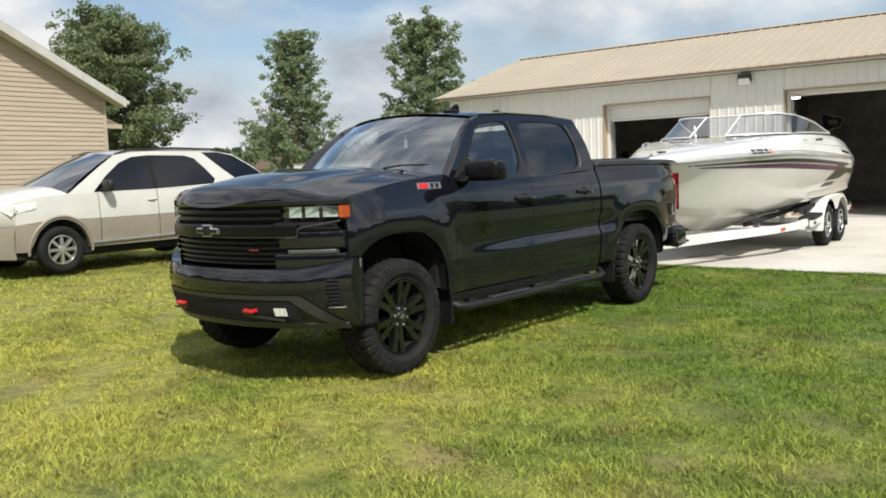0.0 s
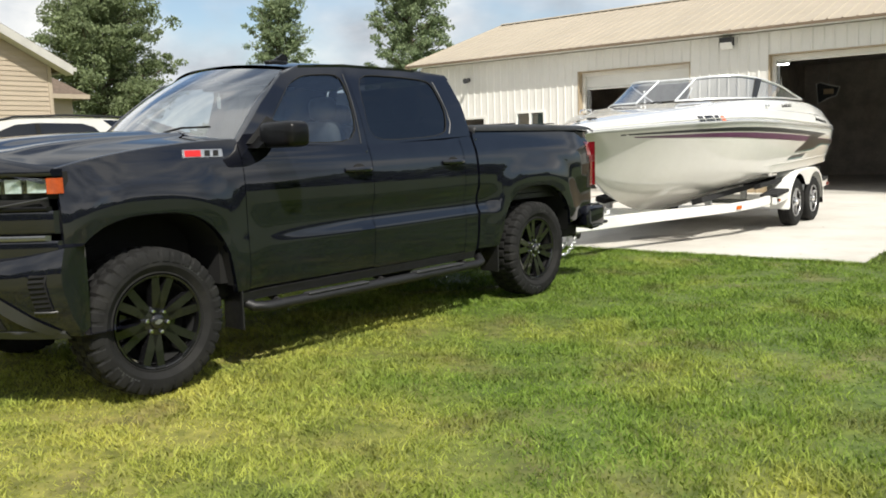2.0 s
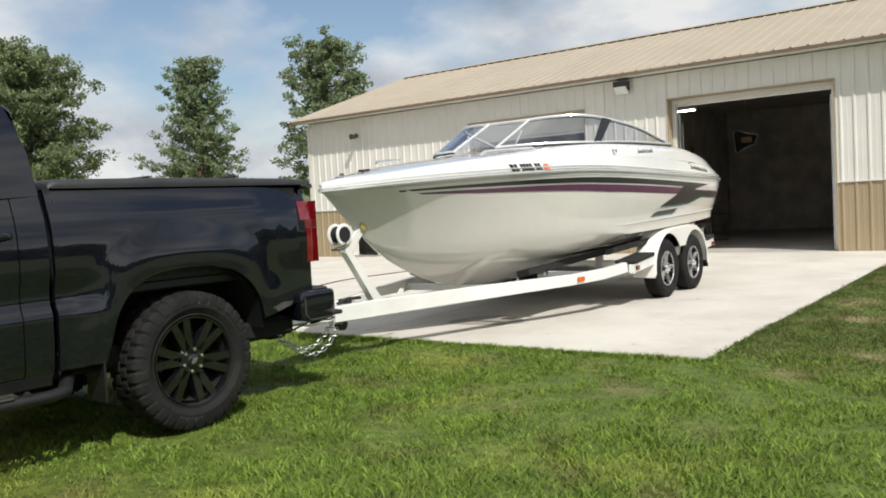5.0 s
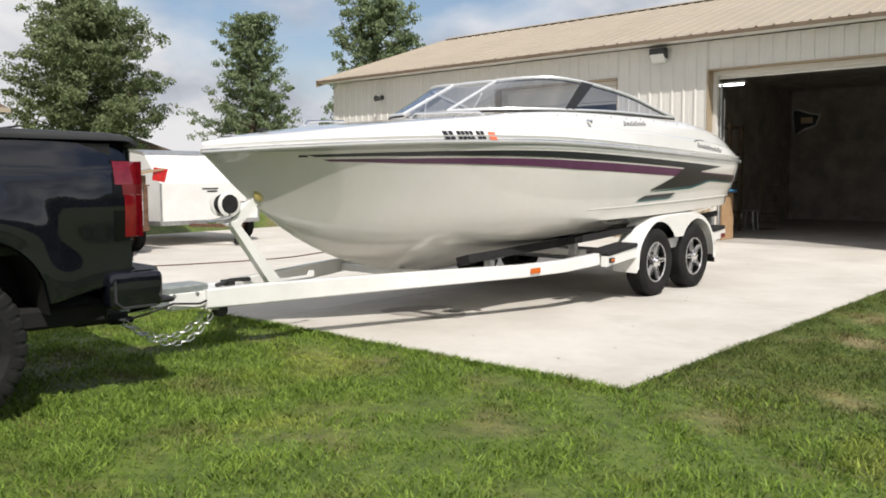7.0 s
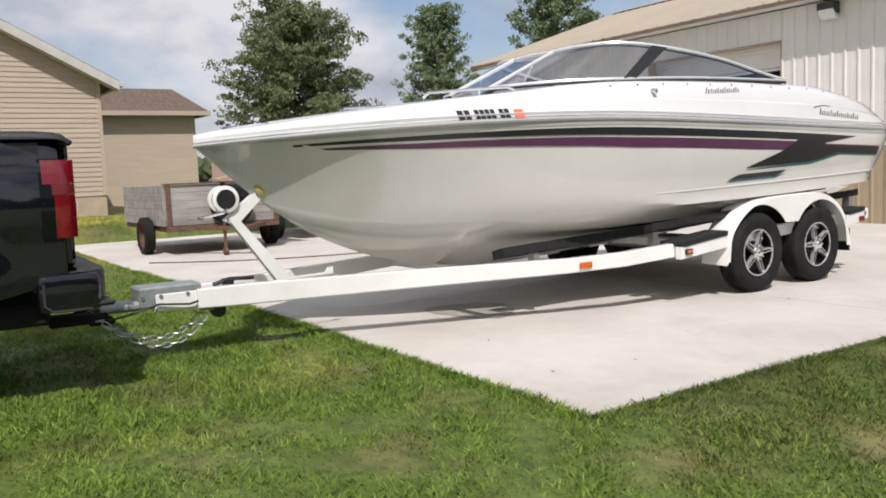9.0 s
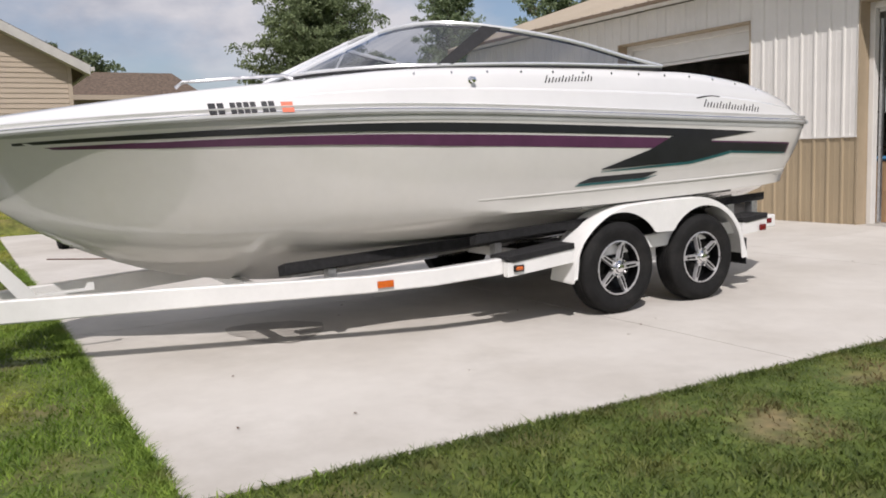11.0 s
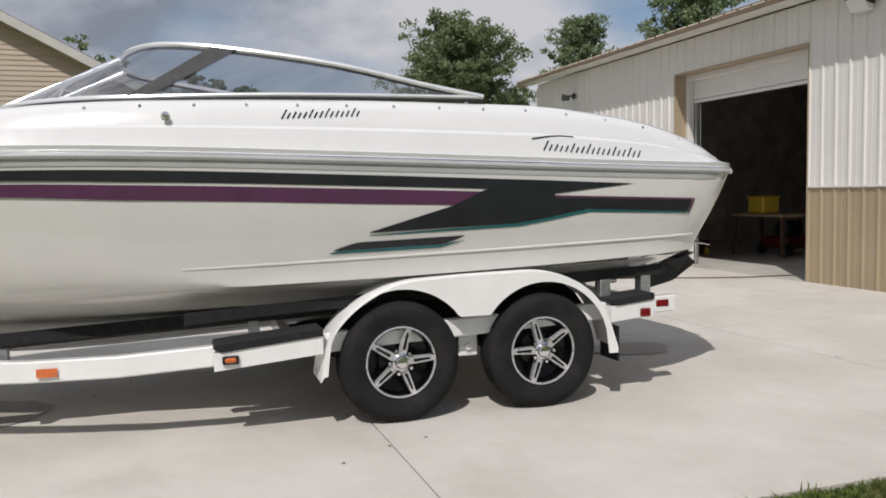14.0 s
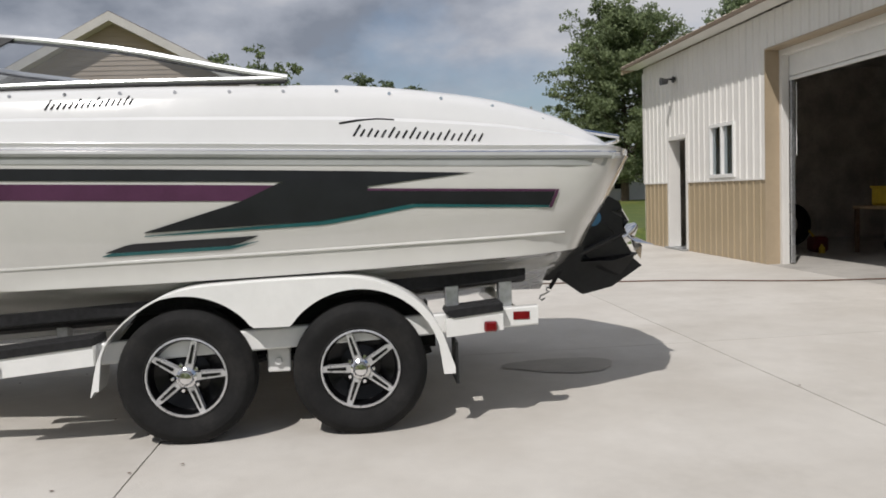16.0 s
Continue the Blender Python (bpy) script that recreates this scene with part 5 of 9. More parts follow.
        g = Geo()
        g.prism([(y0, z0 - 0.055 - tilt), (y1, z0 - 0.055 + tilt), (y1, z0 + 0.044 + tilt), (y0, z0 + 0.044 - tilt)], "x", fx - side * 0.016, fx - side * 0.07)
        part("step_skirt", g, M_WHITE, trl)
    part("amber_marker", Geo().box(fx - side * 0.012, fx + side * 0.014, 14.495, 14.555, 0.382, 0.408, 0.008), M_AMBER, trl, "amber side marker lamp")
    part("marker_surround", Geo().box(fx - side * 0.014, fx + side * 0.006, 14.482, 14.568, 0.372, 0.418, 0.006), M_BLKPL, trl)
    part("red_marker", Geo().box(fx - side * 0.012, fx + side * 0.014, 16.995, 17.065, 0.470, 0.525, 0.008), M_RED, trl, "red side marker lamp")
    part("red_reflector", Geo().box(BC + side * 1.178, BC + side * 1.186, 17.165, 17.255, 0.512, 0.556, 0.003), M_RED, trl, "red reflector")
    xa = BC + side * (interp(13.6, [(p[0], p[1]) for p in RAIL]) + 0.037)
    part("orange_reflector", Geo().add([(xa - 0.03 * side * 0, 13.555, 0.332), (xa + side * 0.028, 13.66, 0.336), (xa + side * 0.028, 13.66, 0.382), (xa, 13.555, 0.378)], [(0, 1, 2, 3)]).slab([(xa, 13.555, 0.332), (xa + side * 0.028, 13.66, 0.336), (xa + side * 0.028, 13.66, 0.382), (xa, 13.555, 0.378)], (side, 0, 0), 0.004), M_AMBER, trl, "orange reflector")
    part("spring_hanger", Geo().box(BC + side * 1.02, BC + side * 1.10, 15.86, 15.98, 0.28, 0.46, 0.006).cyl((BC + side * 1.06, 15.917, 0.34), 0.02, -0.06, 0.06, "x", 10), M_WHITE, trl)
    for c in (c1, c2):
        part("leaf_spring", Geo().tube([(BC + side * 1.06, c - 0.38, 0.36), (BC + side * 1.06, c, 0.26), (BC + side * 1.06, c + 0.38, 0.36)], 0.025, 6), M_LINER, trl)
for c in (15.466, 16.349):
    part("axle", Geo().tube([(BC - 1.1, c, 0.30), (BC + 1.1, c, 0.30)], 0.035, 10), M_STEEL, trl)
for y, w in ((12.9, 0.72), (14.9, 1.14), (17.2, 1.14)):
    z = interp(y, [(p[0], p[2]) for p in RAIL])
    part("cross_member", Geo().box(BC - w, BC + w, y - 0.035, y + 0.035, z - 0.05, z + 0.02, 0.006), M_WHITE, trl)
part("tongue", Geo().box(BC - 0.12, BC + 0.12, 10.58, 11.25, 0.265, 0.39, 0.012), M_WHITE, trl, "white steel tongue")
cp = part("coupler", Geo().box(BC - 0.115, BC + 0.115, 10.48, 10.90, 0.295, 0.435, 0.012).box(BC - 0.10, BC + 0.10, 10.22, 10.50, 0.285, 0.345, 0.02), M_GALV, trl, "galvanised brake coupler")
for yy in (10.5, 10.62, 10.8):
    part("bolt", Geo().cyl((BC + 0.115, yy, 0.37), 0.014, 0, 0.012, "x", 8), M_STEEL, cp)
post = part("winch_post", Geo().prism([(11.40, 0.37), (11.52, 0.37), (11.12, 0.86), (11.05, 0.86)], "x", BC - 0.035, BC + 0.035).prism([(11.03, 0.84), (11.12, 0.80), (11.35, 1.02), (11.30, 1.06)], "x", BC - 0.03, BC + 0.03).prism([(11.50, 0.37), (11.86, 0.38), (11.86, 0.43), (11.82, 0.43), (11.8, 0.395), (11.52, 0.39)], "x", BC - 0.01, BC + 0.01), M_WHITE, trl, "white slanted winch post")
win_d = part("winch_drum", Geo().lathe([(0.001, -0.06), (0.088, -0.06), (0.096, -0.056), (0.096, -0.048), (0.066, -0.044), (0.066, 0.044), (0.096, 0.048), (0.096, 0.056), (0.088, 0.06), (0.001, 0.06)], (BC, 11.04, 0.99), "x", 28), M_WHITE, post, "white winch with black strap")
part("strap_roll", Geo().lathe([(0.001, -0.062), (0.070, -0.062), (0.070, 0.062), (0.001, 0.062)], (BC, 11.04, 0.99), "x", 24), M_CARPET, win_d)
part("crank", Geo().tube([(BC + 0.06, 11.04, 0.93), (BC + 0.11, 11.00, 0.90), (BC + 0.11, 10.82, 0.87), (BC + 0.20, 10.82, 0.87)], 0.011, 8), M_CHROME, post)
part("bow_roller", Geo().lathe([(0.001, -0.068), (0.028, -0.068), (0.056, -0.054), (0.032, -0.018), (0.028, 0.0), (0.032, 0.018), (0.056, 0.054), (0.028, 0.068), (0.001, 0.068)], (BC, 11.31, 1.06), "x", 20), M_ROLLER, post, "yellow bow roller")
part("wiring", Geo().tube([(BC + 0.13, 10.98, 0.34), (BC + 0.15, 10.8, 0.30), (BC + 0.14, 10.6, 0.32), (BC + 0.13, 10.4, 0.27), (BC + 0.12, 10.28, 0.25), (BC + 0.1, 10.12, 0.35)], 0.008, 6), M_BLKPL, trl)
part("brake_fittings", Geo().tube([(BC + 0.05, 11.0, 0.40), (BC + 0.06, 11.12, 0.43), (BC + 0.04, 11.3, 0.42)], 0.016, 6).box(BC - 0.02, BC + 0.09, 11.08, 11.14, 0.39, 0.43, 0.004), M_BLKPL, trl)
post.location.y += 0.09
part("tie_strap", Geo().slab([(BC + 0.50, 17.60, 0.70), (BC + 0.50, 17.565, 0.69), (BC + 0.50, 17.498, 0.592), (BC + 0.50, 17.522, 0.584)], (1, 0, 0), 0.006), M_CARPET, trl, "black tie-down strap")
part("strap_hook", Geo().tube([(BC + 0.503, 17.512, 0.600), (BC + 0.503, 17.492, 0.596), (BC + 0.503, 17.494, 0.578), (BC + 0.503, 17.512, 0.574), (BC + 0.503, 17.480, 0.556), (BC + 0.503, 17.455, 0.548), (BC + 0.503, 17.448, 0.530), (BC + 0.503, 17.462, 0.520), (BC + 0.503, 17.482, 0.532)], 0.006, 6), M_STEEL, trl, "steel s-shaped hook")
part("tongue_jack", Geo().cyl((BC + 0.06, 11.02, 0.22), 0.05, -0.03, 0.03, "x", 14).tube([(BC + 0.06, 10.98, 0.30), (BC + 0.06, 11.02, 0.22)], 0.02, 8), M_BLKPL, trl)

# safety chains: interlocked oval links
link = Geo().tube([(0.0, 0.019 * math.cos(a) + (0.012 if math.cos(a) > 0 else -0.012), 0.016 * math.sin(a)) for a in np.linspace(0, 2 * math.pi, 13)[:-1]], 0.0048, 5, True)
link_me = mesh_of("chain_link", link, M_STEEL)
for off, sag, y0, y1, z0, z1 in ((0.10, 0.25, 11.0, 10.22, 0.32, 0.26), (0.02, 0.20, 10.98, 10.22, 0.30, 0.26)):
    pts, n = [], 60
    for k in range(n + 1):
        t = k / n
        pts.append(Vector((BC + off + 0.05 * t, lerp(y0, y1, t), lerp(z0, z1, t) - sag * (1 - (2 * t - 1) ** 2) * (0.75 + 0.5 * (1 - t)))))
    run, last_p, i = 0.0, pts[0], 0
    for p, q in zip(pts, pts[1:]):
        run += (q - p).length
        if run >= 0.046:
            d = (q - p).normalized()
            piece("chain_link", link_me, trl, q, (math.atan2(d.z, d.y), (math.pi / 2 if i % 2 else 0), 0))
            run, i = 0.0, i + 1


# ---- trailer wheels ----
def tyre_geo(r, w, rim, n=48, tread=0.008):
    """Tyre about the x axis at the origin, outer side towards +x."""
    h = w / 2
    g_prof = [(rim - 0.004, -h * 0.72), (rim + 0.012, -h * 0.80), (rim + (r - rim) * 0.45, -h), (r - 0.035, -h * 0.96), (r - 0.010, -h * 0.84), (r, -h * 0.70)]
    for a, b in ((-0.45, -0.37), (-0.15, -0.07), (0.07, 0.15), (0.37, 0.45)):
        g_prof += [(r, h * a), (r - tread, h * (a + 0.01)), (r - tread, h * (b - 0.01)), (r, h * b)]
    g_prof += [(r, h * 0.70), (r - 0.010, h * 0.84), (r - 0.035, h * 0.96), (rim + (r - rim) * 0.72, h * 0.995), (rim + (r - rim) * 0.70, h * 1.01), (rim + (r - rim) * 0.45, h), (rim + 0.014, h * 0.82), (rim + 0.008, h * 0.84), (rim - 0.004, h * 0.72)]
    return Geo().lathe(g_prof, (0, 0, 0), "x", n)


def spoke_star(count, r0, r1, w0, w1, x0, x1, depth, phase=0.0, split=0.0):
    """Spokes that run out from the hub, widening or tapering, in the wheel's plane."""
    g = Geo()
    for k in range(count):
        a = 2 * math.pi * k / count + phase
        d, t = (math.cos(a), math.sin(a)), (-math.sin(a), math.cos(a))
        for s in ((-1, 1) if split else (0,)):
            def at(r, w, x):
                c = s * split * (r - r0 * 0.6) / (r1 - r0)
                return (x, d[0] * r + t[0] * (w + c), d[1] * r + t[1] * (w + c))
            v = [at(r0, -w0, x0), at(r0, w0, x0), at(r1, w1, x1), at(r1, -w1, x1), at(r0, -w0 * 1.2, x0 - depth), at(r0, w0 * 1.2, x0 - depth), at(r1, w1 * 1.2, x1 - depth), at(r1, -w1 * 1.2, x1 - depth)]
            g.add(v, [(0, 1, 2, 3), (7, 6, 5, 4), (0, 4, 5, 1), (1, 5, 6, 2), (2, 6, 7, 3), (3, 7, 4, 0)])
    return g


def trailer_wheel(parent):
    root = new("wheel")
    root.parent = parent
    root["label"] = "black tyre on a polished five-spoke wheel"
    ORIGIN[root] = Vector((0, 0, 0))
    part("tyre", tyre_geo(0.347, 0.205, 0.205), M_TYRE, root)
    part("rim", Geo().lathe([(0.196, -0.07), (0.199, 0.065), (0.199, 0.080), (0.190, 0.078), (0.180, 0.04), (0.178, -0.06)], (0, 0, 0), "x", 40), M_GLOSSBLK, root, "gloss black rim")
    part("rim_lip", Geo().lathe([(0.200, 0.066), (0.206, 0.076), (0.206, 0.086), (0.197, 0.088), (0.194, 0.081), (0.200, 0.066)], (0, 0, 0), "x", 40), M_FACED, root, "bright machined lip")
    part("dish", Geo().lathe([(0.186, 0.045), (0.180, 0.01), (0.11, -0.01), (0.06, 0.01), (0.001, 0.01)], (0, 0, 0), "x", 40), M_GLOSSBLK, root, "gloss black dish")
    part("spokes", spoke_star(5, 0.040, 0.194, 0.021, 0.0150, 0.078, 0.082, 0.03, 0.31), M_FACED, root, "polished spokes")
    for k in range(5):
        part("spoke_pocket", spoke_star(1, 0.075, 0.172, 0.0085, 0.0055, 0.0825, 0.0845, 0.008, 0.31 + 2 * math.pi * k / 5), M_GLOSSBLK, root)
    part("hub_cap", Geo().lathe([(0.055, 0.05), (0.052, 0.082), (0.040, 0.090), (0.036, 0.102), (0.030, 0.108), (0.0005, 0.110)], (0, 0, 0), "x", 24), M_CHROME, root)
    for k in range(5):
        a = 2 * math.pi * (k + 0.5) / 5 + 0.31
        part("lug_nut", Geo().cyl((0, 0.068 * math.cos(a), 0.068 * math.sin(a)), 0.011, 0.05, 0.092, "x", 6, 0.002), M_CHROME, root)
    return root


tw = trailer_wheel(trl)
first = True
for c in (15.466, 16.349):
    for side in (1, -1):
        pm = pose(side * 1.155, c - 14.3, 0.303 + 0.045, -14 + 31 * (c > 16), 0, 0 if side == 1 else 180)
        if first:
            tw.matrix_basis = pm
            first = False
        else:
            copy_thing(tw, pm)

# ---- pickup truck ----
TC = -3.50
FWY, RWY, HUBZ = 5.238, 8.982, 0.275
truck = thing("pickup_truck", (TC, 7.1, -0.145), "glossy black crew-cab pickup with black wheels parked on the lawn", "pickup truck")


def t_section(y, z):
    """Half-width of the body's flank at height z, with belt, shoulder and the scooped crease low on the doors."""
    v = curve(z, [(0.30, 0.955), (0.42, 0.985), (0.56, 1.0), (0.75, 1.0), (0.94, 1.010), (1.07, 1.004), (1.17, 0.985), (1.24, 0.958), (1.30, 0.938), (1.36, 0.922)])
    crease = max(0.0, min(1.0, (y - 5.95) / 0.9)) * max(0.0, min(1.0, (8.55 - y) / 0.35))
    zc = 0.645 + 0.010 * (y - 6.0)
    if zc - 0.05 < z < zc + 0.20:
        d = (z - zc) / 0.05
        v += crease * (0.010 * (1 - abs(d)) if abs(d) < 1 else 0)
        if z > zc:
            v -= crease * 0.022 * math.sin(math.pi * min(1.0, (z - zc) / 0.20)) ** 0.7
    for c, a, b in ((FWY, 0.60, 0.72), (RWY, 0.62, 0.66)):
        d = (abs((y - c) / a) ** 2.6 + abs((z - HUBZ) / b) ** 2.6) ** (1 / 2.6)
        if d < 1.30 and z > 0.25:
            u = max(0.0, min(1.0, (1.30 - d) / 0.34))
            v += 0.026 * u * u * (3 - 2 * u)
    # pull-in towards nose and tail
    if y < 5.1:
        v -= 0.115 * ((5.1 - y) / 0.5) ** 2.2
    if y > 9.5:
        v -= 0.05 * ((y - 9.5) / 0.5) ** 2
    return v


def arch_z(y, base):
    for c, a, h in ((FWY, 0.520, 0.610), (RWY, 0.545, 0.565)):
        d = abs(y - c) / a
        if d < 1:
            base = max(base, HUBZ + h * (1 - d**2.7) ** (1 / 2.7))
    return base


def flank(y0, y1, ztop, zbot, step=0.028, nz=28):
    """Both sides' sheet from y0 to y1, its lower edge following the wheel arch; returns (near, far)."""
    n = max(2, int((y1 - y0) / step))
    cols = []
    for i in range(n + 1):
        y = lerp(y0, y1, i / n)
        a, b = arch_z(y, zbot(y)), ztop(y)
        a = min(a, b - 0.02)
        col = [(TC + t_section(y, a) - 0.05, y, a + 0.004), (TC + t_section(y, a) - 0.008, y, a)]
        col += [(TC + t_section(y, lerp(a, b, k / nz)), y, lerp(a, b, k / nz) + (0.006 if k == 0 else 0)) for k in range(nz + 1)]
        col.append((TC + t_section(y, b) - 0.012, y, b + 0.006))
        col.append((TC + t_section(y, b) - 0.035, y, b + 0.007))
        cols.append(col)
    g = Geo().grid(cols)
    for c in (cols[0], cols[-1]):
        g.grid([c, [(p[0] - 0.03, p[1], p[2]) for p in c]])
    return g, g.flipped(TC)


def both(name, gg, material, label="", smooth=35):
    return [part(name, q, material, truck, label, smooth) for q in gg]


def fender_top(y):
    return curve(y, [(4.66, 1.130), (4.9, 1.190), (5.2, 1.240), (5.6, 1.280), (5.86, 1.290)])


def belt(y):
    return interp(y, [(5.87, 1.275), (6.15, 1.245), (6.9, 1.240), (7.8, 1.262), (8.13, 1.29)])


DOOR_SEAM, REAR_SEAM, CAB_END, BED_Y0 = 6.96, 7.985, 8.138, 8.168
BED_TOP = 1.322
both("front_fender", flank(4.75, 5.862, fender_top, lambda y: 0.66 if y < 4.82 else 0.36), M_PAINT)
doors = both("front_door", flank(5.868, DOOR_SEAM - 0.003, belt, lambda y: 0.365), M_PAINT)
rdoors = both("rear_door", flank(DOOR_SEAM + 0.003, REAR_SEAM - 0.003, belt, lambda y: 0.355), M_PAINT)
both("cab_corner", flank(REAR_SEAM + 0.003, CAB_END, belt, lambda y: 0.345), M_PAINT)
both("bed_side", flank(BED_Y0, 9.995, lambda y: BED_TOP, lambda y: 0.36 if y < 9.2 else interp(y, [(9.2, 0.40), (10.03, 0.56)])), M_PAINT)
both("rocker", flank(5.80, 8.13, lambda y: 0.350, lambda y: 0.29, 0.1, 5), M_BLKPL)
# inner body so that no light passes through
part("underbody", Geo().box(TC - 0.85, TC + 0.85, 4.75, 9.9, 0.30, 0.42, 0.02), M_LINER, truck)
part("engine_bay", Geo().box(TC - 0.55, TC + 0.55, 4.62, 5.7, 0.42, 1.08, 0.02), M_LINER, truck)
part("bed_floor", Geo().box(TC - 0.92, TC + 0.92, 8.18, 9.9, 0.72, 0.78, 0.01).box(TC - 0.925, TC - 0.88, 8.18, 9.9, 0.78, 1.31).box(TC + 0.88, TC + 0.925, 8.18, 9.9, 0.78, 1.31).box(TC - 0.88, TC + 0.88, 8.18, 8.22, 0.78, 1.31), M_BLKPL, truck)
part("cab_floor", Geo().box(TC - 0.93, TC + 0.93, 5.72, 8.12, 0.42, 0.60, 0.02).box(TC - 0.93, TC + 0.93, 5.70, 5.76, 0.42, 1.22), M_LINER, truck)
for c, a in ((FWY, 0.520), (RWY, 0.545)):
    for side in (1, -1):
        g = Geo()
        arc = []
        for k in range(25):
            y = c - a * 0.995 + 2 * a * 0.995 * k / 24
            arc.append((y, arch_z(y, 0.36) + 0.006))
        g.grid([[(TC + side * (t_section(y, z) - 0.02), y, z) for y, z in arc], [(TC + side * 0.60, y, z) for y, z in arc]])
        g.add([(TC + side * 0.60, y, z) for y, z in arc] + [(TC + side * 0.60, c + a, 0.3), (TC + side * 0.60, c - a, 0.3)], [tuple(range(len(arc) + 2))])
        part("arch_liner", g, M_LINER, truck)
for y in (FWY, RWY):
    pumpkin = pillow(Geo().tube([(TC - 0.8, y, HUBZ), (TC + 0.8, y, HUBZ)], 0.06, 10), (TC, y, HUBZ), (0.2, 0.16, 0.15), 0.8)
    part("axle", pumpkin, M_LINER, truck)

# hood with a raised middle and two ridges


def hood_z(y, v):
    edge = fender_top(max(4.70, y)) + 0.004
    mid = curve(y, [(4.31, 1.160), (4.36, 1.212), (4.46, 1.262), (4.7, 1.302), (5.1, 1.335), (5.62, 1.350)])
    t = abs(v) / 0.92
    base = lerp(mid, min(edge, mid), t**2.4)
    ridge = 0.020 * math.exp(-(((abs(v) - 0.60) / 0.055) ** 2)) * max(0.0, min(1, (y - 4.42) / 0.4))
    dome = 0.024 * (1 / (1 + math.exp((abs(v) - 0.40) * 30))) * max(0.0, min(1, (y - 4.52) / 0.30))
    return base + ridge + dome


def nose_y(v):
    return 4.330 + 0.40 * (abs(v) / 0.98) ** 2.4


def cowl_y(v):
    return 5.58 + 0.25 * (abs(v) / 0.925) ** 2


g = Geo()
rows = []
for i in range(31):
    t = i / 30
    row = []
    for j in range(57):
        v = lerp(-0.945, 0.945, j / 56)
        y = lerp(nose_y(v) - 0.012, cowl_y(v), t)
        z = hood_z(y, v) - (0.055 if i == 0 else 0.014 if i == 1 else 0)
        row.append((TC + v, y, z))
    rows.append(row)
g.grid(rows)
part("hood", g, M_PAINT, truck, "black hood with raised centre", 40)
g = Geo().grid([[(TC + v, cowl_y(v) + d, hood_z(5.6, v) - 0.03 + 0.06 * d) for v in np.linspace(-0.90, 0.90, 21)] for d in (-0.02, 0.16)])
part("cowl", g, M_LINER, truck)
for off in (-0.35, 0.32):
    part("wiper", Geo().tube([(TC + off, 5.73, 1.350), (TC + off + 0.25, 5.73, 1.375), (TC + off + 0.50, 5.77, 1.372)], 0.007, 6), M_LINER, truck)

# cab: windshield, roof, pillars, glass


def ws_pt(t, v):
    """Windshield: t from base to header, v across, -1 to 1."""
    base = Vector((TC + v * 0.85, 5.62 + 0.31 * v * v, 1.325 - 0.045 * v * v))
    head = Vector((TC + v * 0.68, 6.36 + 0.14 * v * v, 1.820 - 0.040 * v * v))
    p = base.lerp(head, t)
    p.z += 0.040 * math.sin(math.pi * t)
    p.y -= 0.012 * math.sin(math.pi * t)
    return p


part("windshield", Geo().grid([[ws_pt(t, v) for v in np.linspace(-0.985, 0.985, 19)] for t in np.linspace(0, 0.99, 11)]), M_SCREEN, truck, "tinted windshield glass", 60)


def roof_pt(y, v):
    hw = curve(y, [(6.34, 0.70), (6.8, 0.725), (7.4, 0.725), (8.13, 0.70)])
    zc = curve(y, [(6.34, 1.822), (6.7, 1.852), (7.2, 1.858), (7.7, 1.850), (8.0, 1.832), (8.10, 1.814), (8.135, 1.787)])
    return Vector((TC + v * hw, y + 0.14 * v * v * max(0, (6.8 - y) / 0.46), zc - 0.045 * abs(v) ** 2.6))


part("roof", Geo().grid([[roof_pt(y, v) for v in np.linspace(-1, 1, 29)] for y in [lerp(6.34, 8.0, k / 17) for k in range(18)] + [8.04, 8.08, 8.11, 8.135]]), M_PAINT, truck, "", 50)
part("roof_lining", Geo().grid([[roof_pt(y, v) + Vector((0, 0, -0.03)) for v in np.linspace(-0.97, 0.97, 9)] for y in np.linspace(6.45, 8.06, 6)]), M_SEAT, truck)
SB0, SB1 = 1.245, 1.762


def side_pt(y, z):
    """The leaning side of the cab above the belt."""
    t = (z - SB0) / (SB1 - SB0)
    return Vector((TC + lerp(0.955, 0.722, t) + 0.028 * math.sin(math.pi * max(0, min(1, t))), y, z + 0.040 * max(0.0, t)))


def ring(outer, inner, thick=0.035):
    """A frame between two outlines with the same number of corners, with depth."""
    g = Geo()
    o = [side_pt(*p) for p in outer]
    i = [side_pt(*p) for p in inner]
    m = [(a + b) / 2 for a, b in zip(o, i)]
    i1 = [p - Vector((0.010, 0, 0)) for p in i]
    o2, i2 = [p - Vector((thick, 0, 0)) for p in o], [p - Vector((thick, 0, 0)) for p in i]
    for r in ((o, m), (m, i), (i, i1), (i1, i2), (o, o2), (o2, i2)):
        g.grid([r[0] + r[0][:1], r[1] + r[1][:1]])
    return g


def dense(poly, n=6, soft=0.0):
    """More points along an outline, its corners rounded off."""
    k = len(poly)
    out = []
    for i in range(k):
        (y0, z0), (y1, z1) = poly[i], poly[(i + 1) % k]
        out += [(lerp(y0, y1, j / n), lerp(z0, z1, j / n)) for j in range(n)]
    for _ in range(3 if soft else 0):
        m = len(out)
        out = [(lerp(out[j][0], (out[j - 1][0] + out[(j + 1) % m][0]) / 2, soft), lerp(out[j][1], (out[j - 1][1] + out[(j + 1) % m][1]) / 2, soft)) for j in range(m)]
    return out


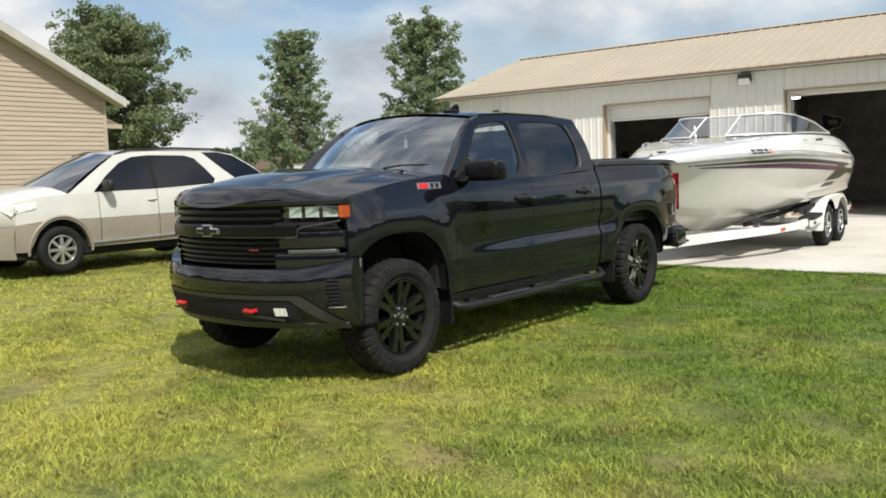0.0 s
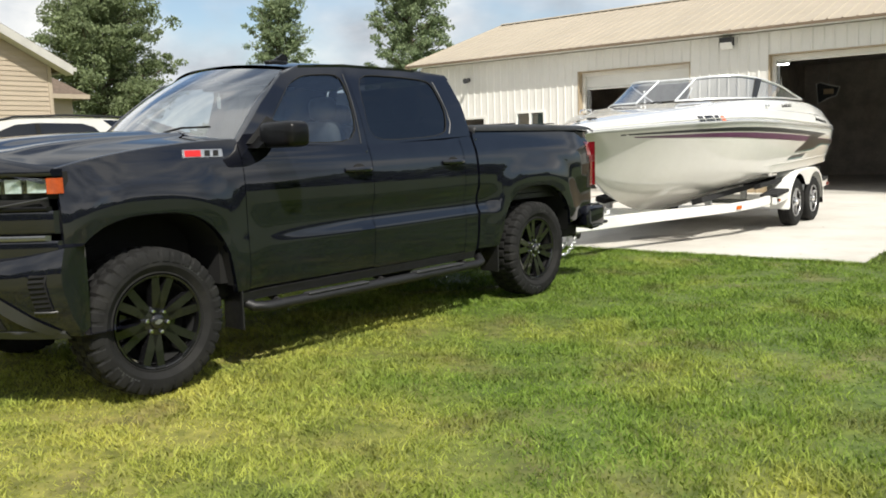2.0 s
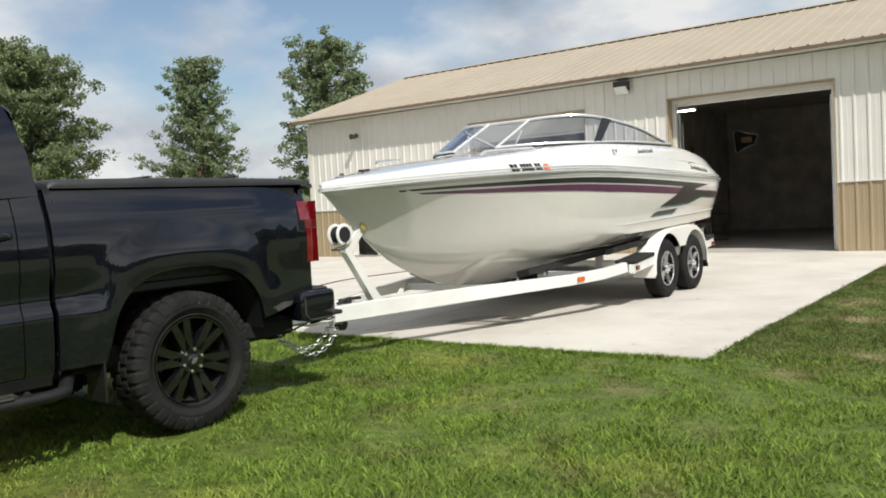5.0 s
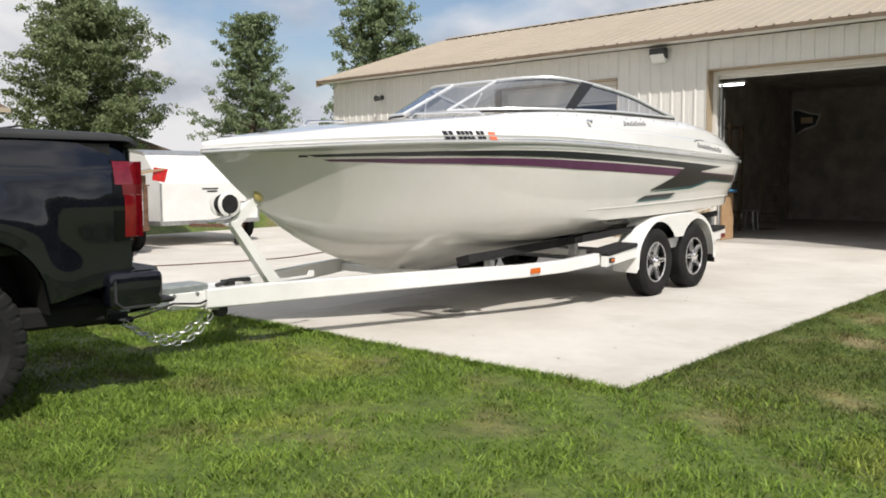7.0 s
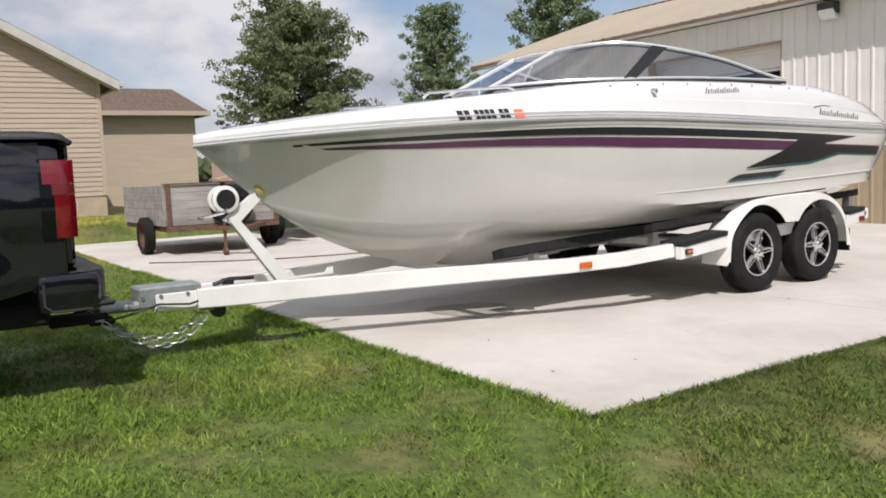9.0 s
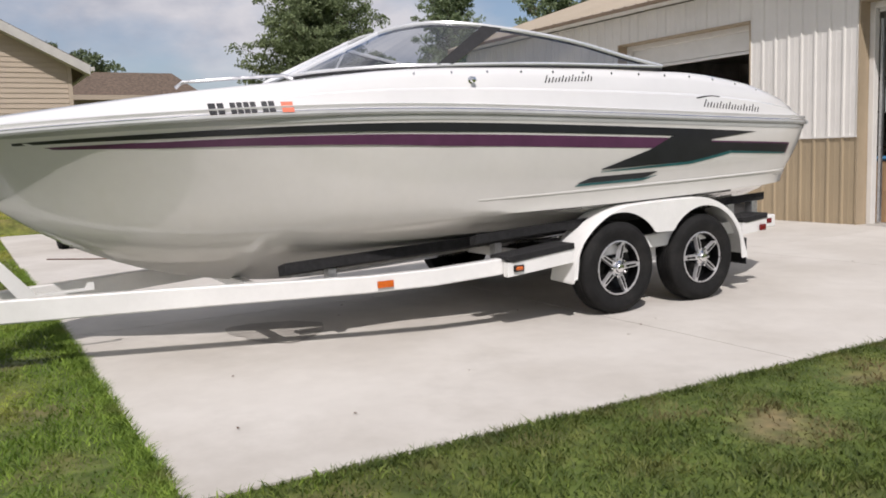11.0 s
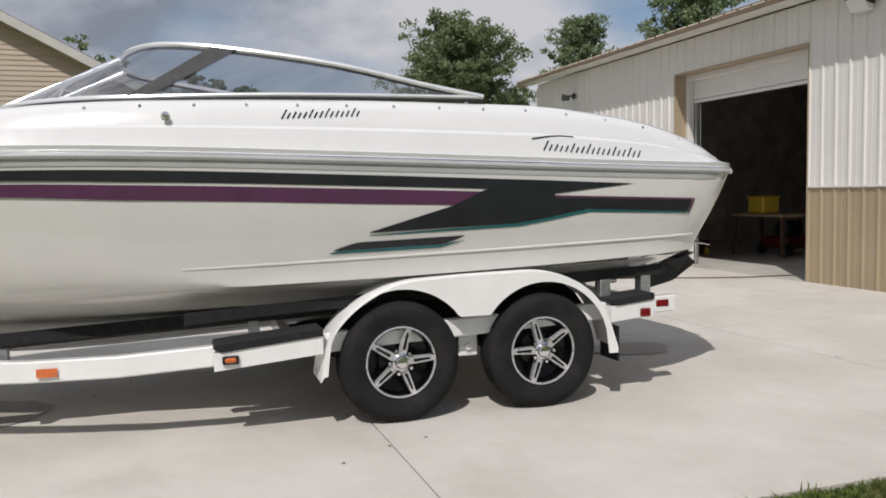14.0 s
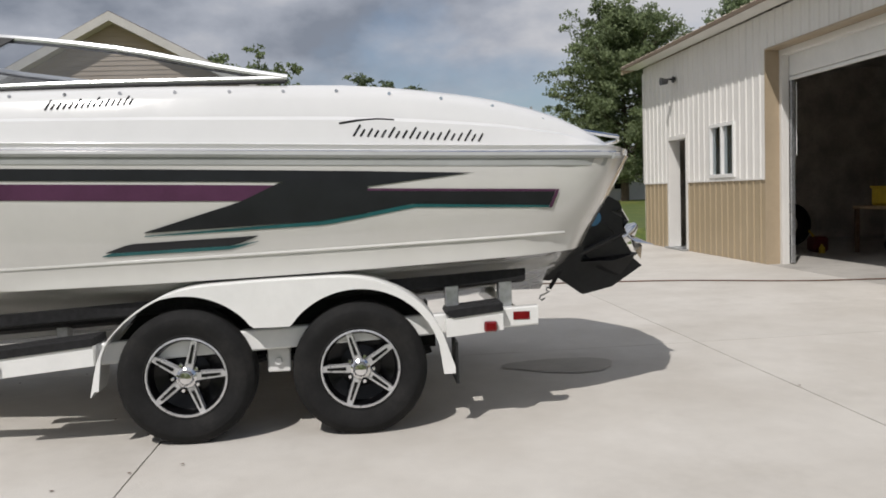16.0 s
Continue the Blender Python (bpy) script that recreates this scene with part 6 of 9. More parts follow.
f_out = [(5.86, 1.262), (6.12, 1.50), (6.36, 1.680), (6.54, 1.735), (DOOR_SEAM - 0.002, 1.760), (DOOR_SEAM - 0.002, 1.236)]
f_in = [(6.05, 1.272), (6.22, 1.455), (6.40, 1.625), (6.56, 1.688), (6.925, 1.712), (6.885, 1.252)]
r_out = [(DOOR_SEAM + 0.002, 1.236), (DOOR_SEAM + 0.002, 1.760), (7.60, 1.760), (8.085, 1.738), (8.128, 1.52), (CAB_END, 1.288)]
r_in = [(6.985, 1.254), (7.055, 1.716), (7.58, 1.712), (7.865, 1.694), (7.905, 1.47), (7.845, 1.292)]
for side in (1, -1):
    for nm, o, i in (("door_frame_front", f_out, f_in), ("door_frame_rear", r_out, r_in)):
        q = ring(dense(o), dense(i, 6, 0.45))
        part(nm, q if side == 1 else q.flipped(TC), M_PAINT, truck, "", 30)
    for nm, poly, m_ in (("front_side_window", f_in, M_TINT), ("rear_side_window", r_in, M_DARKGLASS)):
        q = Geo()
        pts = [side_pt(y, z) - Vector((0.010, 0, 0)) for y, z in dense(poly, 6, 0.45)]
        mid = sum(pts, Vector()) / len(pts)
        mid.x = side_pt(mid.y, mid.z).x - 0.010
        q.add(pts + [mid], [(j, (j + 1) % len(pts), len(pts)) for j in range(len(pts))])
        part(nm, q if side == 1 else q.flipped(TC), m_, truck, "tinted side glass", 60)
        q = Geo().tube([side_pt(y, z) + Vector((-0.004, 0, 0)) for y, z in dense(poly, 6, 0.45)], 0.005, 5, True)
        part("window_seal", q if side == 1 else q.flipped(TC), M_LINER, truck)
    q = Geo().tube([side_pt(6.935 - 0.035 * t, 1.71 - 0.46 * t) + Vector((0.002, 0, 0)) for t in np.linspace(0, 1, 8)], 0.0045, 5)
    part("pillar_strip", q if side == 1 else q.flipped(TC), M_CHAR, truck)
    q = Geo().tube([side_pt(7.885 + 0.035 * t, 1.69 - 0.22 * t) + Vector((0.002, 0, 0)) for t in np.linspace(0, 1, 6)] + [side_pt(7.922, 1.38), side_pt(7.88, 1.305)], 0.0045, 5)
    part("quarter_strip", q if side == 1 else q.flipped(TC), M_CHAR, truck)
    # roof edge and windshield pillar close the corner between side and roof
    g = Geo()
    a = [side_pt(*p) for p in ((5.86, 1.262), (6.12, 1.50), (6.36, 1.680), (6.54, 1.735), (6.96, 1.760), (7.60, 1.760), (8.085, 1.738), (8.115, 1.70))]
    b = [ws_pt(0, 0.975), ws_pt(0.48, 0.975), ws_pt(0.90, 0.975), roof_pt(6.46, 1), roof_pt(6.96, 1), roof_pt(7.60, 1), roof_pt(8.085, 1), roof_pt(8.125, 1)]
    g.grid([a, [p.lerp(q2, 0.5) + Vector((0.010, 0, 0.012)) for p, q2 in zip(a, b)], b])
    part("roof_rail", g if side == 1 else g.flipped(TC), M_PAINT, truck, "", 60)
part("rear_window", Geo().grid([[Vector((TC + v * lerp(0.68, 0.84, t), lerp(8.115, 8.14, t), lerp(1.76, 1.30, t))) for v in np.linspace(-0.95, 0.95, 9)] for t in (0.06, 0.5, 0.97)]), M_DARKGLASS, truck)
g = Geo()
for side in (1, -1):
    g.grid([[Vector((TC + side * v * lerp(0.69, 0.93, t), lerp(8.118, 8.142, t), lerp(1.785, 1.28, t))) for v in (0.86, 1.03)] for t in (0, 0.5, 1.0)])
g.grid([[Vector((TC + v, y, z)) for v in (-0.93, 0.93)] for y, z in ((8.141, 1.31), (8.143, 1.27), (8.143, 0.45))])
part("cab_back", g, M_PAINT, truck)

# cab interior
part("dashboard", Geo().prism([(5.84, 0.80), (6.16, 0.83), (6.20, 1.08), (6.10, 1.22), (5.84, 1.26)], "x", TC - 0.80, TC + 0.80), M_DARK, truck)
sw = [(TC + 0.38 + 0.185 * math.cos(a), 6.34 + 0.08 * math.sin(a), 1.21 + 0.165 * math.sin(a)) for a in np.linspace(0, 2 * math.pi, 25)[:-1]]
part("steering_wheel", Geo().tube(sw, 0.016, 6, True).tube([(TC + 0.38, 6.15, 1.12), (TC + 0.38, 6.34, 1.21)], 0.05, 8).tube([(TC + 0.21, 6.34, 1.21), (TC + 0.55, 6.34, 1.21)], 0.02, 6), M_DARK, truck)
for x, y in ((TC + 0.38, 6.83), (TC - 0.38, 6.83), (TC + 0.40, 7.70), (TC - 0.40, 7.70)):
    g = pillow(Geo(), (x, y - 0.06, 0.80), (0.26, 0.25, 0.11), 0.5)
    pillow(g, (x, y + 0.19, 1.14), (0.25, 0.085, 0.29), 0.5)
    pillow(g, (x, y + 0.23, 1.52), (0.13, 0.055, 0.09), 0.6)
    g.tube([(x - 0.06, y + 0.22, 1.38), (x - 0.06, y + 0.23, 1.48)], 0.008, 6).tube([(x + 0.06, y + 0.22, 1.38), (x + 0.06, y + 0.23, 1.48)], 0.008, 6)
    part("seat", g, M_SEAT, truck, "grey cloth seat", 50)
part("mirror_inside", pillow(Geo().tube([(TC, 6.40, 1.80), (TC, 6.37, 1.70)], 0.01, 6), (TC, 6.36, 1.69), (0.12, 0.018, 0.036), 0.6), M_DARK, truck)
part("hanging_tag", Geo().box(TC + 0.05, TC + 0.09, 6.355, 6.36, 1.53, 1.61, 0.002).tube([(TC + 0.07, 6.357, 1.66), (TC + 0.07, 6.357, 1.61)], 0.002, 4), M_WHITE, truck)
# front end: grille, lamps, bumper


def zr(z):
    return interp(z, [(0.62, 0.665), (0.66, 0.708), (0.76, 0.815), (0.89, 0.948), (1.065, 1.160)])


def band(v0, v1, z0, z1, off, n=14, back=0.03):
    """A strip across the nose that follows its curve, its front rounded; off: metres proud of it."""
    g = Geo()
    z0, z1 = zr(z0), zr(z1)
    f = [(TC + lerp(v0, v1, k / n), nose_y(lerp(v0, v1, k / n)) - off) for k in range(n + 1)]
    h = min(0.012, back * 0.4, (z1 - z0) * 0.3)
    prof = [(0.5 * h, z0), (0.15 * h, z0 + 0.35 * h), (0, z0 + h), (0, z1 - h), (0.15 * h, z1 - 0.35 * h), (0.5 * h, z1), (back, z1), (back, z0)]
    rows = [[(x, y + dy, z) for x, y in f] for dy, z in prof]
    g.grid(rows + rows[:1])
    for e in (0, -1):
        g.add([r[e] for r in rows], [tuple(range(len(rows)))])
    return g


part("grille_back", band(-0.70, 0.70, 0.66, 1.06, -0.045), M_LINER, truck)
for z0, z1, off, w, m_ in ((1.030, 1.062, 0.0, 0.65, M_PAINT), (0.985, 1.008, -0.014, 0.61, M_GLOSSBLK), (0.945, 0.966, -0.016, 0.61, M_GLOSSBLK), (0.850, 0.925, 0.012, 0.72, M_GLOSSBLK), (0.800, 0.820, -0.014, 0.65, M_GLOSSBLK), (0.764, 0.780, -0.016, 0.64, M_GLOSSBLK), (0.728, 0.744, -0.018, 0.62, M_GLOSSBLK), (0.694, 0.710, -0.020, 0.62, M_GLOSSBLK), (0.664, 0.678, -0.022, 0.61, M_GLOSSBLK)):
    part("grille_bar", band(-w, w, z0, z1, off, 24), m_, truck)
part("grille_lip", band(-0.70, 0.70, 0.846, 0.851, 0.016, 24, 0.02), M_CHAR, truck)
emb = part("emblem_surround", band(-0.125, 0.125, 0.872, 0.908, 0.030, 6, 0.02).add(*(lambda q: (q.v, q.f))(band(-0.050, 0.050, 0.852, 0.928, 0.031, 4, 0.02))), M_STEEL, truck, "grey metal emblem outline")
part("emblem_fill", band(-0.115, 0.115, 0.879, 0.901, 0.034, 6, 0.01).add(*(lambda q: (q.v, q.f))(band(-0.040, 0.040, 0.860, 0.920, 0.035, 4, 0.01))), M_LINER, emb)
part("grille_badge", band(0.38, 0.45, 0.756, 0.768, 0.002, 3, 0.01), M_REDDIM, truck, "small red grille badge")
for side in (1, -1):
    s = side

    def mk(v0, v1, *a, **k):
        return band(v0, v1, *a, **k) if s == 1 else band(-v1, -v0, *a, **k)

    part("lamp_housing", mk(0.63, 0.965, 0.935, 1.050, -0.055, back=0.03), M_LINER, truck)
    hl = part("headlight", mk(0.65, 0.946, 0.962, 1.024, 0.012, back=0.012), M_GLASS, truck, "clear headlight with bright reflectors")
    for k in range(3):
        va, vb = 0.660 + 0.096 * k, 0.746 + 0.096 * k
        za, zb = zr(0.963), zr(1.021)
        pa, pb = nose_y(va) + 0.012, nose_y(vb) + 0.004
        cell = Geo().add([(TC + side * va, pa + 0.012, za), (TC + side * vb, pb + 0.002, za), (TC + side * vb, pb + 0.002, zb), (TC + side * va, pa + 0.012, zb), (TC + side * lerp(va, vb, 0.3), pa + 0.024, lerp(za, zb, 0.5)), (TC + side * lerp(va, vb, 0.8), pb + 0.016, lerp(za, zb, 0.55))], [(0, 1, 5, 4), (1, 2, 5), (2, 3, 4, 5), (3, 0, 4)])
        part("reflector", cell, M_LENS, hl, "bright faceted lamp cell", 0)
        part("bulb_lens", pillow(Geo(), (TC + side * lerp(va, vb, 0.55), lerp(pa, pb, 0.55) + 0.012, lerp(za, zb, 0.45)), (0.026, 0.014, 0.018), 0.8), M_GLASS, hl)
    turn = Geo().grid([[(TC + side * v, nose_y(v) - 0.008 + d, z) for v, d in ((0.950, 0.0), (0.962, 0.004), (0.972, 0.014), (0.978, 0.030), (0.980, 0.045))] for z in np.linspace(zr(0.958), zr(1.024), 4)])
    part("turn_lamp", turn, M_TURN, truck, "amber turn lamp")
    part("lamp_brow", mk(0.62, 0.972, 1.032, 1.062, 0.012, back=0.06), M_PAINT, truck)
    part("drl_recess", mk(0.56, 0.90, 0.80, 0.935, -0.02, back=0.05), M_LINER, truck)
    part("drl_bar", mk(0.60, 0.94, 0.885, 0.905, 0.004, back=0.03), M_GLOSSBLK, truck)
    part("drl_hook", Geo().tube([(TC + side * v, nose_y(v) - 0.012, zr(z)) for v, z in ((0.955, 0.940), (0.76, 0.908), (0.73, 0.896), (0.725, 0.850), (0.66, 0.840))], 0.006, 6), M_CHAR, truck, "thin bright trim hook")
    part("drl_lamp", mk(0.66, 0.925, 0.735, 0.762, 0.002, back=0.03), M_GUN, truck, "smoked grey running lamp")
    part("cheek", mk(0.60, 0.955, 0.770, 0.885, -0.008, back=0.08), M_PAINT, truck)
    part("cheek_lower", mk(0.57, 0.965, 0.62, 0.735, -0.006, back=0.10), M_PAINT, truck)


def bump_y(v, z):
    d = curve(z, [(0.27, 0.12), (0.36, 0.055), (0.46, 0.025), (0.56, 0.0), (0.62, 0.004), (0.66, 0.03)])
    return 4.268 + 0.39 * (abs(v) / 1.02) ** 2.4 + d


def bumper_patch(v0, v1, zs, off=0.0, n=30):
    return Geo().grid([[(TC + v, bump_y(v, z) - off, z) for v in np.linspace(v0, v1, n + 1)] for z in zs])


def bump_top(v):
    """The bumper's shelf turns up towards its ends."""
    return 0.690 + 0.050 * max(0.0, (abs(v) - 0.72) / 0.28) ** 1.6


zs_b = [0.29, 0.33, 0.40, 0.46, 0.52, 0.58, 0.62, 0.645, 0.655]
vs_b = list(np.linspace(-1.05, 1.05, 49))
g = Geo().grid([[(TC + v, bump_y(v, z), z if z < 0.6 else lerp(0.60, bump_top(v), (z - 0.60) / 0.055)) for v in vs_b] for z in zs_b])
g.grid([[(TC + v, bump_y(v, 0.655) + d, bump_top(v) + 0.002) for v in vs_b] for d in (0, 0.16)])
g.grid([[(TC + v, bump_y(v, 0.29) + d, 0.29) for v in vs_b] for d in (0, 0.3)])
part("front_bumper", g, M_PAINT, truck, "gloss black steel bumper", 45)
part("bumper_lower_trim", bumper_patch(-0.99, 0.99, [0.275, 0.300, 0.318], 0.008, 40).grid([[(TC + v, bump_y(v, 0.318) - 0.008 + d, 0.318 + d * 0.3) for v in np.linspace(-0.99, 0.99, 31)] for d in (0, 0.02)]), M_CHAR, truck, "charcoal lower valance", 45)
part("bumper_band", bumper_patch(-0.76, 0.76, [0.482, 0.486, 0.498, 0.510, 0.514], 0.010, 30), M_CHAR, truck, "charcoal bumper band", 45)
part("bumper_opening", bumper_patch(-0.74, 0.74, [0.33, 0.40, 0.45, 0.478], 0.004, 30), M_LINER, truck, "black lower grille", 45)
for k in range(2):
    for side in (1, -1):
        v = (0.30, 0.62)[k] * side
        part("park_sensor", Geo().cyl((TC + v, bump_y(v, 0.57), 0.57), 0.011, -0.003, 0.01, "y", 12, 0.001), M_LINER, truck)
for side in (1, -1):
    def bp(v0, v1, zs, off, n=6):
        return bumper_patch(side * v0 if side == 1 else -v1, v1 if side == 1 else -v0, zs, off, n)
    part("band_end", Geo().grid([[(TC + side * v, bump_y(v, z) - 0.012, z) for v, z in ((0.775 + 0.21 * t, 0.514 - 0.195 * t), (0.70 + 0.21 * t, 0.482 - 0.185 * t))] for t in np.linspace(0, 1, 8)]), M_CHAR, truck)
    fog = part("fog_lamp", bp(0.588, 0.672, [0.372, 0.40, 0.428], 0.016), M_LENS, truck, "clear fog lamp")
    part("fog_surround", bp(0.560, 0.705, [0.350, 0.40, 0.450], 0.010), M_LINER, truck)
    hk = [(TC + side * 0.365, bump_y(0.40, 0.4) + 0.02, 0.408), (TC + side * 0.365, bump_y(0.40, 0.4) - 0.03, 0.403), (TC + side * 0.445, bump_y(0.40, 0.4) - 0.03, 0.403), (TC + side * 0.445, bump_y(0.40, 0.4) + 0.02, 0.408)]
    part("tow_hook", Geo().tube(hk, 0.015, 8), M_REDPAINT, truck, "red tow hook")
    part("hook_plate", Geo().slab([(TC + side * 0.31, bump_y(0.36, 0.36) - 0.014, 0.40), (TC + side * 0.35, bump_y(0.36, 0.36) - 0.02, 0.362), (TC + side * 0.66, bump_y(0.64, 0.36) - 0.02, 0.338), (TC + side * 0.66, bump_y(0.64, 0.36) - 0.02, 0.352), (TC + side * 0.37, bump_y(0.36, 0.36) - 0.02, 0.378)], (0, -1, 0), 0.008), M_CHAR, truck, "grey skid trim")
    part("corner_vent", Geo().grid([[(TC + side * v, bump_y(v, z) - 0.010, z) for v in (0.925, 0.96, 0.995)] for z in (0.44, 0.50, 0.58, 0.645)]), M_LINER, truck, "slatted corner vent", 0)
    for k in range(7):
        z = 0.455 + 0.026 * k
        part("vent_slat", Geo().tube([(TC + side * 0.930, bump_y(0.930, z) - 0.014, z), (TC + side * 0.992, bump_y(0.992, z) - 0.014, z + 0.004)], 0.005, 5), M_GLOSSBLK, truck)
    part("corner_step", Geo().tube([(TC + side * 0.92, bump_y(0.92, 0.43) - 0.012, 0.428), (TC + side * 0.99, bump_y(0.99, 0.43) - 0.014, 0.428), (TC + side * 1.025, 4.76, 0.432)], 0.006, 6), M_CHAR, truck)
    # corner of the bumper back to the arch
    g = Geo().grid([[(TC + side * (1.05 if y < 4.76 else lerp(1.05, 1.0, (y - 4.76) / 0.1)), y, z if z < 0.6 else lerp(0.60, bump_top(1.05), (z - 0.60) / 0.055)) for y in (bump_y(1.05, z), 4.76, 4.84)] for z in zs_b])
    part("bumper_end", g, M_PAINT, truck)

# badges, handles, mirrors, steps, lamps
for side in (1, -1):
    def X(y, z, o=0.0):
        return TC + side * (t_section(y, z) + o)

    def bar(ya, yb, za, zb, o, slant=0.0):
        """A thin slanted strip that lies on the fender."""
        return Geo().add([(X(y, z, o), y, z) for y, z in ((ya, za), (yb, za), (yb + slant, zb), (ya + slant, zb))] + [(X(y, z, o - 0.004), y, z) for y, z in ((ya, za), (yb, za), (yb + slant, zb), (ya + slant, zb))], [(0, 1, 2, 3), (4, 7, 6, 5), (0, 4, 5, 1), (1, 5, 6, 2), (2, 6, 7, 3), (3, 7, 4, 0)])
    bad = part("fender_badge", bar(5.47, 5.735, 1.190, 1.236, 0.006, 0.006), M_STEEL, truck, "grey and red fender badge", 0)
    part("badge_block", bar(5.480, 5.585, 1.195, 1.232, 0.009, 0.006), M_REDPAINT, bad, "red badge field", 0)
    for ya in (5.610, 5.668):
        part("badge_bar", bar(ya, ya + 0.036, 1.196, 1.231, 0.009, 0.010), M_LINER, bad, "", 0)
    for y, z, dr in ((6.815, 1.070, doors), (7.835, 1.090, rdoors)):
        g = Geo()
        path = [(X(y + d, z, o), y + d, z) for d, o in ((-0.115, 0.004), (-0.095, 0.026), (-0.05, 0.038), (0.03, 0.040), (0.085, 0.036), (0.105, 0.024), (0.115, 0.004))]
        g.tube(path, [0.012, 0.015, 0.017, 0.018, 0.018, 0.016, 0.012], 10, flat=1.15)
        part("door_handle", g, M_PAINT, dr[0] if side == 1 else dr[1], "black door handle", 50)
        cup = Geo().grid([[(X(y + 0.012 + 0.062 * r * math.cos(a), z + 0.040 * r * math.sin(a), o), y + 0.012 + 0.062 * r * math.cos(a), z + 0.040 * r * math.sin(a)) for a in np.linspace(0, 2 * math.pi, 19)] for r, o in ((1.0, 0.0015), (0.7, 0.0025), (0.05, 0.0025))])
        part("handle_cup", cup, M_LINER, dr[0] if side == 1 else dr[1])
    # door mirror: rounded shell, glass facing back, foot on the door's corner
    mx = TC + side * 1.165
    mr = part("door_mirror", pillow(Geo(), (mx, 6.06, 1.312), (0.165, 0.085, 0.080), 0.40, 28, 18), M_GLOSSBLK, truck, "black folding door mirror", 60)
    part("mirror_glass", Geo().box(mx - 0.105, mx + 0.105, 6.142, 6.147, 1.252, 1.372, 0.002), M_CHROME, mr)
    part("mirror_arm", Geo().prism([(5.93, 1.235), (6.12, 1.235), (6.12, 1.285), (6.03, 1.31)], "x", TC + side * 0.93, TC + side * 1.07), M_GLOSSBLK, mr)
    part("mirror_foot", Geo().slab([side_pt(5.93, 1.262), side_pt(6.12, 1.262), side_pt(6.19, 1.39), side_pt(6.13, 1.42)], (1, 0, 0), 0.012) if side == 1 else Geo().slab([side_pt(5.93, 1.262), side_pt(6.12, 1.262), side_pt(6.19, 1.39), side_pt(6.13, 1.42)], (1, 0, 0), 0.012).flipped(TC), M_LINER, mr)
    # tubular step with pads
    x = TC + side * 1.005
    g = Geo()
    g.tube([(x - side * 0.12, 5.83, 0.31), (x - side * 0.02, 5.90, 0.255), (x, 5.98, 0.245), (x, 8.10, 0.245), (x - side * 0.02, 8.18, 0.255), (x - side * 0.12, 8.25, 0.31)], 0.038, 14, flat=0.85)
    st = part("side_step", g, M_BLKPL, truck, "black tubular side step")
    for y0, y1 in ((6.30, 6.85), (7.35, 7.90)):
        part("step_pad", Geo().box(x - 0.035, x + 0.035, y0, y1, 0.268, 0.284, 0.006), M_CHAR, st, "ribbed metal step pad")
    for y in (6.1, 7.05, 8.0):
        part("step_bracket", Geo().tube([(x, y, 0.245), (TC + side * 0.75, y, 0.33)], 0.02, 6), M_LINER, st)
    # tail lamp, stacked

    def lens_x(y, z):
        return TC + side * (t_section(min(y, 9.99), z) + 0.004 - 0.9 * max(0.0, y - 10.02))

    def lens_block(y0, za, zb):
        q = Geo().grid([[(lens_x(y, z), y, z) for y in (y0, (y0 + 10.0) / 2, 10.0, 10.03, 10.06)] for z in np.linspace(za, zb, 5)])
        return q.grid([[(TC + side * v, 10.061, z) for v in (0.965, 0.92, 0.86)] for z in np.linspace(za, zb, 4)])

    tl = part("tail_lamp", lens_block(9.900, 1.085, 1.215), M_RED, truck, "red tail lamp")
    part("lower_lens", lens_block(9.955, 0.79, 1.025), M_RED, tl)
    part("lamp_mid", lens_block(9.945, 1.026, 1.084), M_REDDIM, tl, "dark red middle lens")
    part("lamp_bezel", Geo().grid([[(TC + side * (t_section(y, z) + 0.002), y, z) for y in (9.885, 9.93, 9.99)] for z in (0.77, 0.9, 1.05, 1.13, 1.222)]), M_GLOSSBLK, tl)
    part("reverse_lamp", Geo().box(TC + side * 0.87, TC + side * 0.955, 10.064, 10.072, 0.935, 0.985, 0.003), M_LENS, tl)
    # mud flap
    for y, z0 in ((5.80, 0.12), (8.40, 0.14)):
        part("mud_flap", Geo().box(TC + side * 0.80, TC + side * 1.0, y, y + 0.012, z0, 0.44, 0.004), M_BLKPL, truck)
    part("bed_stud", Geo().cyl((X(8.20, 1.26), 8.195, 1.26), 0.008, 0, 0.004 * side, "x", 8), M_CHROME, truck)
    part("door_stud", Geo().cyl((X(6.92, 1.19), 6.93, 1.19), 0.006, 0, 0.004 * side, "x", 8), M_CHROME, truck)

part("tailgate", Geo().box(TC - 0.86, TC + 0.86, 9.99, 10.055, 0.62, 1.305, 0.02), M_PAINT, truck)
part("tailgate_spoiler", Geo().box(TC - 0.88, TC + 0.88, 10.0, 10.08, 1.295, 1.328, 0.012), M_BLKPL, truck)
g = Geo()
rows = []
for y, z in ((8.185, 1.332), (8.19, 1.366), (8.205, 1.380), (8.24, 1.388), (8.9, 1.394), (9.88, 1.382), (9.98, 1.374), (10.03, 1.360), (10.05, 1.338)):
    rows.append([(TC + v, y, z - 0.010 * abs(v / 0.94) ** 6 - d) for v, d in ((-0.950, 0.034), (-0.946, 0.018), (-0.935, 0.006), (-0.90, 0), (-0.4, 0), (0, 0), (0.4, 0), (0.90, 0), (0.935, 0.006), (0.946, 0.018), (0.950, 0.034))])
g.grid(rows)
for s in (0, -1):
    g.grid([[r[s] for r in rows], [(r[s][0], r[s][1], 1.329) for r in rows]])
cov = part("bed_cover", g, M_VINYL, truck, "black soft bed cover", 40)
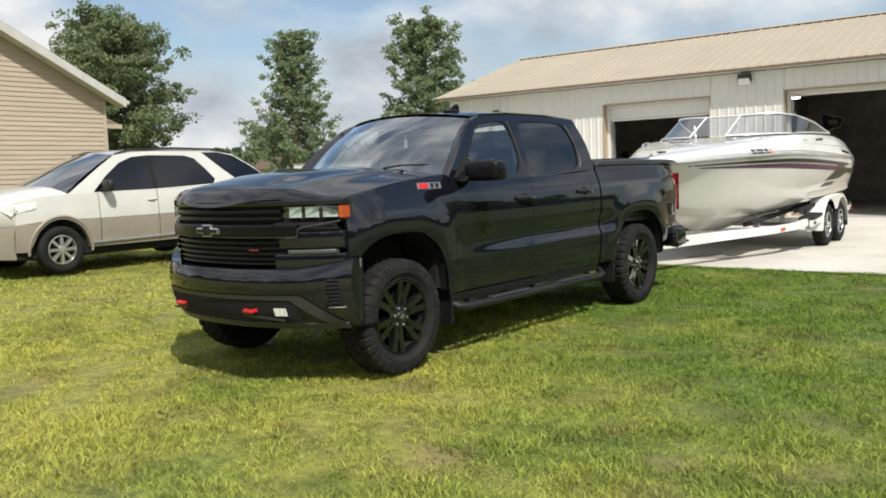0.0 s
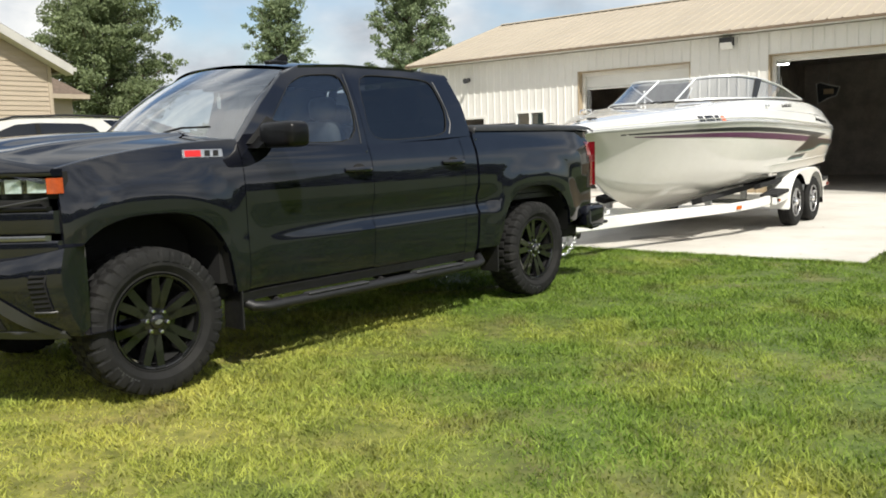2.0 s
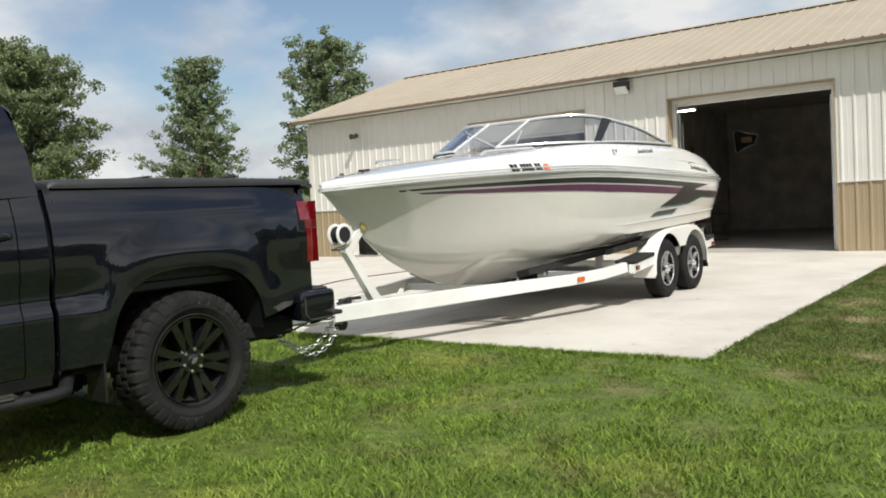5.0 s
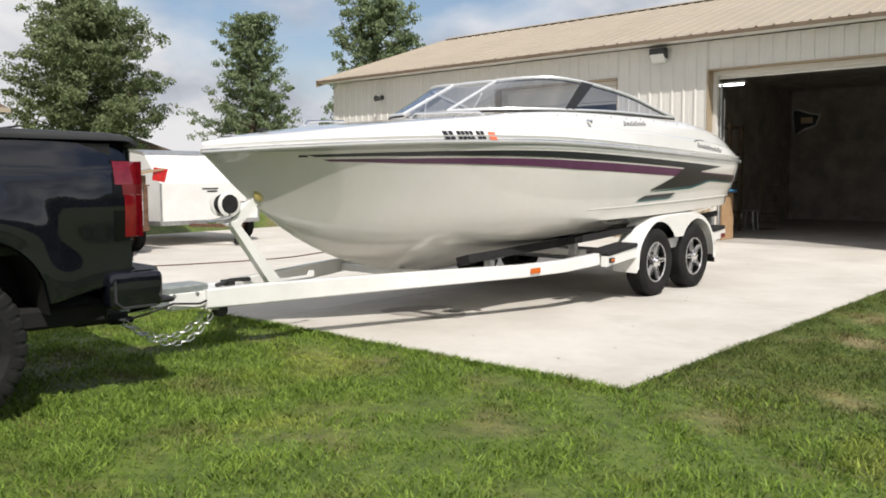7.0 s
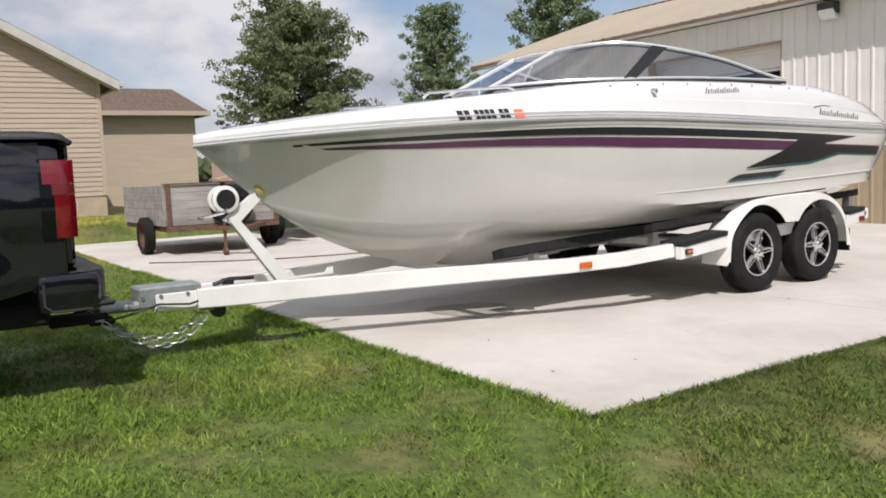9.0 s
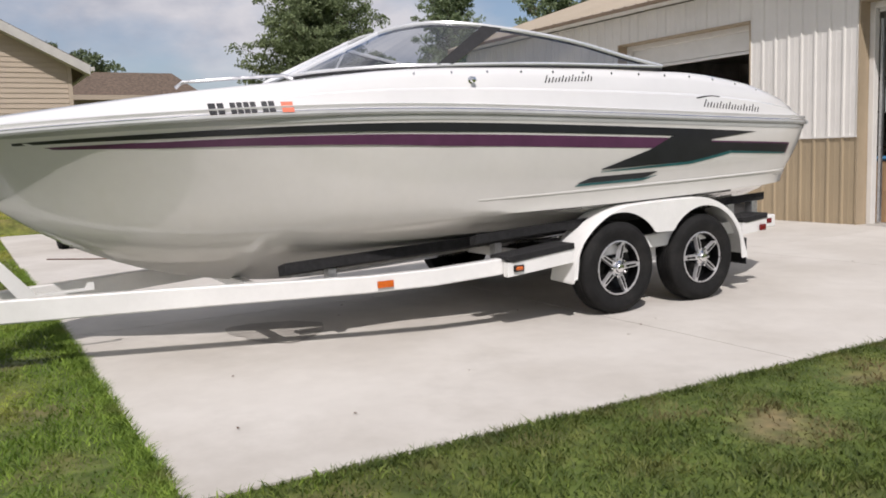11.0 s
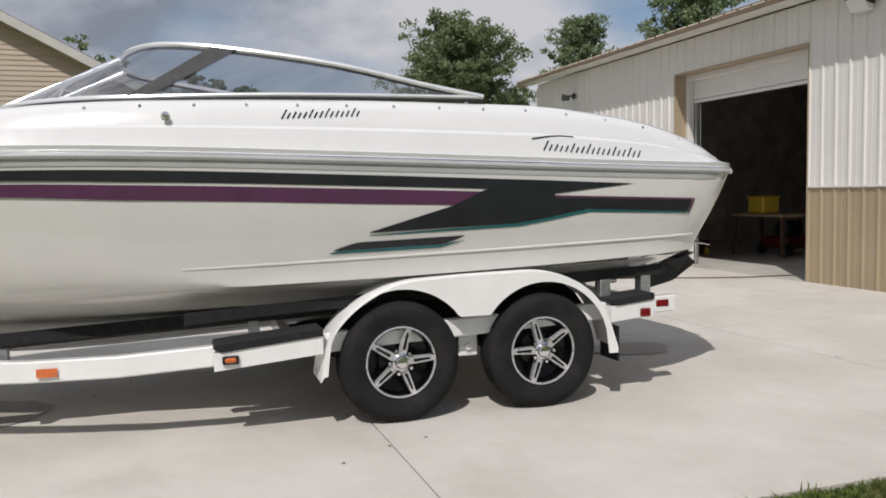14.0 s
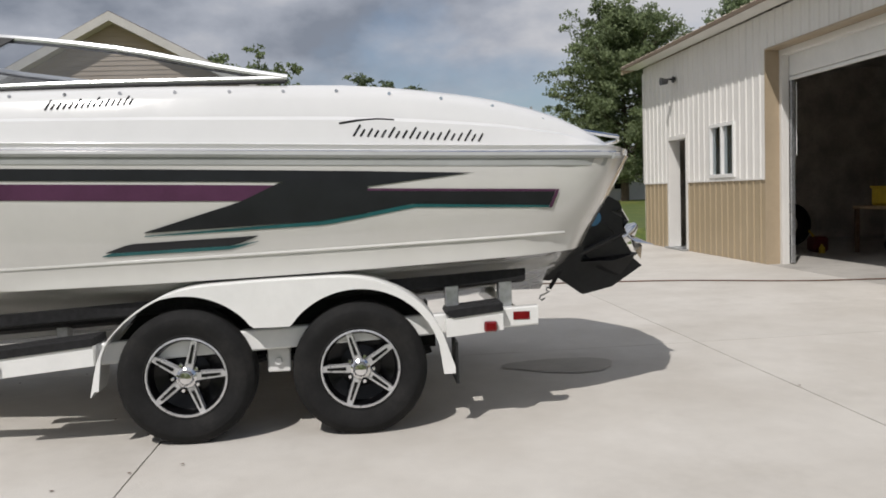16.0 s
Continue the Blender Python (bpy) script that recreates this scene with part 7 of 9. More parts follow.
for y in (8.82, 9.44):
    part("cover_fold", Geo().tube([(TC - 0.9, y, 1.3925), (TC + 0.9, y, 1.3925)], 0.006, 5), M_VINYL, cov)
# rear bumper with corner step
g = Geo()
rows = []
for v in np.linspace(-1.0, 1.0, 33):
    yb = 10.205 - 0.11 * max(0, (abs(v) - 0.80) / 0.2) ** 2
    rows.append([(TC + v, yb - 0.14, 0.60), (TC + v, yb - 0.01, 0.600), (TC + v, yb, 0.585), (TC + v, yb, 0.50), (TC + v, yb - 0.015, 0.40), (TC + v, yb - 0.03, 0.375), (TC + v, yb - 0.18, 0.36)])
g.grid(rows)
part("rear_bumper", g, M_BLKPL, truck, "black step bumper", 40)
for side in (1, -1):
    part("bumper_corner", pillow(Geo(), (TC + side * 0.950, 9.99, 0.490), (0.075, 0.16, 0.105), 0.28), M_PAINT, truck, "", 50)
    part("corner_trim", Geo().tube([(TC + side * 1.022, 9.86, 0.55), (TC + side * 1.027, 9.86, 0.43), (TC + side * 1.027, 9.90, 0.395), (TC + side * 1.02, 10.10, 0.395)], 0.008, 6), M_CHAR, truck, "dull grey bumper edge trim")
    part("corner_step", Geo().box(TC + side * 0.82, TC + side * 1.02, 10.08, 10.22, 0.40, 0.43, 0.012), M_BLKPL, truck)
part("hitch_receiver", Geo().box(TC + 0.05, TC + 0.23, 9.95, 10.30, 0.18, 0.245, 0.008).box(TC + 0.09, TC + 0.23, 10.18, 10.34, 0.165, 0.205, 0.01), M_LINER, truck)
part("exhaust_tip", Geo().tube([(TC - 0.75, 9.7, 0.32), (TC - 0.78, 9.98, 0.30)], 0.04, 12), M_STEEL, truck)
fin = [(6.58, 1.834), (6.77, 1.844), (6.775, 1.879), (6.76, 1.907), (6.73, 1.911), (6.67, 1.877)]
part("roof_antenna", pillow(Geo().prism(fin, "x", TC + 0.330, TC + 0.356), (TC + 0.343, 6.68, 1.845), (0.040, 0.10, 0.020), 0.7), M_GLOSSBLK, truck, "black shark-fin antenna")


# ---- truck wheels ----
def lug_tyre(R, RIM, W):
    """A tyre in one skin whose tread and shoulders rise in staggered lugs."""
    h, n, sub = W / 2, 34, 8
    side_in = [(RIM - 0.004, -h * 0.75), (RIM + 0.012, -h * 0.82), (RIM + 0.07, -h), (R - 0.06, -h * 0.98)]
    cols = [(-0.97, 0.026), (-0.93, 0.014), (-0.84, 0.004), (-0.58, 0), (-0.54, 0), (-0.50, 0), (-0.12, 0), (-0.06, 0), (-0.02, 0), (0.38, 0), (0.42, 0), (0.47, 0), (0.84, 0.004), (0.93, 0.014), (0.97, 0.026)]
    side_out = [(R - 0.048, h * 0.985), (R - 0.075, h * 1.0), (RIM + 0.105, h * 1.0), (RIM + 0.10, h * 1.015), (RIM + 0.05, h * 1.01), (RIM + 0.045, h * 0.99), (RIM + 0.014, h * 0.84), (RIM + 0.006, h * 0.86), (RIM - 0.004, h * 0.75)]
    grooves = {-0.54, -0.06, 0.42}
    rows = []
    total = n * sub

    def up(c, a, phase):
        u = (a / sub + phase + 0.18 * c) % 1.0
        return 0.0 if u < 0.26 else 1.0
    for r, x in side_in:
        rows.append([(x, r * math.cos(2 * math.pi * a / total), r * math.sin(2 * math.pi * a / total)) for a in range(total)])
    for c, drop in cols:
        lane = 0 if c < -0.54 else 1 if c < -0.06 else 2 if c < 0.42 else 3
        row = []
        for a in range(total):
            deep = 0.013 if c in grooves else 0.013 * (1 - up(c, a, 0.5 * (lane % 2)))
            r = R - drop - deep
            row.append((c * h, r * math.cos(2 * math.pi * a / total), r * math.sin(2 * math.pi * a / total)))
        rows.append(row)
    for k, (r, x) in enumerate(side_out):
        row = []
        for a in range(total):
            o = 0.006 * up(0.97, a, 0.5) if k < 2 else 0.0
            row.append((x + o, r * math.cos(2 * math.pi * a / total), r * math.sin(2 * math.pi * a / total)))
        rows.append(row)
    return Geo().grid(rows, True)


def truck_wheel(parent):
    root = new("wheel")
    root.parent = parent
    root["label"] = "black six-spoke wheel with a chunky all-terrain tyre"
    ORIGIN[root] = Vector((0, 0, 0))
    R, RIM, W = 0.421, 0.272, 0.285
    h = W / 2
    part("tyre", lug_tyre(R, RIM, W), M_TYRE, root, "", 25)
    for k in range(16):
        a = 0.5 + 0.062 * k if k < 8 else 0.5 + math.pi + 0.062 * (k - 8)
        d = 0.022
        part("sidewall_bar", Geo().add([(h * 1.018, (RIM + r_) * math.cos(a + s * d), (RIM + r_) * math.sin(a + s * d)) for r_, s in ((0.066, -1), (0.066, 1), (0.088, 1), (0.088, -1))], [(0, 1, 2, 3)]), M_CHAR, root, "dull raised lettering bar", 0)
    part("rim", Geo().lathe([(RIM - 0.008, -0.10), (RIM - 0.006, 0.09), (RIM, 0.108), (RIM - 0.004, 0.120), (RIM - 0.014, 0.118), (RIM - 0.022, 0.10), (RIM - 0.028, -0.09)], (0, 0, 0), "x", 48), M_RIMBLK, root, "gloss black rim")
    part("barrel", Geo().lathe([(RIM - 0.03, 0.09), (RIM - 0.035, -0.02), (0.15, -0.03), (0.001, -0.03)], (0, 0, 0), "x", 40), M_LINER, root)
    part("brake_disc", Geo().lathe([(0.001, -0.02), (0.175, -0.02), (0.175, -0.004), (0.001, -0.004)], (0, 0, 0), "x", 32), M_RIMBLK, root)
    part("spokes", spoke_star(6, 0.055, RIM - 0.012, 0.027, 0.023, 0.090, 0.112, 0.045, 0.2, 0.044), M_RIMBLK, root)
    part("hub", Geo().lathe([(0.095, 0.02), (0.092, 0.08), (0.080, 0.092), (0.045, 0.096), (0.040, 0.108), (0.034, 0.112), (0.0005, 0.113)], (0, 0, 0), "x", 28), M_RIMBLK, root)
    part("cap_badge", Geo().box(0.1125, 0.115, -0.022, 0.022, -0.007, 0.007).box(0.1125, 0.115, -0.009, 0.009, -0.013, 0.013), M_STEEL, root)
    for k in range(6):
        a = 2 * math.pi * (k + 0.5) / 6 + 0.2
        part("lug_nut", Geo().cyl((0, 0.066 * math.cos(a), 0.066 * math.sin(a)), 0.012, 0.085, 0.110, "x", 6, 0.003), M_CHROME, root)
    return root


pw = truck_wheel(truck)
first = True
for y, spin in ((FWY, 8), (RWY, 37)):
    for side in (1, -1):
        pm = pose(side * 0.875, y - 7.1, HUBZ + 0.145, spin, 0, 0 if side == 1 else 180)
        if first:
            pw.matrix_basis = pm
            first = False
        else:
            copy_thing(pw, pm)
truck.location = (-3.637, 7.094, -0.085)
truck.rotation_euler = (0, 0, radians(-2.36))

# ---- white sport utility car ----
VX = -10.62  # its near flank
VC = VX - 0.90
VG = -0.10
suv = thing("suv_car", (VC, 8.6, VG), "pearl white suv with taupe lower cladding parked on the grass", "car")
SFW, SRW, SHZ = 7.17, 10.02, 0.285


def v_half(y, z):
    v = curve(z, [(0.15, 0.84), (0.35, 0.885), (0.6, 0.905), (0.85, 0.90), (1.05, 0.88), (1.2, 0.85)])
    if y < 6.9:
        v -= 0.22 * ((6.9 - y) / 0.62) ** 2
    if y > 10.7:
        v -= 0.08 * ((y - 10.7) / 0.5) ** 2
    return v


def v_arch(y, base):
    for c in (SFW, SRW):
        d = abs(y - c) / 0.435
        if d < 1:
            base = max(base, SHZ + 0.45 * math.sqrt(1 - d * d))
    return base


def v_top(y):
    return curve(y, [(6.30, 0.93), (6.6, 1.02), (7.0, 1.08), (7.4, 1.095), (8.0, 1.10), (9.0, 1.13), (10.0, 1.18), (10.5, 1.22), (11.2, 1.22)])


def v_sheet(y0, y1, lo, hi, off=0.0):
    n = max(3, int((y1 - y0) / 0.05))
    cols = []
    for i in range(n + 1):
        y = lerp(y0, y1, i / n)
        a = v_arch(y, lo(y))
        b = max(hi(y), a + 0.015)
        cols.append([(VC + v_half(y, lerp(a, b, k / 10)) + off, y, lerp(a, b, k / 10)) for k in range(11)])
    g = Geo().grid(cols)
    g.grid([[c[0] for c in cols], [(c[0][0] - 0.08, c[0][1], c[0][2]) for c in cols]])
    return g, g.flipped(VC)


def split(y):
    return interp(y, [(6.3, 0.66), (6.75, 0.70), (7.1, 0.74), (7.6, 0.715), (9.0, 0.72), (11.2, 0.76)])


for nm, y0, y1 in (("front_wing", 6.32, 7.78), ("front_door", 7.79, 8.80), ("rear_door", 8.81, 9.72), ("rear_wing", 9.73, 11.18)):
    for q in v_sheet(max(y0, 6.52), y1, split, v_top):
        part(nm, q, M_SUVW, suv)
    for q in v_sheet(max(y0, 6.49), y1, lambda y: 0.29, lambda y: split(y) - 0.004, 0.008):
        part("lower_cladding", q, M_SUVT, suv, "taupe plastic cladding")
for s in (1, -1):
    part("sill_strip", Geo().tube([(VC + s * 0.905, 7.64, 0.355), (VC + s * 0.905, 9.55, 0.375)], 0.016, 6), M_CHROME, suv)
g = Geo().grid([[(VC + v, lerp(6.32 + 0.22 * (v / 0.8) ** 2 * 0.6, 7.06 + 0.26 * (v / 0.86) ** 2, t), curve(lerp(6.32, 7.2, t), [(6.32, 0.94), (6.45, 1.05), (6.8, 1.17), (7.2, 1.225)]) - 0.13 * (v / 0.86) ** 4) for v in np.linspace(-0.86, 0.86, 17)] for t in np.linspace(0, 1, 11)])
part("hood", g, M_SUVW, suv)
part("nose", Geo().grid([[(VC + v, 6.30 + 0.24 * (v / 0.86) ** 2 - 0.03 * math.sin(math.pi * t), lerp(0.66, 0.96, t)) for v in np.linspace(-0.86, 0.86, 13)] for t in np.linspace(0, 1, 6)]), M_SUVW, suv)
part("front_bumper", Geo().grid([[(VC + v, 6.24 + 0.26 * (v / 0.88) ** 2 - 0.02 * math.sin(math.pi * t), lerp(0.20, 0.66, t)) for v in np.linspace(-0.88, 0.88, 13)] for t in np.linspace(0, 1, 6)]), M_SUVT, suv)
part("rear_panel", Geo().grid([[(VC + v, 11.2 + 0.03 * math.sin(math.pi * t), lerp(0.25, 1.22, t)) for v in (-0.84, 0, 0.84)] for t in (0, 0.3, 0.6, 1)]), M_SUVW, suv)
for s in (1, -1):
    plan = [(v, 6.285 + 0.24 * (v / 0.86) ** 2) for v in (0.60, 0.68, 0.76, 0.81)] + [(v_half(y, 0.9) + 0.012, y) for y in (6.55, 6.64, 6.74, 6.82)]
    lamp = Geo().grid([[(VC + s * v, y, lerp(0.76 + 0.022 * k, 0.925 + 0.012 * k, t)) for k, (v, y) in enumerate(plan)] for t in (0, 0.3, 0.7, 1)])
    part("headlight", lamp, M_LENS, suv, "clear wrap-round headlight")
    rim_pts = [(SFW + 0.475 * math.cos(a), SHZ + 0.49 * math.sin(a)) for a in np.linspace(-0.1, math.pi + 0.1, 25)]
    part("arch_flare", Geo().tube([(VC + s * (v_half(y, z) + 0.004), y, z) for y, z in rim_pts], 0.022, 8), M_SUVT, suv, "taupe wheel-arch moulding", 60)


def v_roof(y):
    return curve(y, [(7.55, 1.20), (7.85, 1.48), (8.2, 1.675), (8.6, 1.735), (9.3, 1.755), (10.0, 1.745), (10.5, 1.68), (10.9, 1.48), (11.2, 1.24)])


part("roof", Geo().grid([[(VC + v, y, v_roof(y) + 0.035 * (1 - (v / 0.66) ** 2)) for v in np.linspace(-0.66, 0.66, 13)] for y in np.linspace(8.2, 10.52, 14)]), M_SUVW, suv, "", 60)
part("windshield", Geo().grid([[(VC + v * lerp(0.83, 0.65, t), lerp(7.06 + 0.24 * v * v, 8.2, t), lerp(1.225 - 0.12 * v**4, 1.68, t) + 0.035 * (1 - v * v) * t + 0.03 * math.sin(math.pi * t)) for v in np.linspace(-1, 1, 11)] for t in np.linspace(0, 1, 8)]), M_SCREEN, suv, "tinted windshield", 60)
part("rear_glass", Geo().grid([[(VC + v * lerp(0.66, 0.82, t), lerp(10.52, 11.18, t), lerp(1.68, 1.24, t)) for v in (-1, 0, 1)] for t in (0, 1)]), M_DARKGLASS, suv)
part("cabin", Geo().box(VC - 0.7, VC + 0.7, 7.4, 10.7, 0.5, 1.10, 0.05).box(VC - 0.62, VC - 0.14, 8.55, 8.72, 1.05, 1.50, 0.06).box(VC + 0.14, VC + 0.62, 8.55, 8.72, 1.05, 1.50, 0.06), M_DARK, suv)


def v_side(y, z):
    t = (z - 1.14) / 0.56
    return Vector((VC + lerp(0.855, 0.66, t), y, z))


def v_quad(poly, off, s):
    pts = [v_side(y, z) + Vector((off, 0, 0)) for y, z in poly]
    if s == -1:
        pts = [Vector((2 * VC - p.x, p.y, p.z)) for p in pts]
    return Geo().add(pts, [tuple(range(len(pts)))])


for s in (1, -1):
    part("side_frame", v_quad([(7.30, 1.085), (7.85, 1.45), (8.2, 1.67), (8.6, 1.735), (9.3, 1.752), (10.0, 1.742), (10.5, 1.68), (10.9, 1.46), (11.19, 1.22), (10.0, 1.165), (9.0, 1.12), (8.0, 1.09)], 0.0, s), M_SUVW, suv, "", 0)
    for nm, poly in (("front_side_window", [(7.72, 1.108), (7.96, 1.33), (8.25, 1.545), (8.50, 1.640), (8.78, 1.665), (8.78, 1.125)]), ("rear_side_window", [(8.84, 1.128), (8.84, 1.667), (9.50, 1.660), (9.68, 1.61), (9.85, 1.44), (10.0, 1.25), (9.94, 1.175)]), ("quarter_window", [(9.86, 1.715), (10.20, 1.712), (10.50, 1.66), (10.88, 1.45), (11.15, 1.25), (10.45, 1.25), (10.22, 1.42)])):
        part(nm, v_quad(poly, 0.005 * s, s), M_DARKGLASS, suv, "dark privacy glass", 0)
    part("pillar", v_quad([(8.775, 1.125), (8.775, 1.665), (8.845, 1.667), (8.845, 1.128)], 0.008 * s, s), M_LINER, suv, "", 0)
    part("roof_rail", Geo().tube([(VC + s * 0.64, 8.25, 1.69), (VC + s * 0.64, 8.5, 1.755), (VC + s * 0.64, 9.3, 1.785), (VC + s * 0.64, 10.2, 1.765), (VC + s * 0.64, 10.5, 1.70)], 0.018, 6), M_BLKPL, suv)
    part("door_mirror", pillow(Geo().tube([(VC + s * 0.85, 7.86, 1.13), (VC + s * 0.95, 7.88, 1.17)], 0.03, 6), (VC + s * 1.0, 7.90, 1.20), (0.115, 0.065, 0.095), 0.6), M_BLKPL, suv, "black door mirror")
    for y in (8.70, 9.66):
        part("door_handle", Geo().tube([(VC + s * (v_half(y, 0.96) + 0.004), y - 0.08, 0.955), (VC + s * (v_half(y, 0.96) + 0.03), y, 0.96), (VC + s * (v_half(y, 0.96) + 0.004), y + 0.08, 0.965)], 0.014, 6), M_SUVW, suv)
part("underbody", Geo().box(VC - 0.78, VC + 0.78, 6.5, 10.8, 0.16, 0.5, 0.03), M_LINER, suv)


def wheel_root(parent):
    ob = new("wheel")
    ob.parent = parent
    ORIGIN[ob] = Vector((0, 0, 0))
    return ob


def suv_wheel(parent):
    root = wheel_root(parent)
    part("tyre", tyre_geo(0.345, 0.22, 0.215, 36), M_TYRE, root)
    part("rim", Geo().lathe([(0.205, -0.08), (0.210, 0.08), (0.215, 0.092), (0.204, 0.096), (0.196, 0.06), (0.19, -0.07)], (0, 0, 0), "x", 32), M_ALLOY, root)
    part("dish", Geo().lathe([(0.20, 0.03), (0.1, 0.02), (0.001, 0.02)], (0, 0, 0), "x", 28), M_LINER, root)
    part("spokes", spoke_star(8, 0.04, 0.20, 0.019, 0.023, 0.09, 0.085, 0.04), M_ALLOY, root, "silver spokes")
    part("cap", Geo().lathe([(0.055, 0.05), (0.052, 0.094), (0.0005, 0.10)], (0, 0, 0), "x", 16), M_ALLOY, root)
    return root


def set_wheels(make, parent, poses):
    base = parent.location
    w0 = make(parent)
    for k, (x, y, z, rx, rz) in enumerate(poses):
        m_ = pose(x - base.x, y - base.y, z - base.z, rx, 0, rz)
        if k == 0:
            w0.matrix_basis = m_
        else:
            copy_thing(w0, m_)


set_wheels(suv_wheel, suv, [(VC + s * 0.79, y, SHZ, 11 * k, 0 if s == 1 else 180) for k, y in enumerate((SFW, SRW)) for s in (1, -1)])

suv.location += Vector((-0.05, -0.25, 0.14))

# ---- wooden utility trailer ----
UX, UY0, UY1 = -10.75, 12.72, 14.55
ut = thing("utility_trailer", (-12.2, 13.6, -0.045), "weathered grey board utility trailer with a spare tyre on its front", "utility trailer")
for k in range(5):
    z = 0.42 + k * 0.128
    for nm, a in (("front_board", (UX - 0.03, UX, UY0, UY1)), ("side_board", (UX - 2.6, UX - 0.04, UY0 - 0.03, UY0)), ("side_board", (UX - 2.6, UX - 0.04, UY1, UY1 + 0.03)), ("rear_board", (UX - 2.63, UX - 2.60, UY0, UY1))):
        part(nm, Geo().box(a[0], a[1], a[2], a[3], z, z + 0.122, 0.005), M_BOARD, ut)
for y in (UY0 + 0.04, (UY0 + UY1) / 2, UY1 - 0.04):
    part("stake", Geo().box(UX + 0.001, UX + 0.035, y - 0.035, y + 0.035, 0.36, 1.08, 0.005), M_RUST, ut)
part("top_rail", Geo().box(UX - 0.05, UX + 0.04, UY0 - 0.03, UY1 + 0.03, 1.065, 1.085, 0.004), M_RUST, ut)
part("bed_frame", Geo().box(UX - 2.62, UX + 0.06, UY0, UY1, 0.33, 0.41, 0.01), M_RUST, ut)
part("tongue", Geo().prism([(UX, UY0 + 0.2), (UX + 0.95, 13.58), (UX + 0.95, 13.68), (UX, UY1 - 0.2), (UX, UY1 - 0.3), (UX + 0.8, 13.63), (UX, UY0 + 0.3)], "z", 0.34, 0.40), M_RUST, ut)
part("jack", Geo().tube([(UX + 0.62, 13.42, 0.50), (UX + 0.62, 13.42, 0.03)], 0.025, 8).cyl((UX + 0.62, 13.42, 0.02), 0.06, -0.03, 0.03, "y", 12).tube([(UX + 0.62, 13.42, 0.5), (UX + 0.62, 13.52, 0.52), (UX + 0.62, 13.52, 0.42)], 0.012, 6), M_RUST, ut)
part("spare_tyre", Geo().lathe([(0.19, 0.0), (0.22, -0.01), (0.30, 0.0), (0.335, 0.04), (0.335, 0.14), (0.30, 0.18), (0.22, 0.185), (0.19, 0.17), (0.18, 0.09), (0.12, 0.08), (0.0005, 0.08)], (UX + 0.05, 13.72, 0.70), "x", 32), M_TYRE, ut, "bare spare tyre")
for k in range(6):
    o = 0.13 * k
    part("loose_plank", Geo().slab([(UX - 0.62 + o, 13.62 - 0.02 * k, 1.092 + 0.01 * (k % 2)), (UX - 0.51 + o, 13.62 - 0.02 * k, 1.092 + 0.01 * (k % 2)), (UX - 0.53 + o, 14.80, 1.30 + 0.012 * (k % 3)), (UX - 0.64 + o, 14.80, 1.30 + 0.012 * (k % 3))], (0, 0, 1), 0.03), M_WOODTAN if k % 2 else M_BOARD, ut)
part("plank_rest", Geo().box(UX - 0.6, UX + 0.03, 14.42, 14.52, 1.086, 1.235, 0.004), M_DARKWOOD, ut)
part("spare_hub", Geo().lathe([(0.001, 0.10), (0.05, 0.10), (0.06, 0.085), (0.14, 0.083), (0.15, 0.09)], (UX + 0.05, 13.72, 0.70), "x", 18), M_RUST, ut, "rusty spare wheel centre")
part("red_cloth", Geo().slab([(UX + 0.08, 14.60, 1.16), (UX + 0.08, 14.82, 1.12), (UX + 0.09, 14.88, 1.34), (UX + 0.07, 14.64, 1.37)], (1, 0, 0), 0.01), M_REDPAINT, ut, "red warning cloth")


def plain_wheel(parent):
    root = wheel_root(parent)
    part("tyre", tyre_geo(0.30, 0.17, 0.19, 28), M_TYRE, root)
    part("rim", Geo().lathe([(0.19, -0.06), (0.19, 0.06), (0.17, 0.05), (0.15, 0.0), (0.07, 0.03), (0.0005, 0.04)], (0, 0, 0), "x", 24), M_RUST, root)
    return root


set_wheels(plain_wheel, ut, [(UX - 0.75, y, 0.255, 0, rz) for y, rz in ((UY0 - 0.14, 90), (UY1 + 0.14, 270))])

# ---- white enclosed trailer ----
et = thing("enclosed_trailer", (-13.2, 16.6, -0.04), "low white enclosed trailer with a sloping grey-roofed nose", "enclosed trailer")
EX, EY0, EY1 = -11.75, 15.35, 17.45
prof = [(EX, 0.36), (EX, 1.10), (EX - 0.55, 1.66), (EX - 0.9, 1.70), (EX - 3.1, 1.70), (EX - 3.1, 0.36)]
part("box_body", Geo().prism([(a, b) for a, b in prof], "y", EY0, EY1), M_WHITE, et, "white sheet body", 20)
part("roof_skin", Geo().prism([(EX - 0.50, 1.625), (EX - 0.56, 1.675), (EX - 0.9, 1.72), (EX - 3.12, 1.72), (EX - 3.12, 1.703), (EX - 0.9, 1.703), (EX - 0.56, 1.66)], "y", EY0 - 0.02, EY1 + 0.02), M_STEEL, et, "grey roof skin", 20)
for y in (EY0 - 0.012, EY1 + 0.002):
    part("side_seam", Geo().box(EX - 3.1, EX, y, y + 0.01, 0.34, 0.42), M_STEEL, et)
part("nose_trim", Geo().box(EX - 0.002, EX + 0.02, EY0, EY1, 0.34, 0.42, 0.004).box(EX - 0.002, EX + 0.012, EY0 - 0.005, EY0 + 0.03, 0.42, 1.10).box(EX - 0.002, EX + 0.012, EY1 - 0.03, EY1 + 0.005, 0.42, 1.10), M_STEEL, et)
for k, w in enumerate((0.34, 0.22)):
    part("side_mark", Geo().box(EX + 0.001, EX + 0.006, 16.2 + 0.1 * k, 16.2 + 0.1 * k + w, 0.98 - 0.05 * k, 1.01 - 0.05 * k), M_CHAR, et)
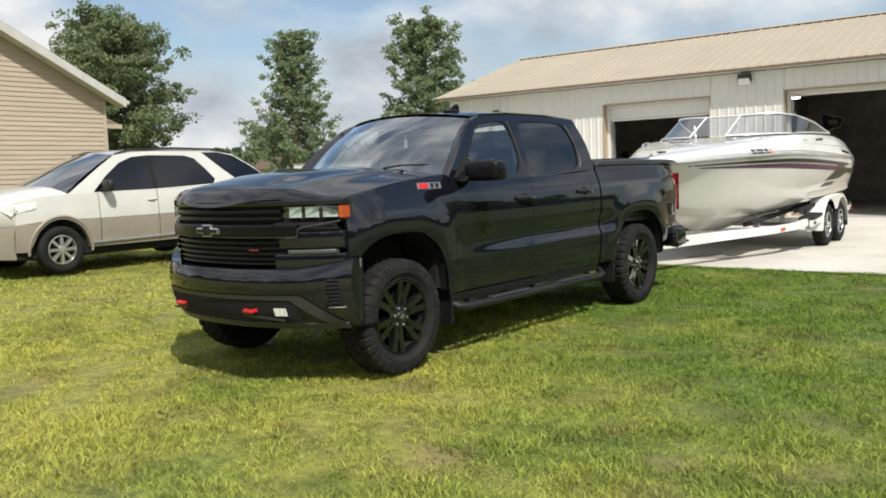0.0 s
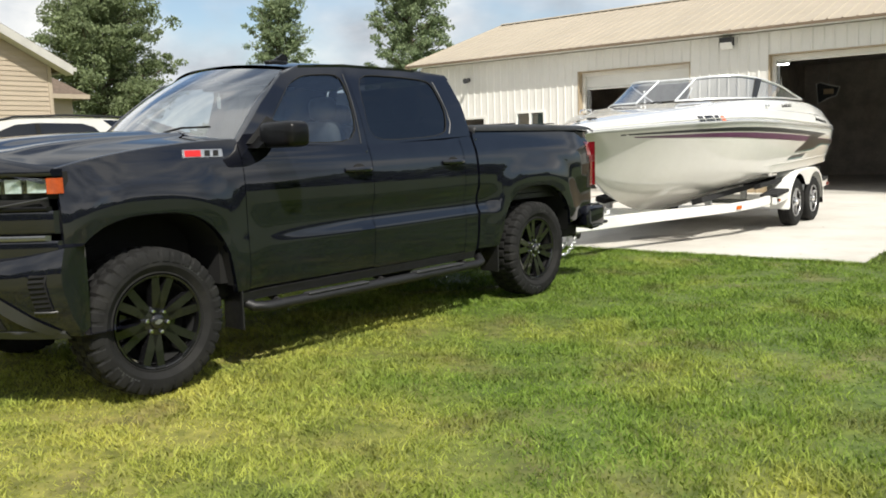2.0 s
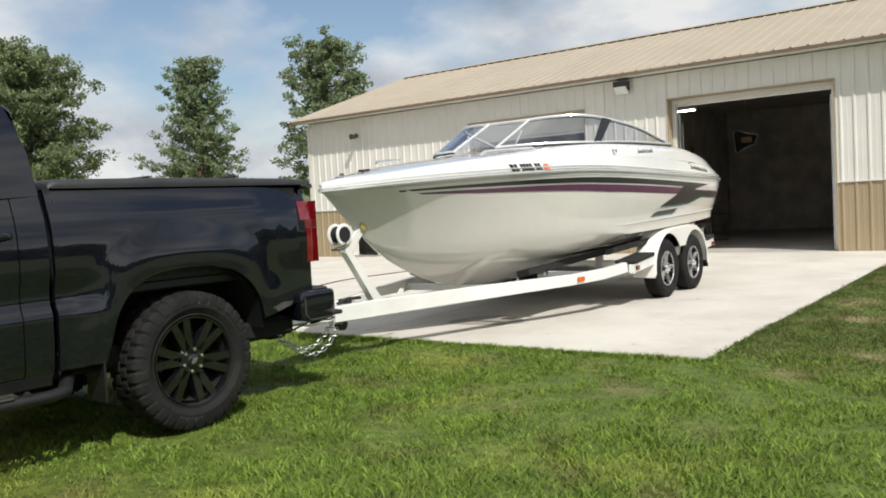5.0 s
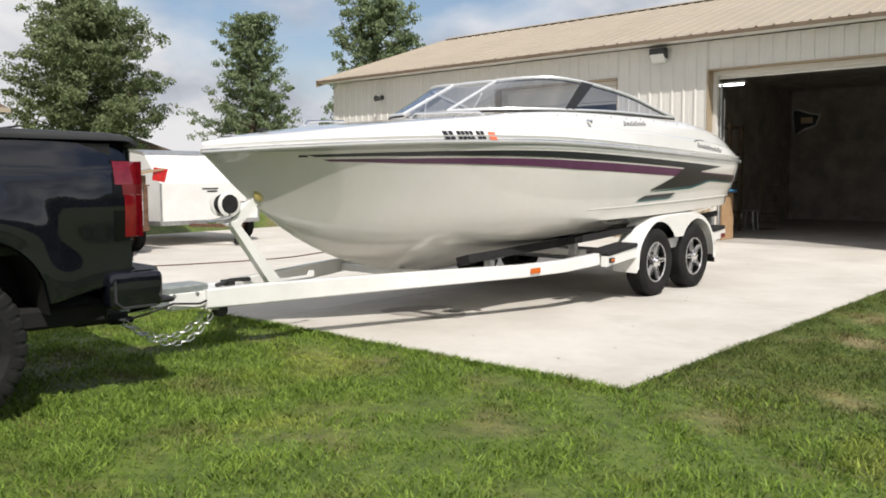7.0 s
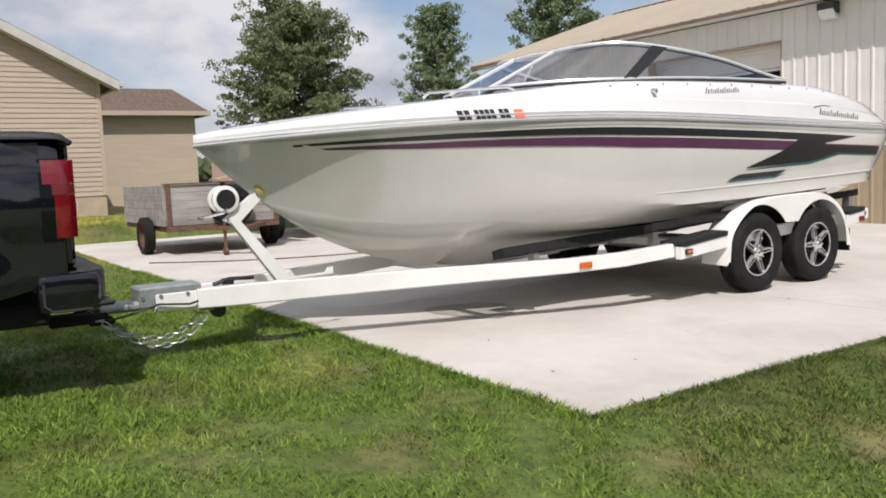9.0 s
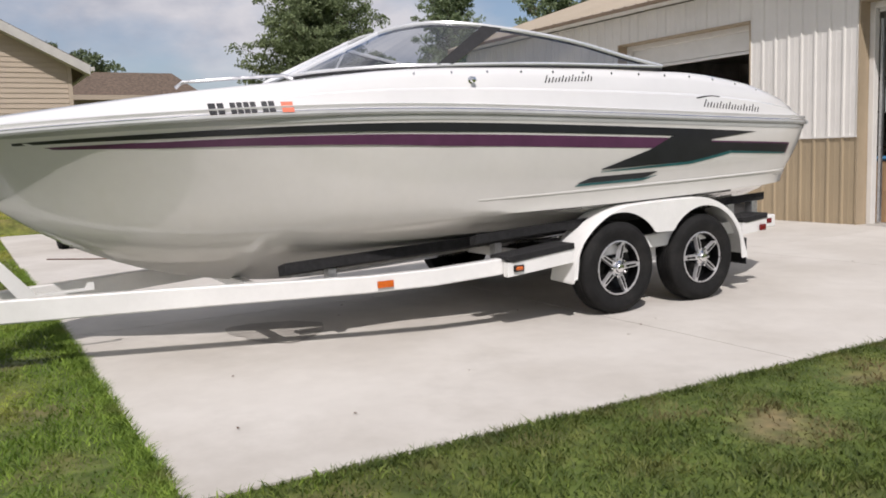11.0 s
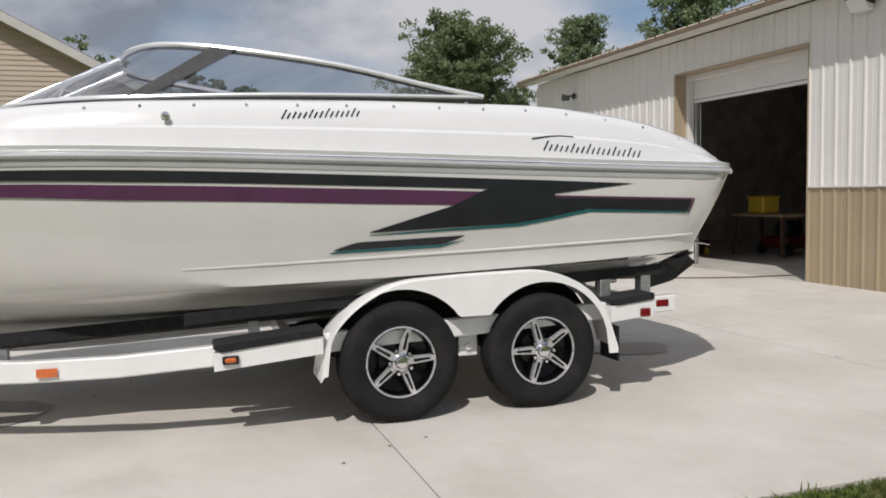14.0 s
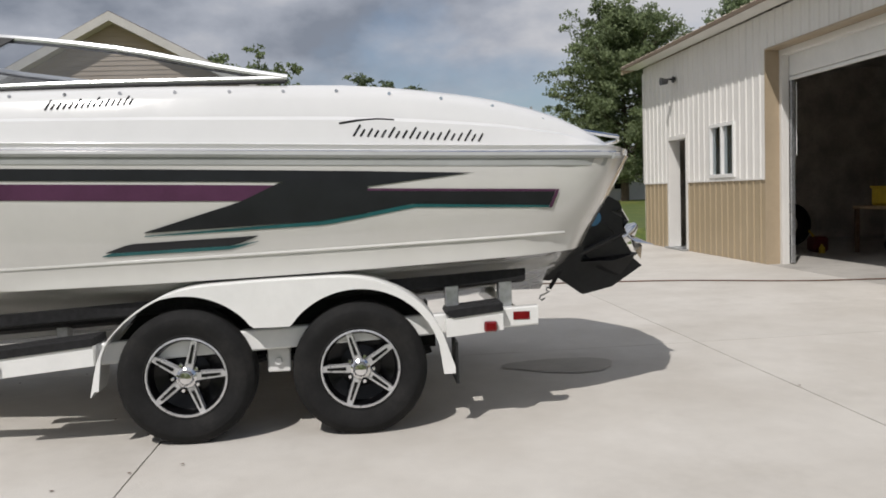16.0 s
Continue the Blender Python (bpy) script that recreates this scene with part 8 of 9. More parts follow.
part("tongue", Geo().prism([(EX, 15.9), (EX + 0.9, 16.36), (EX + 0.9, 16.46), (EX, 16.9), (EX, 16.8), (EX + 0.75, 16.41), (EX, 16.0)], "z", 0.30, 0.36), M_RUST, et)
part("jack", Geo().tube([(EX + 0.75, 16.42, 0.75), (EX + 0.75, 16.42, 0.05)], 0.025, 8).tube([(EX + 0.75, 16.42, 0.75), (EX + 0.75, 16.6, 0.76)], 0.012, 6).cyl((EX + 0.75, 16.42, 0.04), 0.06, -0.03, 0.03, "y", 12), M_BLKPL, et)
set_wheels(plain_wheel, et, [(EX - 0.75, y, 0.255, 0, rz) for y, rz in ((EY0 - 0.14, 90), (EY1 + 0.14, 270))])

# ---- far yard: gambrel shed, white house ----
sh = thing("garden_shed", (-45, 27.1, 0.1), "dusty pink gambrel-roofed garden shed with white-trimmed doors", "shed")
prof = [(25.75, 0.05), (28.5, 0.05), (28.5, 2.45), (27.95, 2.85), (27.12, 3.10), (26.3, 2.85), (25.75, 2.45)]
part("wall", Geo().prism(prof, "x", -48, -45), M_PINK, sh, "", 20)
for a, b in zip(prof[2:], prof[3:] + prof[2:3]):
    if a[1] > 2.4 and b != prof[2]:
        part("roof_panel", Geo().prism([a, b, (b[0], b[1] + 0.08), (a[0] + (0.05 if a[0] > 27 else 0), a[1] + 0.08)], "x", -48.1, -44.85), M_SHINGLE, sh)
for y in (26.75, 27.5):
    d = part("door_leaf", Geo().box(-44.998, -44.97, y - 0.36, y + 0.36, 0.1, 1.9, 0.01), M_PINK, sh)
    part("door_trim", Geo().box(-44.969, -44.95, y - 0.36, y - 0.28, 0.1, 1.9).box(-44.969, -44.95, y + 0.28, y + 0.36, 0.1, 1.9).box(-44.969, -44.95, y - 0.28, y + 0.28, 1.8, 1.9).box(-44.969, -44.95, y - 0.28, y + 0.28, 0.95, 1.03), M_WHITE, d, "white door trim")
part("gable_vent", Geo().box(-44.995, -44.97, 26.98, 27.26, 2.35, 2.65, 0.01), M_WOODTAN, sh)
fh = thing("white_house", (-60, 39, 0.1), "distant low white house with a grey roof", "house")
part("wall", Geo().box(-68, -58, 33, 44, 0, 2.9), M_WALLW, fh)
part("roof", Geo().prism([(32.5, 2.8), (44.5, 2.8), (38.5, 4.6)], "x", -68.5, -57.5), M_SHINGLE, fh)
for y in (35, 38.5, 42):
    w_ = part("window", Geo().box(-57.998, -57.96, y - 0.6, y + 0.6, 1.0, 2.2, 0.02), M_WALLW, fh)
    part("pane", Geo().box(-57.958, -57.95, y - 0.5, y + 0.5, 1.1, 2.1), M_DARKGLASS, w_)
ps = thing("yard_playhouse", (-44, 41.2, 0.1), "small pale grey playhouse beyond the barn", "playhouse")
part("wall", Geo().prism([(40.2, 0.0), (42.2, 0.0), (42.2, 2.0), (41.2, 2.7), (40.2, 2.0)], "x", -46, -44), M_DOORW, ps)
part("roof", Geo().prism([(40.0, 1.95), (41.2, 2.78), (42.4, 1.95), (42.4, 2.03), (41.2, 2.88), (40.0, 2.03)], "x", -46.2, -43.8), M_SHINGLE, ps)


# ---- trees ----
def tree(name, x, y, h, half, low, seed, m_leaf, label, leaves=7000, size=0.20, tip=0.0, lean=0.0, limbs=26, outline=None):
    """A tapered trunk, limbs that rise and fork, and leaves clustered along them. low: where the crown begins; tip: how pointed it is."""
    rnd = random.Random(seed)
    z0 = ground_z(x, y) - 0.05
    root = thing(name, (x, y, z0), label, "tree")
    g = Geo()
    trunk = [(x + 0.10 * math.sin(k * 1.7 + seed), y + 0.10 * math.cos(k * 1.3 + seed) + lean * k / 8, z0 + h * 0.92 * k / 8) for k in range(9)]
    g.tube(trunk, [max(0.02, h * 0.024 * (1 - k / 9.2)) for k in range(9)], 8)
    anchors = []
    for i in range(limbs):
        t = (i + rnd.random()) / limbs
        zz = low + (0.97 - low) * t
        w = half * (max(0.06, math.sin(math.pi * min(1.0, 0.14 + 0.86 * (1 - t) ** (0.7 + tip)))) if tip < 0.5 else (1 - t) ** 0.75 + 0.08)
        if outline:
            w = half * interp(t, outline)
        w *= rnd.uniform(0.70, 1.12)
        a = i * 2.399 + rnd.uniform(-0.4, 0.4)
        k = min(7.99, zz / 0.92 * 8)
        base = Vector(trunk[int(k)]).lerp(Vector(trunk[min(8, int(k) + 1)]), k - int(k))
        up = rnd.uniform(0.15, 0.60 + 0.8 * tip) * w + 0.1
        pts = [base]
        for q in (0.35, 0.7, 1.0):
            pts.append(base + Vector((math.cos(a) * w * q + rnd.uniform(-0.1, 0.1), math.sin(a) * w * q + rnd.uniform(-0.1, 0.1), up * q**1.4)))
        g.tube(pts, [0.05 * h / 10, 0.035 * h / 10, 0.02 * h / 10, 0.008], 5)
        for q in range(9):
            u = 0.25 + 0.75 * (q + rnd.random()) / 9
            p = pts[0].lerp(pts[-1], u)
            p.z = base.z + up * u**1.4
            d = Vector((rnd.gauss(0, 1), rnd.gauss(0, 1), rnd.gauss(0, 0.7))).normalized() * w * 0.22 * rnd.random()
            anchors.append((p + d, 0.125 * half * rnd.uniform(0.5, 1.4)))
    part("trunk", g, M_BARK, root)
    n = leaves
    rs = np.random.RandomState(seed)
    idx = rs.randint(0, len(anchors), n)
    c = np.array([a[0][:] for a in anchors])[idx]
    sp = np.array([a[1] for a in anchors])[idx]
    off = rs.normal(0, 1, (n, 3))
    off *= (rs.uniform(0, 1, n) ** 0.45 / np.linalg.norm(off, axis=1))[:, None]
    c = c + off * sp[:, None] * np.array([1, 1, 0.6])
    d1 = rs.normal(0, 1, (n, 3))
    d1[:, 2] -= 0.5
    d1 /= np.linalg.norm(d1, axis=1)[:, None]
    d2 = np.cross(d1, rs.normal(0, 1, (n, 3)))
    d2 /= np.linalg.norm(d2, axis=1)[:, None]
    s = size * rs.uniform(0.55, 1.25, n)[:, None]
    up = np.cross(d1, d2) * s * 0.22
    v = np.stack([c - d1 * s * 0.6, c + d2 * s * 0.34 + up, c + d1 * s * 0.6, c - d2 * s * 0.34 + up], 1).reshape(-1, 3)
    v -= np.array([x, y, z0])
    me = bpy.data.meshes.new("crown")
    me.from_pydata(v.tolist(), [], [(4 * i, 4 * i + 1, 4 * i + 2, 4 * i + 3) for i in range(n)])
    me.materials.append(m_leaf)
    ob = new("crown", me)
    ob.parent = root
    ORIGIN[ob] = ORIGIN[root]
    return root


tree("maple_tree", -53.6, 34.0, 13.0, 5.2, 0.10, 3, M_LEAF1, "tall broad dark green maple in full leaf", 66000, 0.21, 0.0, limbs=120, outline=[(0, 0.62), (0.12, 0.95), (0.3, 1.0), (0.55, 0.95), (0.75, 0.78), (0.9, 0.52), (1, 0.2)])
tree("birch_tree", -33.9, 33.2, 9.5, 2.45, 0.06, 7, M_LEAF2, "slender mid-green tree with an open pointed crown", 32000, 0.13, 0.3, limbs=90, outline=[(0, 1.05), (0.12, 1.18), (0.35, 0.98), (0.6, 0.70), (0.85, 0.46), (0.95, 0.30), (1, 0.12)])
tree("ash_tree", -24.3, 32.9, 8.7, 2.45, 0.12, 12, M_LEAF2, "bushy mid-green tree behind the barn", 32000, 0.13, 0.25, limbs=90, outline=[(0, 0.7), (0.2, 1.0), (0.5, 0.95), (0.75, 0.75), (0.92, 0.5), (1, 0.2)])
tree("shade_tree", -62, 8.5, 10.5, 4.6, 0.15, 21, M_LEAF1, "round dark green tree beyond the house", 8000, 0.32, limbs=34)
tree("shade_tree", -66, 18.5, 9.6, 4.4, 0.15, 22, M_LEAF3, "round dark green tree beyond the house", 7000, 0.34, limbs=34)
tree("young_tree", -48, 43.5, 5.0, 1.8, 0.1, 23, M_LEAF3, "small young tree at the field edge", 2500, 0.2, 0.3, limbs=20)
tree("bush_tree", -52, 47.0, 5.4, 2.8, 0.05, 24, M_LEAF2, "low pale green shrubby tree", 4000, 0.26, 0.1, limbs=26)
tree("bush_tree", -70, 44.0, 5.6, 3.2, 0.05, 25, M_LEAF3, "low green shrubby tree far off", 4000, 0.3, 0.1, limbs=26)

# far woods all round, as clumped leaves; the nearer, taller belt is unseen, added to darken the truck's reflections
rs = np.random.RandomState(5)
n = 52000
ang = rs.uniform(0, 2 * np.pi, n)
clump = 0.5 + 0.5 * np.sin(ang * 23 + 2 * np.sin(ang * 7)) * np.cos(ang * 11)
near = (np.cos(ang) * 0.64 + np.sin(ang) * -0.77) > -0.25
dist = np.where(near, rs.uniform(70, 95, n), rs.uniform(150, 185, n))
top = np.where(near, 5 + 6.0 * clump, 3.5 + 4.5 * clump)
c = np.stack([np.cos(ang) * dist - 4, np.sin(ang) * dist + 10, np.abs(rs.beta(1.6, 1.2, n)) * top], 1)
d1 = rs.normal(0, 1, (n, 3))
d1 /= np.linalg.norm(d1, axis=1)[:, None]
d2 = np.cross(d1, rs.normal(0, 1, (n, 3)))
d2 /= np.linalg.norm(d2, axis=1)[:, None]
s = (rs.uniform(0.5, 1.2, n) * np.where(near, 1.0, 1.5))[:, None]
v = np.stack([c - d1 * s, c + d2 * s * 0.7, c + d1 * s, c - d2 * s * 0.7], 1).reshape(-1, 3)
me = bpy.data.meshes.new("woodland")
me.from_pydata(v.tolist(), [], [(4 * i, 4 * i + 1, 4 * i + 2, 4 * i + 3) for i in range(n)])
me.materials.append(M_LEAF3)
tagged(new("woodland", me), "distant hedgerow and woods round the fields, with an unseen nearer belt added behind the camera", "woods", kind="stuff")


# ---- grass ----
def grass(name, label, n, region, hmin, hmax, wid, seed, m_=None):
    """Blades as bent slivers; region gives the x, y of the roots."""
    rs = np.random.RandomState(seed)
    xy = region(rs, n)
    for bx, by, br in BARE:
        near_b = np.hypot(xy[:, 0] - bx, xy[:, 1] - by) < br * rs.uniform(0.3, 1.2, len(xy))
        xy = xy[~(near_b & (rs.uniform(0, 1, len(xy)) < 0.85))]
    n = len(xy)
    dx = np.maximum(np.maximum(SX0 - xy[:, 0], xy[:, 0] - SX1), 0)
    dy = np.maximum(np.maximum(SY0 - xy[:, 1], xy[:, 1] - 32), 0)
    d = np.hypot(dx, dy)
    z = -0.10 + 0.042 * np.exp(-d / 1.3)
    rise = np.clip((-xy[:, 0] - 6.5) / 11.0, 0, 1) * np.where(xy[:, 0] < -15.5, 1.0, np.clip((11.7 - xy[:, 1]) / 3.0, 0, 1))
    z += 0.36 * rise * rise * (3 - 2 * rise) - 0.012
    h = rs.uniform(hmin, hmax, n)
    clump = np.array([noise.noise((a * 1.7, b * 1.7, 1.0)) for a, b in xy[:, :2]]) if n < 80000 else np.sin(xy[:, 0] * 5.1 + np.sin(xy[:, 1] * 3.3) * 2) * np.sin(xy[:, 1] * 4.7 + np.sin(xy[:, 0] * 2.9) * 2)
    h *= 1 + 0.45 * clump
    a = rs.uniform(0, 2 * np.pi, n)
    lean = h * rs.uniform(0.25, 1.5, n)
    la = rs.uniform(0, 2 * np.pi, n)
    w = wid * rs.uniform(0.6, 1.3, n)
    root = np.stack([xy[:, 0], xy[:, 1], z], 1)
    side = np.stack([np.cos(a), np.sin(a), np.zeros(n)], 1) * w[:, None]
    bend = np.stack([np.cos(la) * lean, np.sin(la) * lean, h], 1)
    mid = root + bend * np.array([0.35, 0.35, 0.62])
    v = np.stack([root - side, root + side, mid + side * 0.8, mid - side * 0.8, root + bend], 1).reshape(-1, 3).astype(np.float32)
    me = bpy.data.meshes.new(name)
    me.vertices.add(5 * n)
    me.vertices.foreach_set("co", v.ravel())
    k = np.arange(n)[:, None] * 5
    loops = np.concatenate([k + 0, k + 1, k + 2, k + 3, k + 3, k + 2, k + 4], 1).ravel().astype(np.int32)
    me.loops.add(7 * n)
    me.loops.foreach_set("vertex_index", loops)
    me.polygons.add(2 * n)
    start = (np.arange(n)[:, None] * 7 + np.array([[0, 4]])).ravel().astype(np.int32)
    me.polygons.foreach_set("loop_start", start)
    me.update(calc_edges=True)
    me.validate()
    me.materials.append(m_ or M_GRASS)
    return tagged(new(name, me), label, "grass", kind="stuff")


def keep_off(p):
    on_slab = (p[:, 0] > SX0 - 0.01) & (p[:, 0] < SX1 + 0.01) & (p[:, 1] > SY0 - 0.01)
    return p[~on_slab]


def feather(rs, p):
    """Loosens the border of a stretch of grass."""
    return p + rs.normal(0, 0.45, p.shape)


def near_lawn(rs, n):
    return keep_off(feather(rs, np.stack([rs.uniform(-7.5, 3.2, n), rs.uniform(2.2, 12.0, n)], 1)))


def mid_lawn(rs, n):
    p = feather(rs, np.stack([rs.uniform(-20.5, -7.5, n), rs.uniform(3.0, 14.0, n)], 1))
    return keep_off(p[p[:, 0] > HX + 0.1])


def right_lawn(rs, n):
    return keep_off(feather(rs, np.stack([rs.uniform(-0.6, 2.6, n), rs.uniform(11.8, 21.3, n)], 1)))


def front_edge(rs, n):
    return np.stack([rs.uniform(-9.0, SX1 + 0.02, n), SY0 - np.abs(rs.normal(0, 0.05, n)) + 0.012], 1)


def side_edge(rs, n):
    return np.stack([SX1 + np.abs(rs.normal(0, 0.06, n)) - 0.008, rs.uniform(SY0 - 0.05, 21.5, n)], 1)


grass("lawn_grass", "short mown grass blades, green with straw patches", 430000, near_lawn, 0.020, 0.050, 0.0044, 1)
grass("yard_grass", "short mown grass round the parked car and house", 110000, mid_lawn, 0.025, 0.055, 0.008, 2)
grass("verge_grass", "short mown grass beside the slab", 130000, right_lawn, 0.018, 0.045, 0.0044, 3, M_VERGE)
grass("edge_grass", "longer grass fringe along the slab edge", 13000, front_edge, 0.022, 0.060, 0.0036, 4)
grass("edge_grass", "short brownish grass fringe along the slab edge", 13000, side_edge, 0.016, 0.044, 0.0036, 5, M_VERGE)

# ---- marks and litter on the slab ----


def blot(name, cx, cy, rx, ry, rot, seed, label, m_):
    rnd = random.Random(seed)
    g = Geo()
    pts = []
    for k in range(28):
        a = 2 * math.pi * k / 28
        r = 1 + 0.12 * math.sin(3 * a + seed) + 0.06 * rnd.uniform(-1, 1)
        u, w = rx * r * math.cos(a), ry * r * math.sin(a)
        x, y = cx + u * math.cos(rot) - w * math.sin(rot), cy + u * math.sin(rot) + w * math.cos(rot)
        pts.append((x, y, slab_z(y) + 0.0062))
    g.add(pts, [tuple(range(28))])
    return solid(name, g, m_, (cx, cy, slab_z(cy)), label, "stain", kind="structure", smooth=0)


M_STAIN = mat("old_water_mark", (0.40, 0.375, 0.335), 0.85, 0, 0.08, 3, bump=0.2, bscale=120)
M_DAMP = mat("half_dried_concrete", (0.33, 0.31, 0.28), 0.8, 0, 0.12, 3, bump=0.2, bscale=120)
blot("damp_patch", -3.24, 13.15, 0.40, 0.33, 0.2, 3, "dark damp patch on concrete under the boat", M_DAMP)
blot("water_mark", -3.53, 17.72, 0.38, 0.24, 1.4, 5, "faint oval water mark on concrete", M_STAIN)
rnd = random.Random(9)
crumb = mesh_of("leaf_crumb", Geo().add([(-0.012, -0.006, 0.004), (0.012, -0.004, 0.002), (0.010, 0.007, 0.007), (-0.008, 0.006, 0.002)], [(0, 1, 2, 3)]), M_RUST, 0)
for k in range(12):
    x, y = rnd.uniform(-4.5, -0.7), rnd.uniform(12.2, 19.5)
    ob = new("leaf_litter", crumb)
    ob.location = (x, y, slab_z(y) + 0.004)
    ob.rotation_euler = (0, 0, rnd.uniform(0, 6))
    tagged(ob, "tiny dry leaf crumb on the concrete", "leaf", "leaf litter")
cord = [(-9.9, 12.2), (-9.2, 13.0), (-8.7, 13.9), (-8.4, 15.4), (-8.7, 16.8), (-8.5, 18.4), (-8.1, 20.2), (-7.4, 21.6), (-7.2, 22.6)]
g = Geo().tube([(curve(t, [(k, p[0]) for k, p in enumerate(cord)]), curve(t, [(k, p[1]) for k, p in enumerate(cord)]), slab_z(curve(t, [(k, p[1]) for k, p in enumerate(cord)])) + 0.012) for t in np.linspace(0, 8, 70)], 0.009, 6)
solid("extension_cord", g, M_RUST, (-8.6, 17, -0.03), "thin reddish-brown extension cord lying on the concrete", "cord")

# ---- things inside the shop ----


def carton(x, y, z, w, d, h, label):
    c = thing("carton", (x, y, z), label, "box", "cartons in the shop")
    part("carton_body", Geo().box(x - w / 2, x + w / 2, y - d / 2, y + d / 2, z, z + h, 0.006), M_CARD, c)
    part("tape", Geo().box(x - 0.03, x + 0.03, y - d / 2 - 0.002, y + d / 2, z + h - 0.08, z + h + 0.002), M_WOODTAN, c)
    part("printed_mark", Geo().box(x - 0.05, x + 0.12, y - d / 2 - 0.004, y - d / 2 - 0.001, z + h * 0.35, z + h * 0.75), M_REDPAINT, c, "red printed block")
    return c


carton(-4.88, 22.95, 0.003, 0.62, 0.5, 0.44, "brown cardboard carton with a red print, on the floor")
carton(-4.88, 22.95, 0.444, 0.60, 0.5, 0.44, "brown cardboard carton with a red print, stacked on another")
solid("folded_tarp", Geo().box(-5.24, -4.50, 22.68, 23.24, 0.886, 0.95, 0.025), M_BLUE, (-4.88, 22.95, 0.886), "folded blue tarp on top of the cartons", "tarp")
rack = thing("shop_rack", (-5.85, 25.3, 0.003), "dark wooden shop rack with open shelves", "rack")
for x in (-6.3, -5.44):
    for y in (25.0, 25.6):
        part("upright", Geo().box(x - 0.035, x + 0.035, y - 0.035, y + 0.035, 0.003, 2.3, 0.004), M_DARKWOOD, rack)
for z in (0.4, 1.05, 1.65, 2.22):
    part("shelf", Geo().box(-6.34, -5.40, 24.96, 25.64, z, z + 0.03, 0.004), M_DARKWOOD, rack)
ladder = thing("hand_truck", (-5.15, 26.6, 0.003), "brown metal hand truck leaning in the open bay", "hand truck")
for x in (-5.35, -4.95):
    part("rail", Geo().tube([(x, 26.5, 0.1), (x, 26.65, 1.3), (x + (0.1 if x < -5.15 else -0.1), 26.7, 1.42)], 0.016, 8), M_DARKWOOD, ladder)
for z in (0.35, 0.65, 0.95):
    part("rung", Geo().tube([(-5.35, 26.55 + 0.1 * z, z), (-4.95, 26.55 + 0.1 * z, z)], 0.012, 6), M_DARKWOOD, ladder)
part("toe_plate", Geo().box(-5.37, -4.93, 26.25, 26.52, 0.005, 0.02), M_RUST, ladder)
sg = thing("wall_plaque", (-4.86, 28.0, 2.4), "shield-shaped outlined wall plaque hanging in the shop", "plaque")
ring_p = [(-5.18, 2.72), (-5.06, 2.75), (-4.82, 2.66), (-4.56, 2.60), (-4.64, 2.36), (-4.86, 2.30), (-5.12, 2.16)]
part("plaque_face", Geo().prism([(a, b) for a, b in ring_p], "y", 27.96, 28.0), M_DARK, sg)
part("plaque_rim", Geo().tube([(a, 27.95, b) for a, b in ring_p], 0.020, 6, True), M_DOORW, sg)
part("plaque_bar", Geo().box(-4.98, -4.72, 27.94, 27.955, 2.42, 2.56), M_WOODTAN, sg)
part("hanger", Geo().tube([(-4.86, 27.98, 2.66), (-4.86, 27.98, EAVE - 0.08)], 0.006, 5), M_STEEL, sg)
tb = thing("tube_light", (-5.2, 24.2, 3.1), "lit fluorescent tube light under the shop ceiling", "light")
part("tube", Geo().tube([(-5.55, 24.2, 3.03), (-4.84, 24.2, 3.03)], 0.018, 8), glow_mat("fluorescent_tube", (0.9, 0.95, 1.0), 9.0), tb)
part("fitting", Geo().box(-5.58, -4.80, 24.15, 24.25, 3.055, 3.10, 0.006), M_WHITE, tb)
for x in (-5.5, -4.9):
    part("chain", Geo().tube([(x, 24.2, 3.10), (x, 24.2, EAVE - 0.08)], 0.005, 5), M_STEEL, tb)
stool = thing("step_stool", (-5.37, 26.0, 0.003), "small pale metal step stool on the shop floor", "stool")
for x in (-5.52, -5.22):
    for y in (25.87, 26.13):
        part("leg", Geo().tube([(x, y, 0.003), (x + (0.03 if x < -5.37 else -0.03), y, 0.42)], 0.012, 6), M_STEEL, stool)
part("seat", Geo().box(-5.54, -5.20, 25.85, 26.15, 0.42, 0.45, 0.01), M_STEEL, stool)
mower = thing("red_mower", (-10.3, 25.2, 0.003), "red walk-behind garden machine in the dark bay", "mower")
part("deck", Geo().box(-10.65, -10.0, 24.8, 25.5, 0.12, 0.35, 0.06), M_REDDIM, mower)
part("engine", Geo().box(-10.5, -10.15, 24.95, 25.35, 0.35, 0.62, 0.05), M_BLKPL, mower)
part("handle", Geo().tube([(-10.6, 25.4, 0.3), (-10.6, 25.9, 0.95), (-10.05, 25.9, 0.95), (-10.05, 25.4, 0.3)], 0.016, 6), M_REDDIM, mower)
for x in (-10.68, -9.97):
    for y in (24.85, 25.45):
        part("wheel", Geo().cyl((x, y, 0.12), 0.117, -0.03, 0.03, "x", 16, 0.01), M_TYRE, mower)
bench = thing("work_bench", (-10.25, 24.70, 0.003), "low dark-legged wooden work bench in the bay", "bench")
part("bench_top", Geo().box(-10.95, -9.55, 24.35, 25.05, 0.72, 0.77, 0.01), M_WOODTAN, bench)
for x in (-10.90, -9.60):
    for y in (24.40, 25.00):
        part("bench_leg", Geo().box(x - 0.03, x + 0.03, y - 0.03, y + 0.03, 0.003, 0.72), M_RUST, bench)
crate = thing("yellow_crate", (-10.42, 24.65, 0.773), "yellow plastic crate standing on the work bench", "crate")
part("crate_body", Geo().box(-10.62, -10.20, 24.46, 24.84, 0.773, 1.07, 0.03), M_YELLOW, crate)
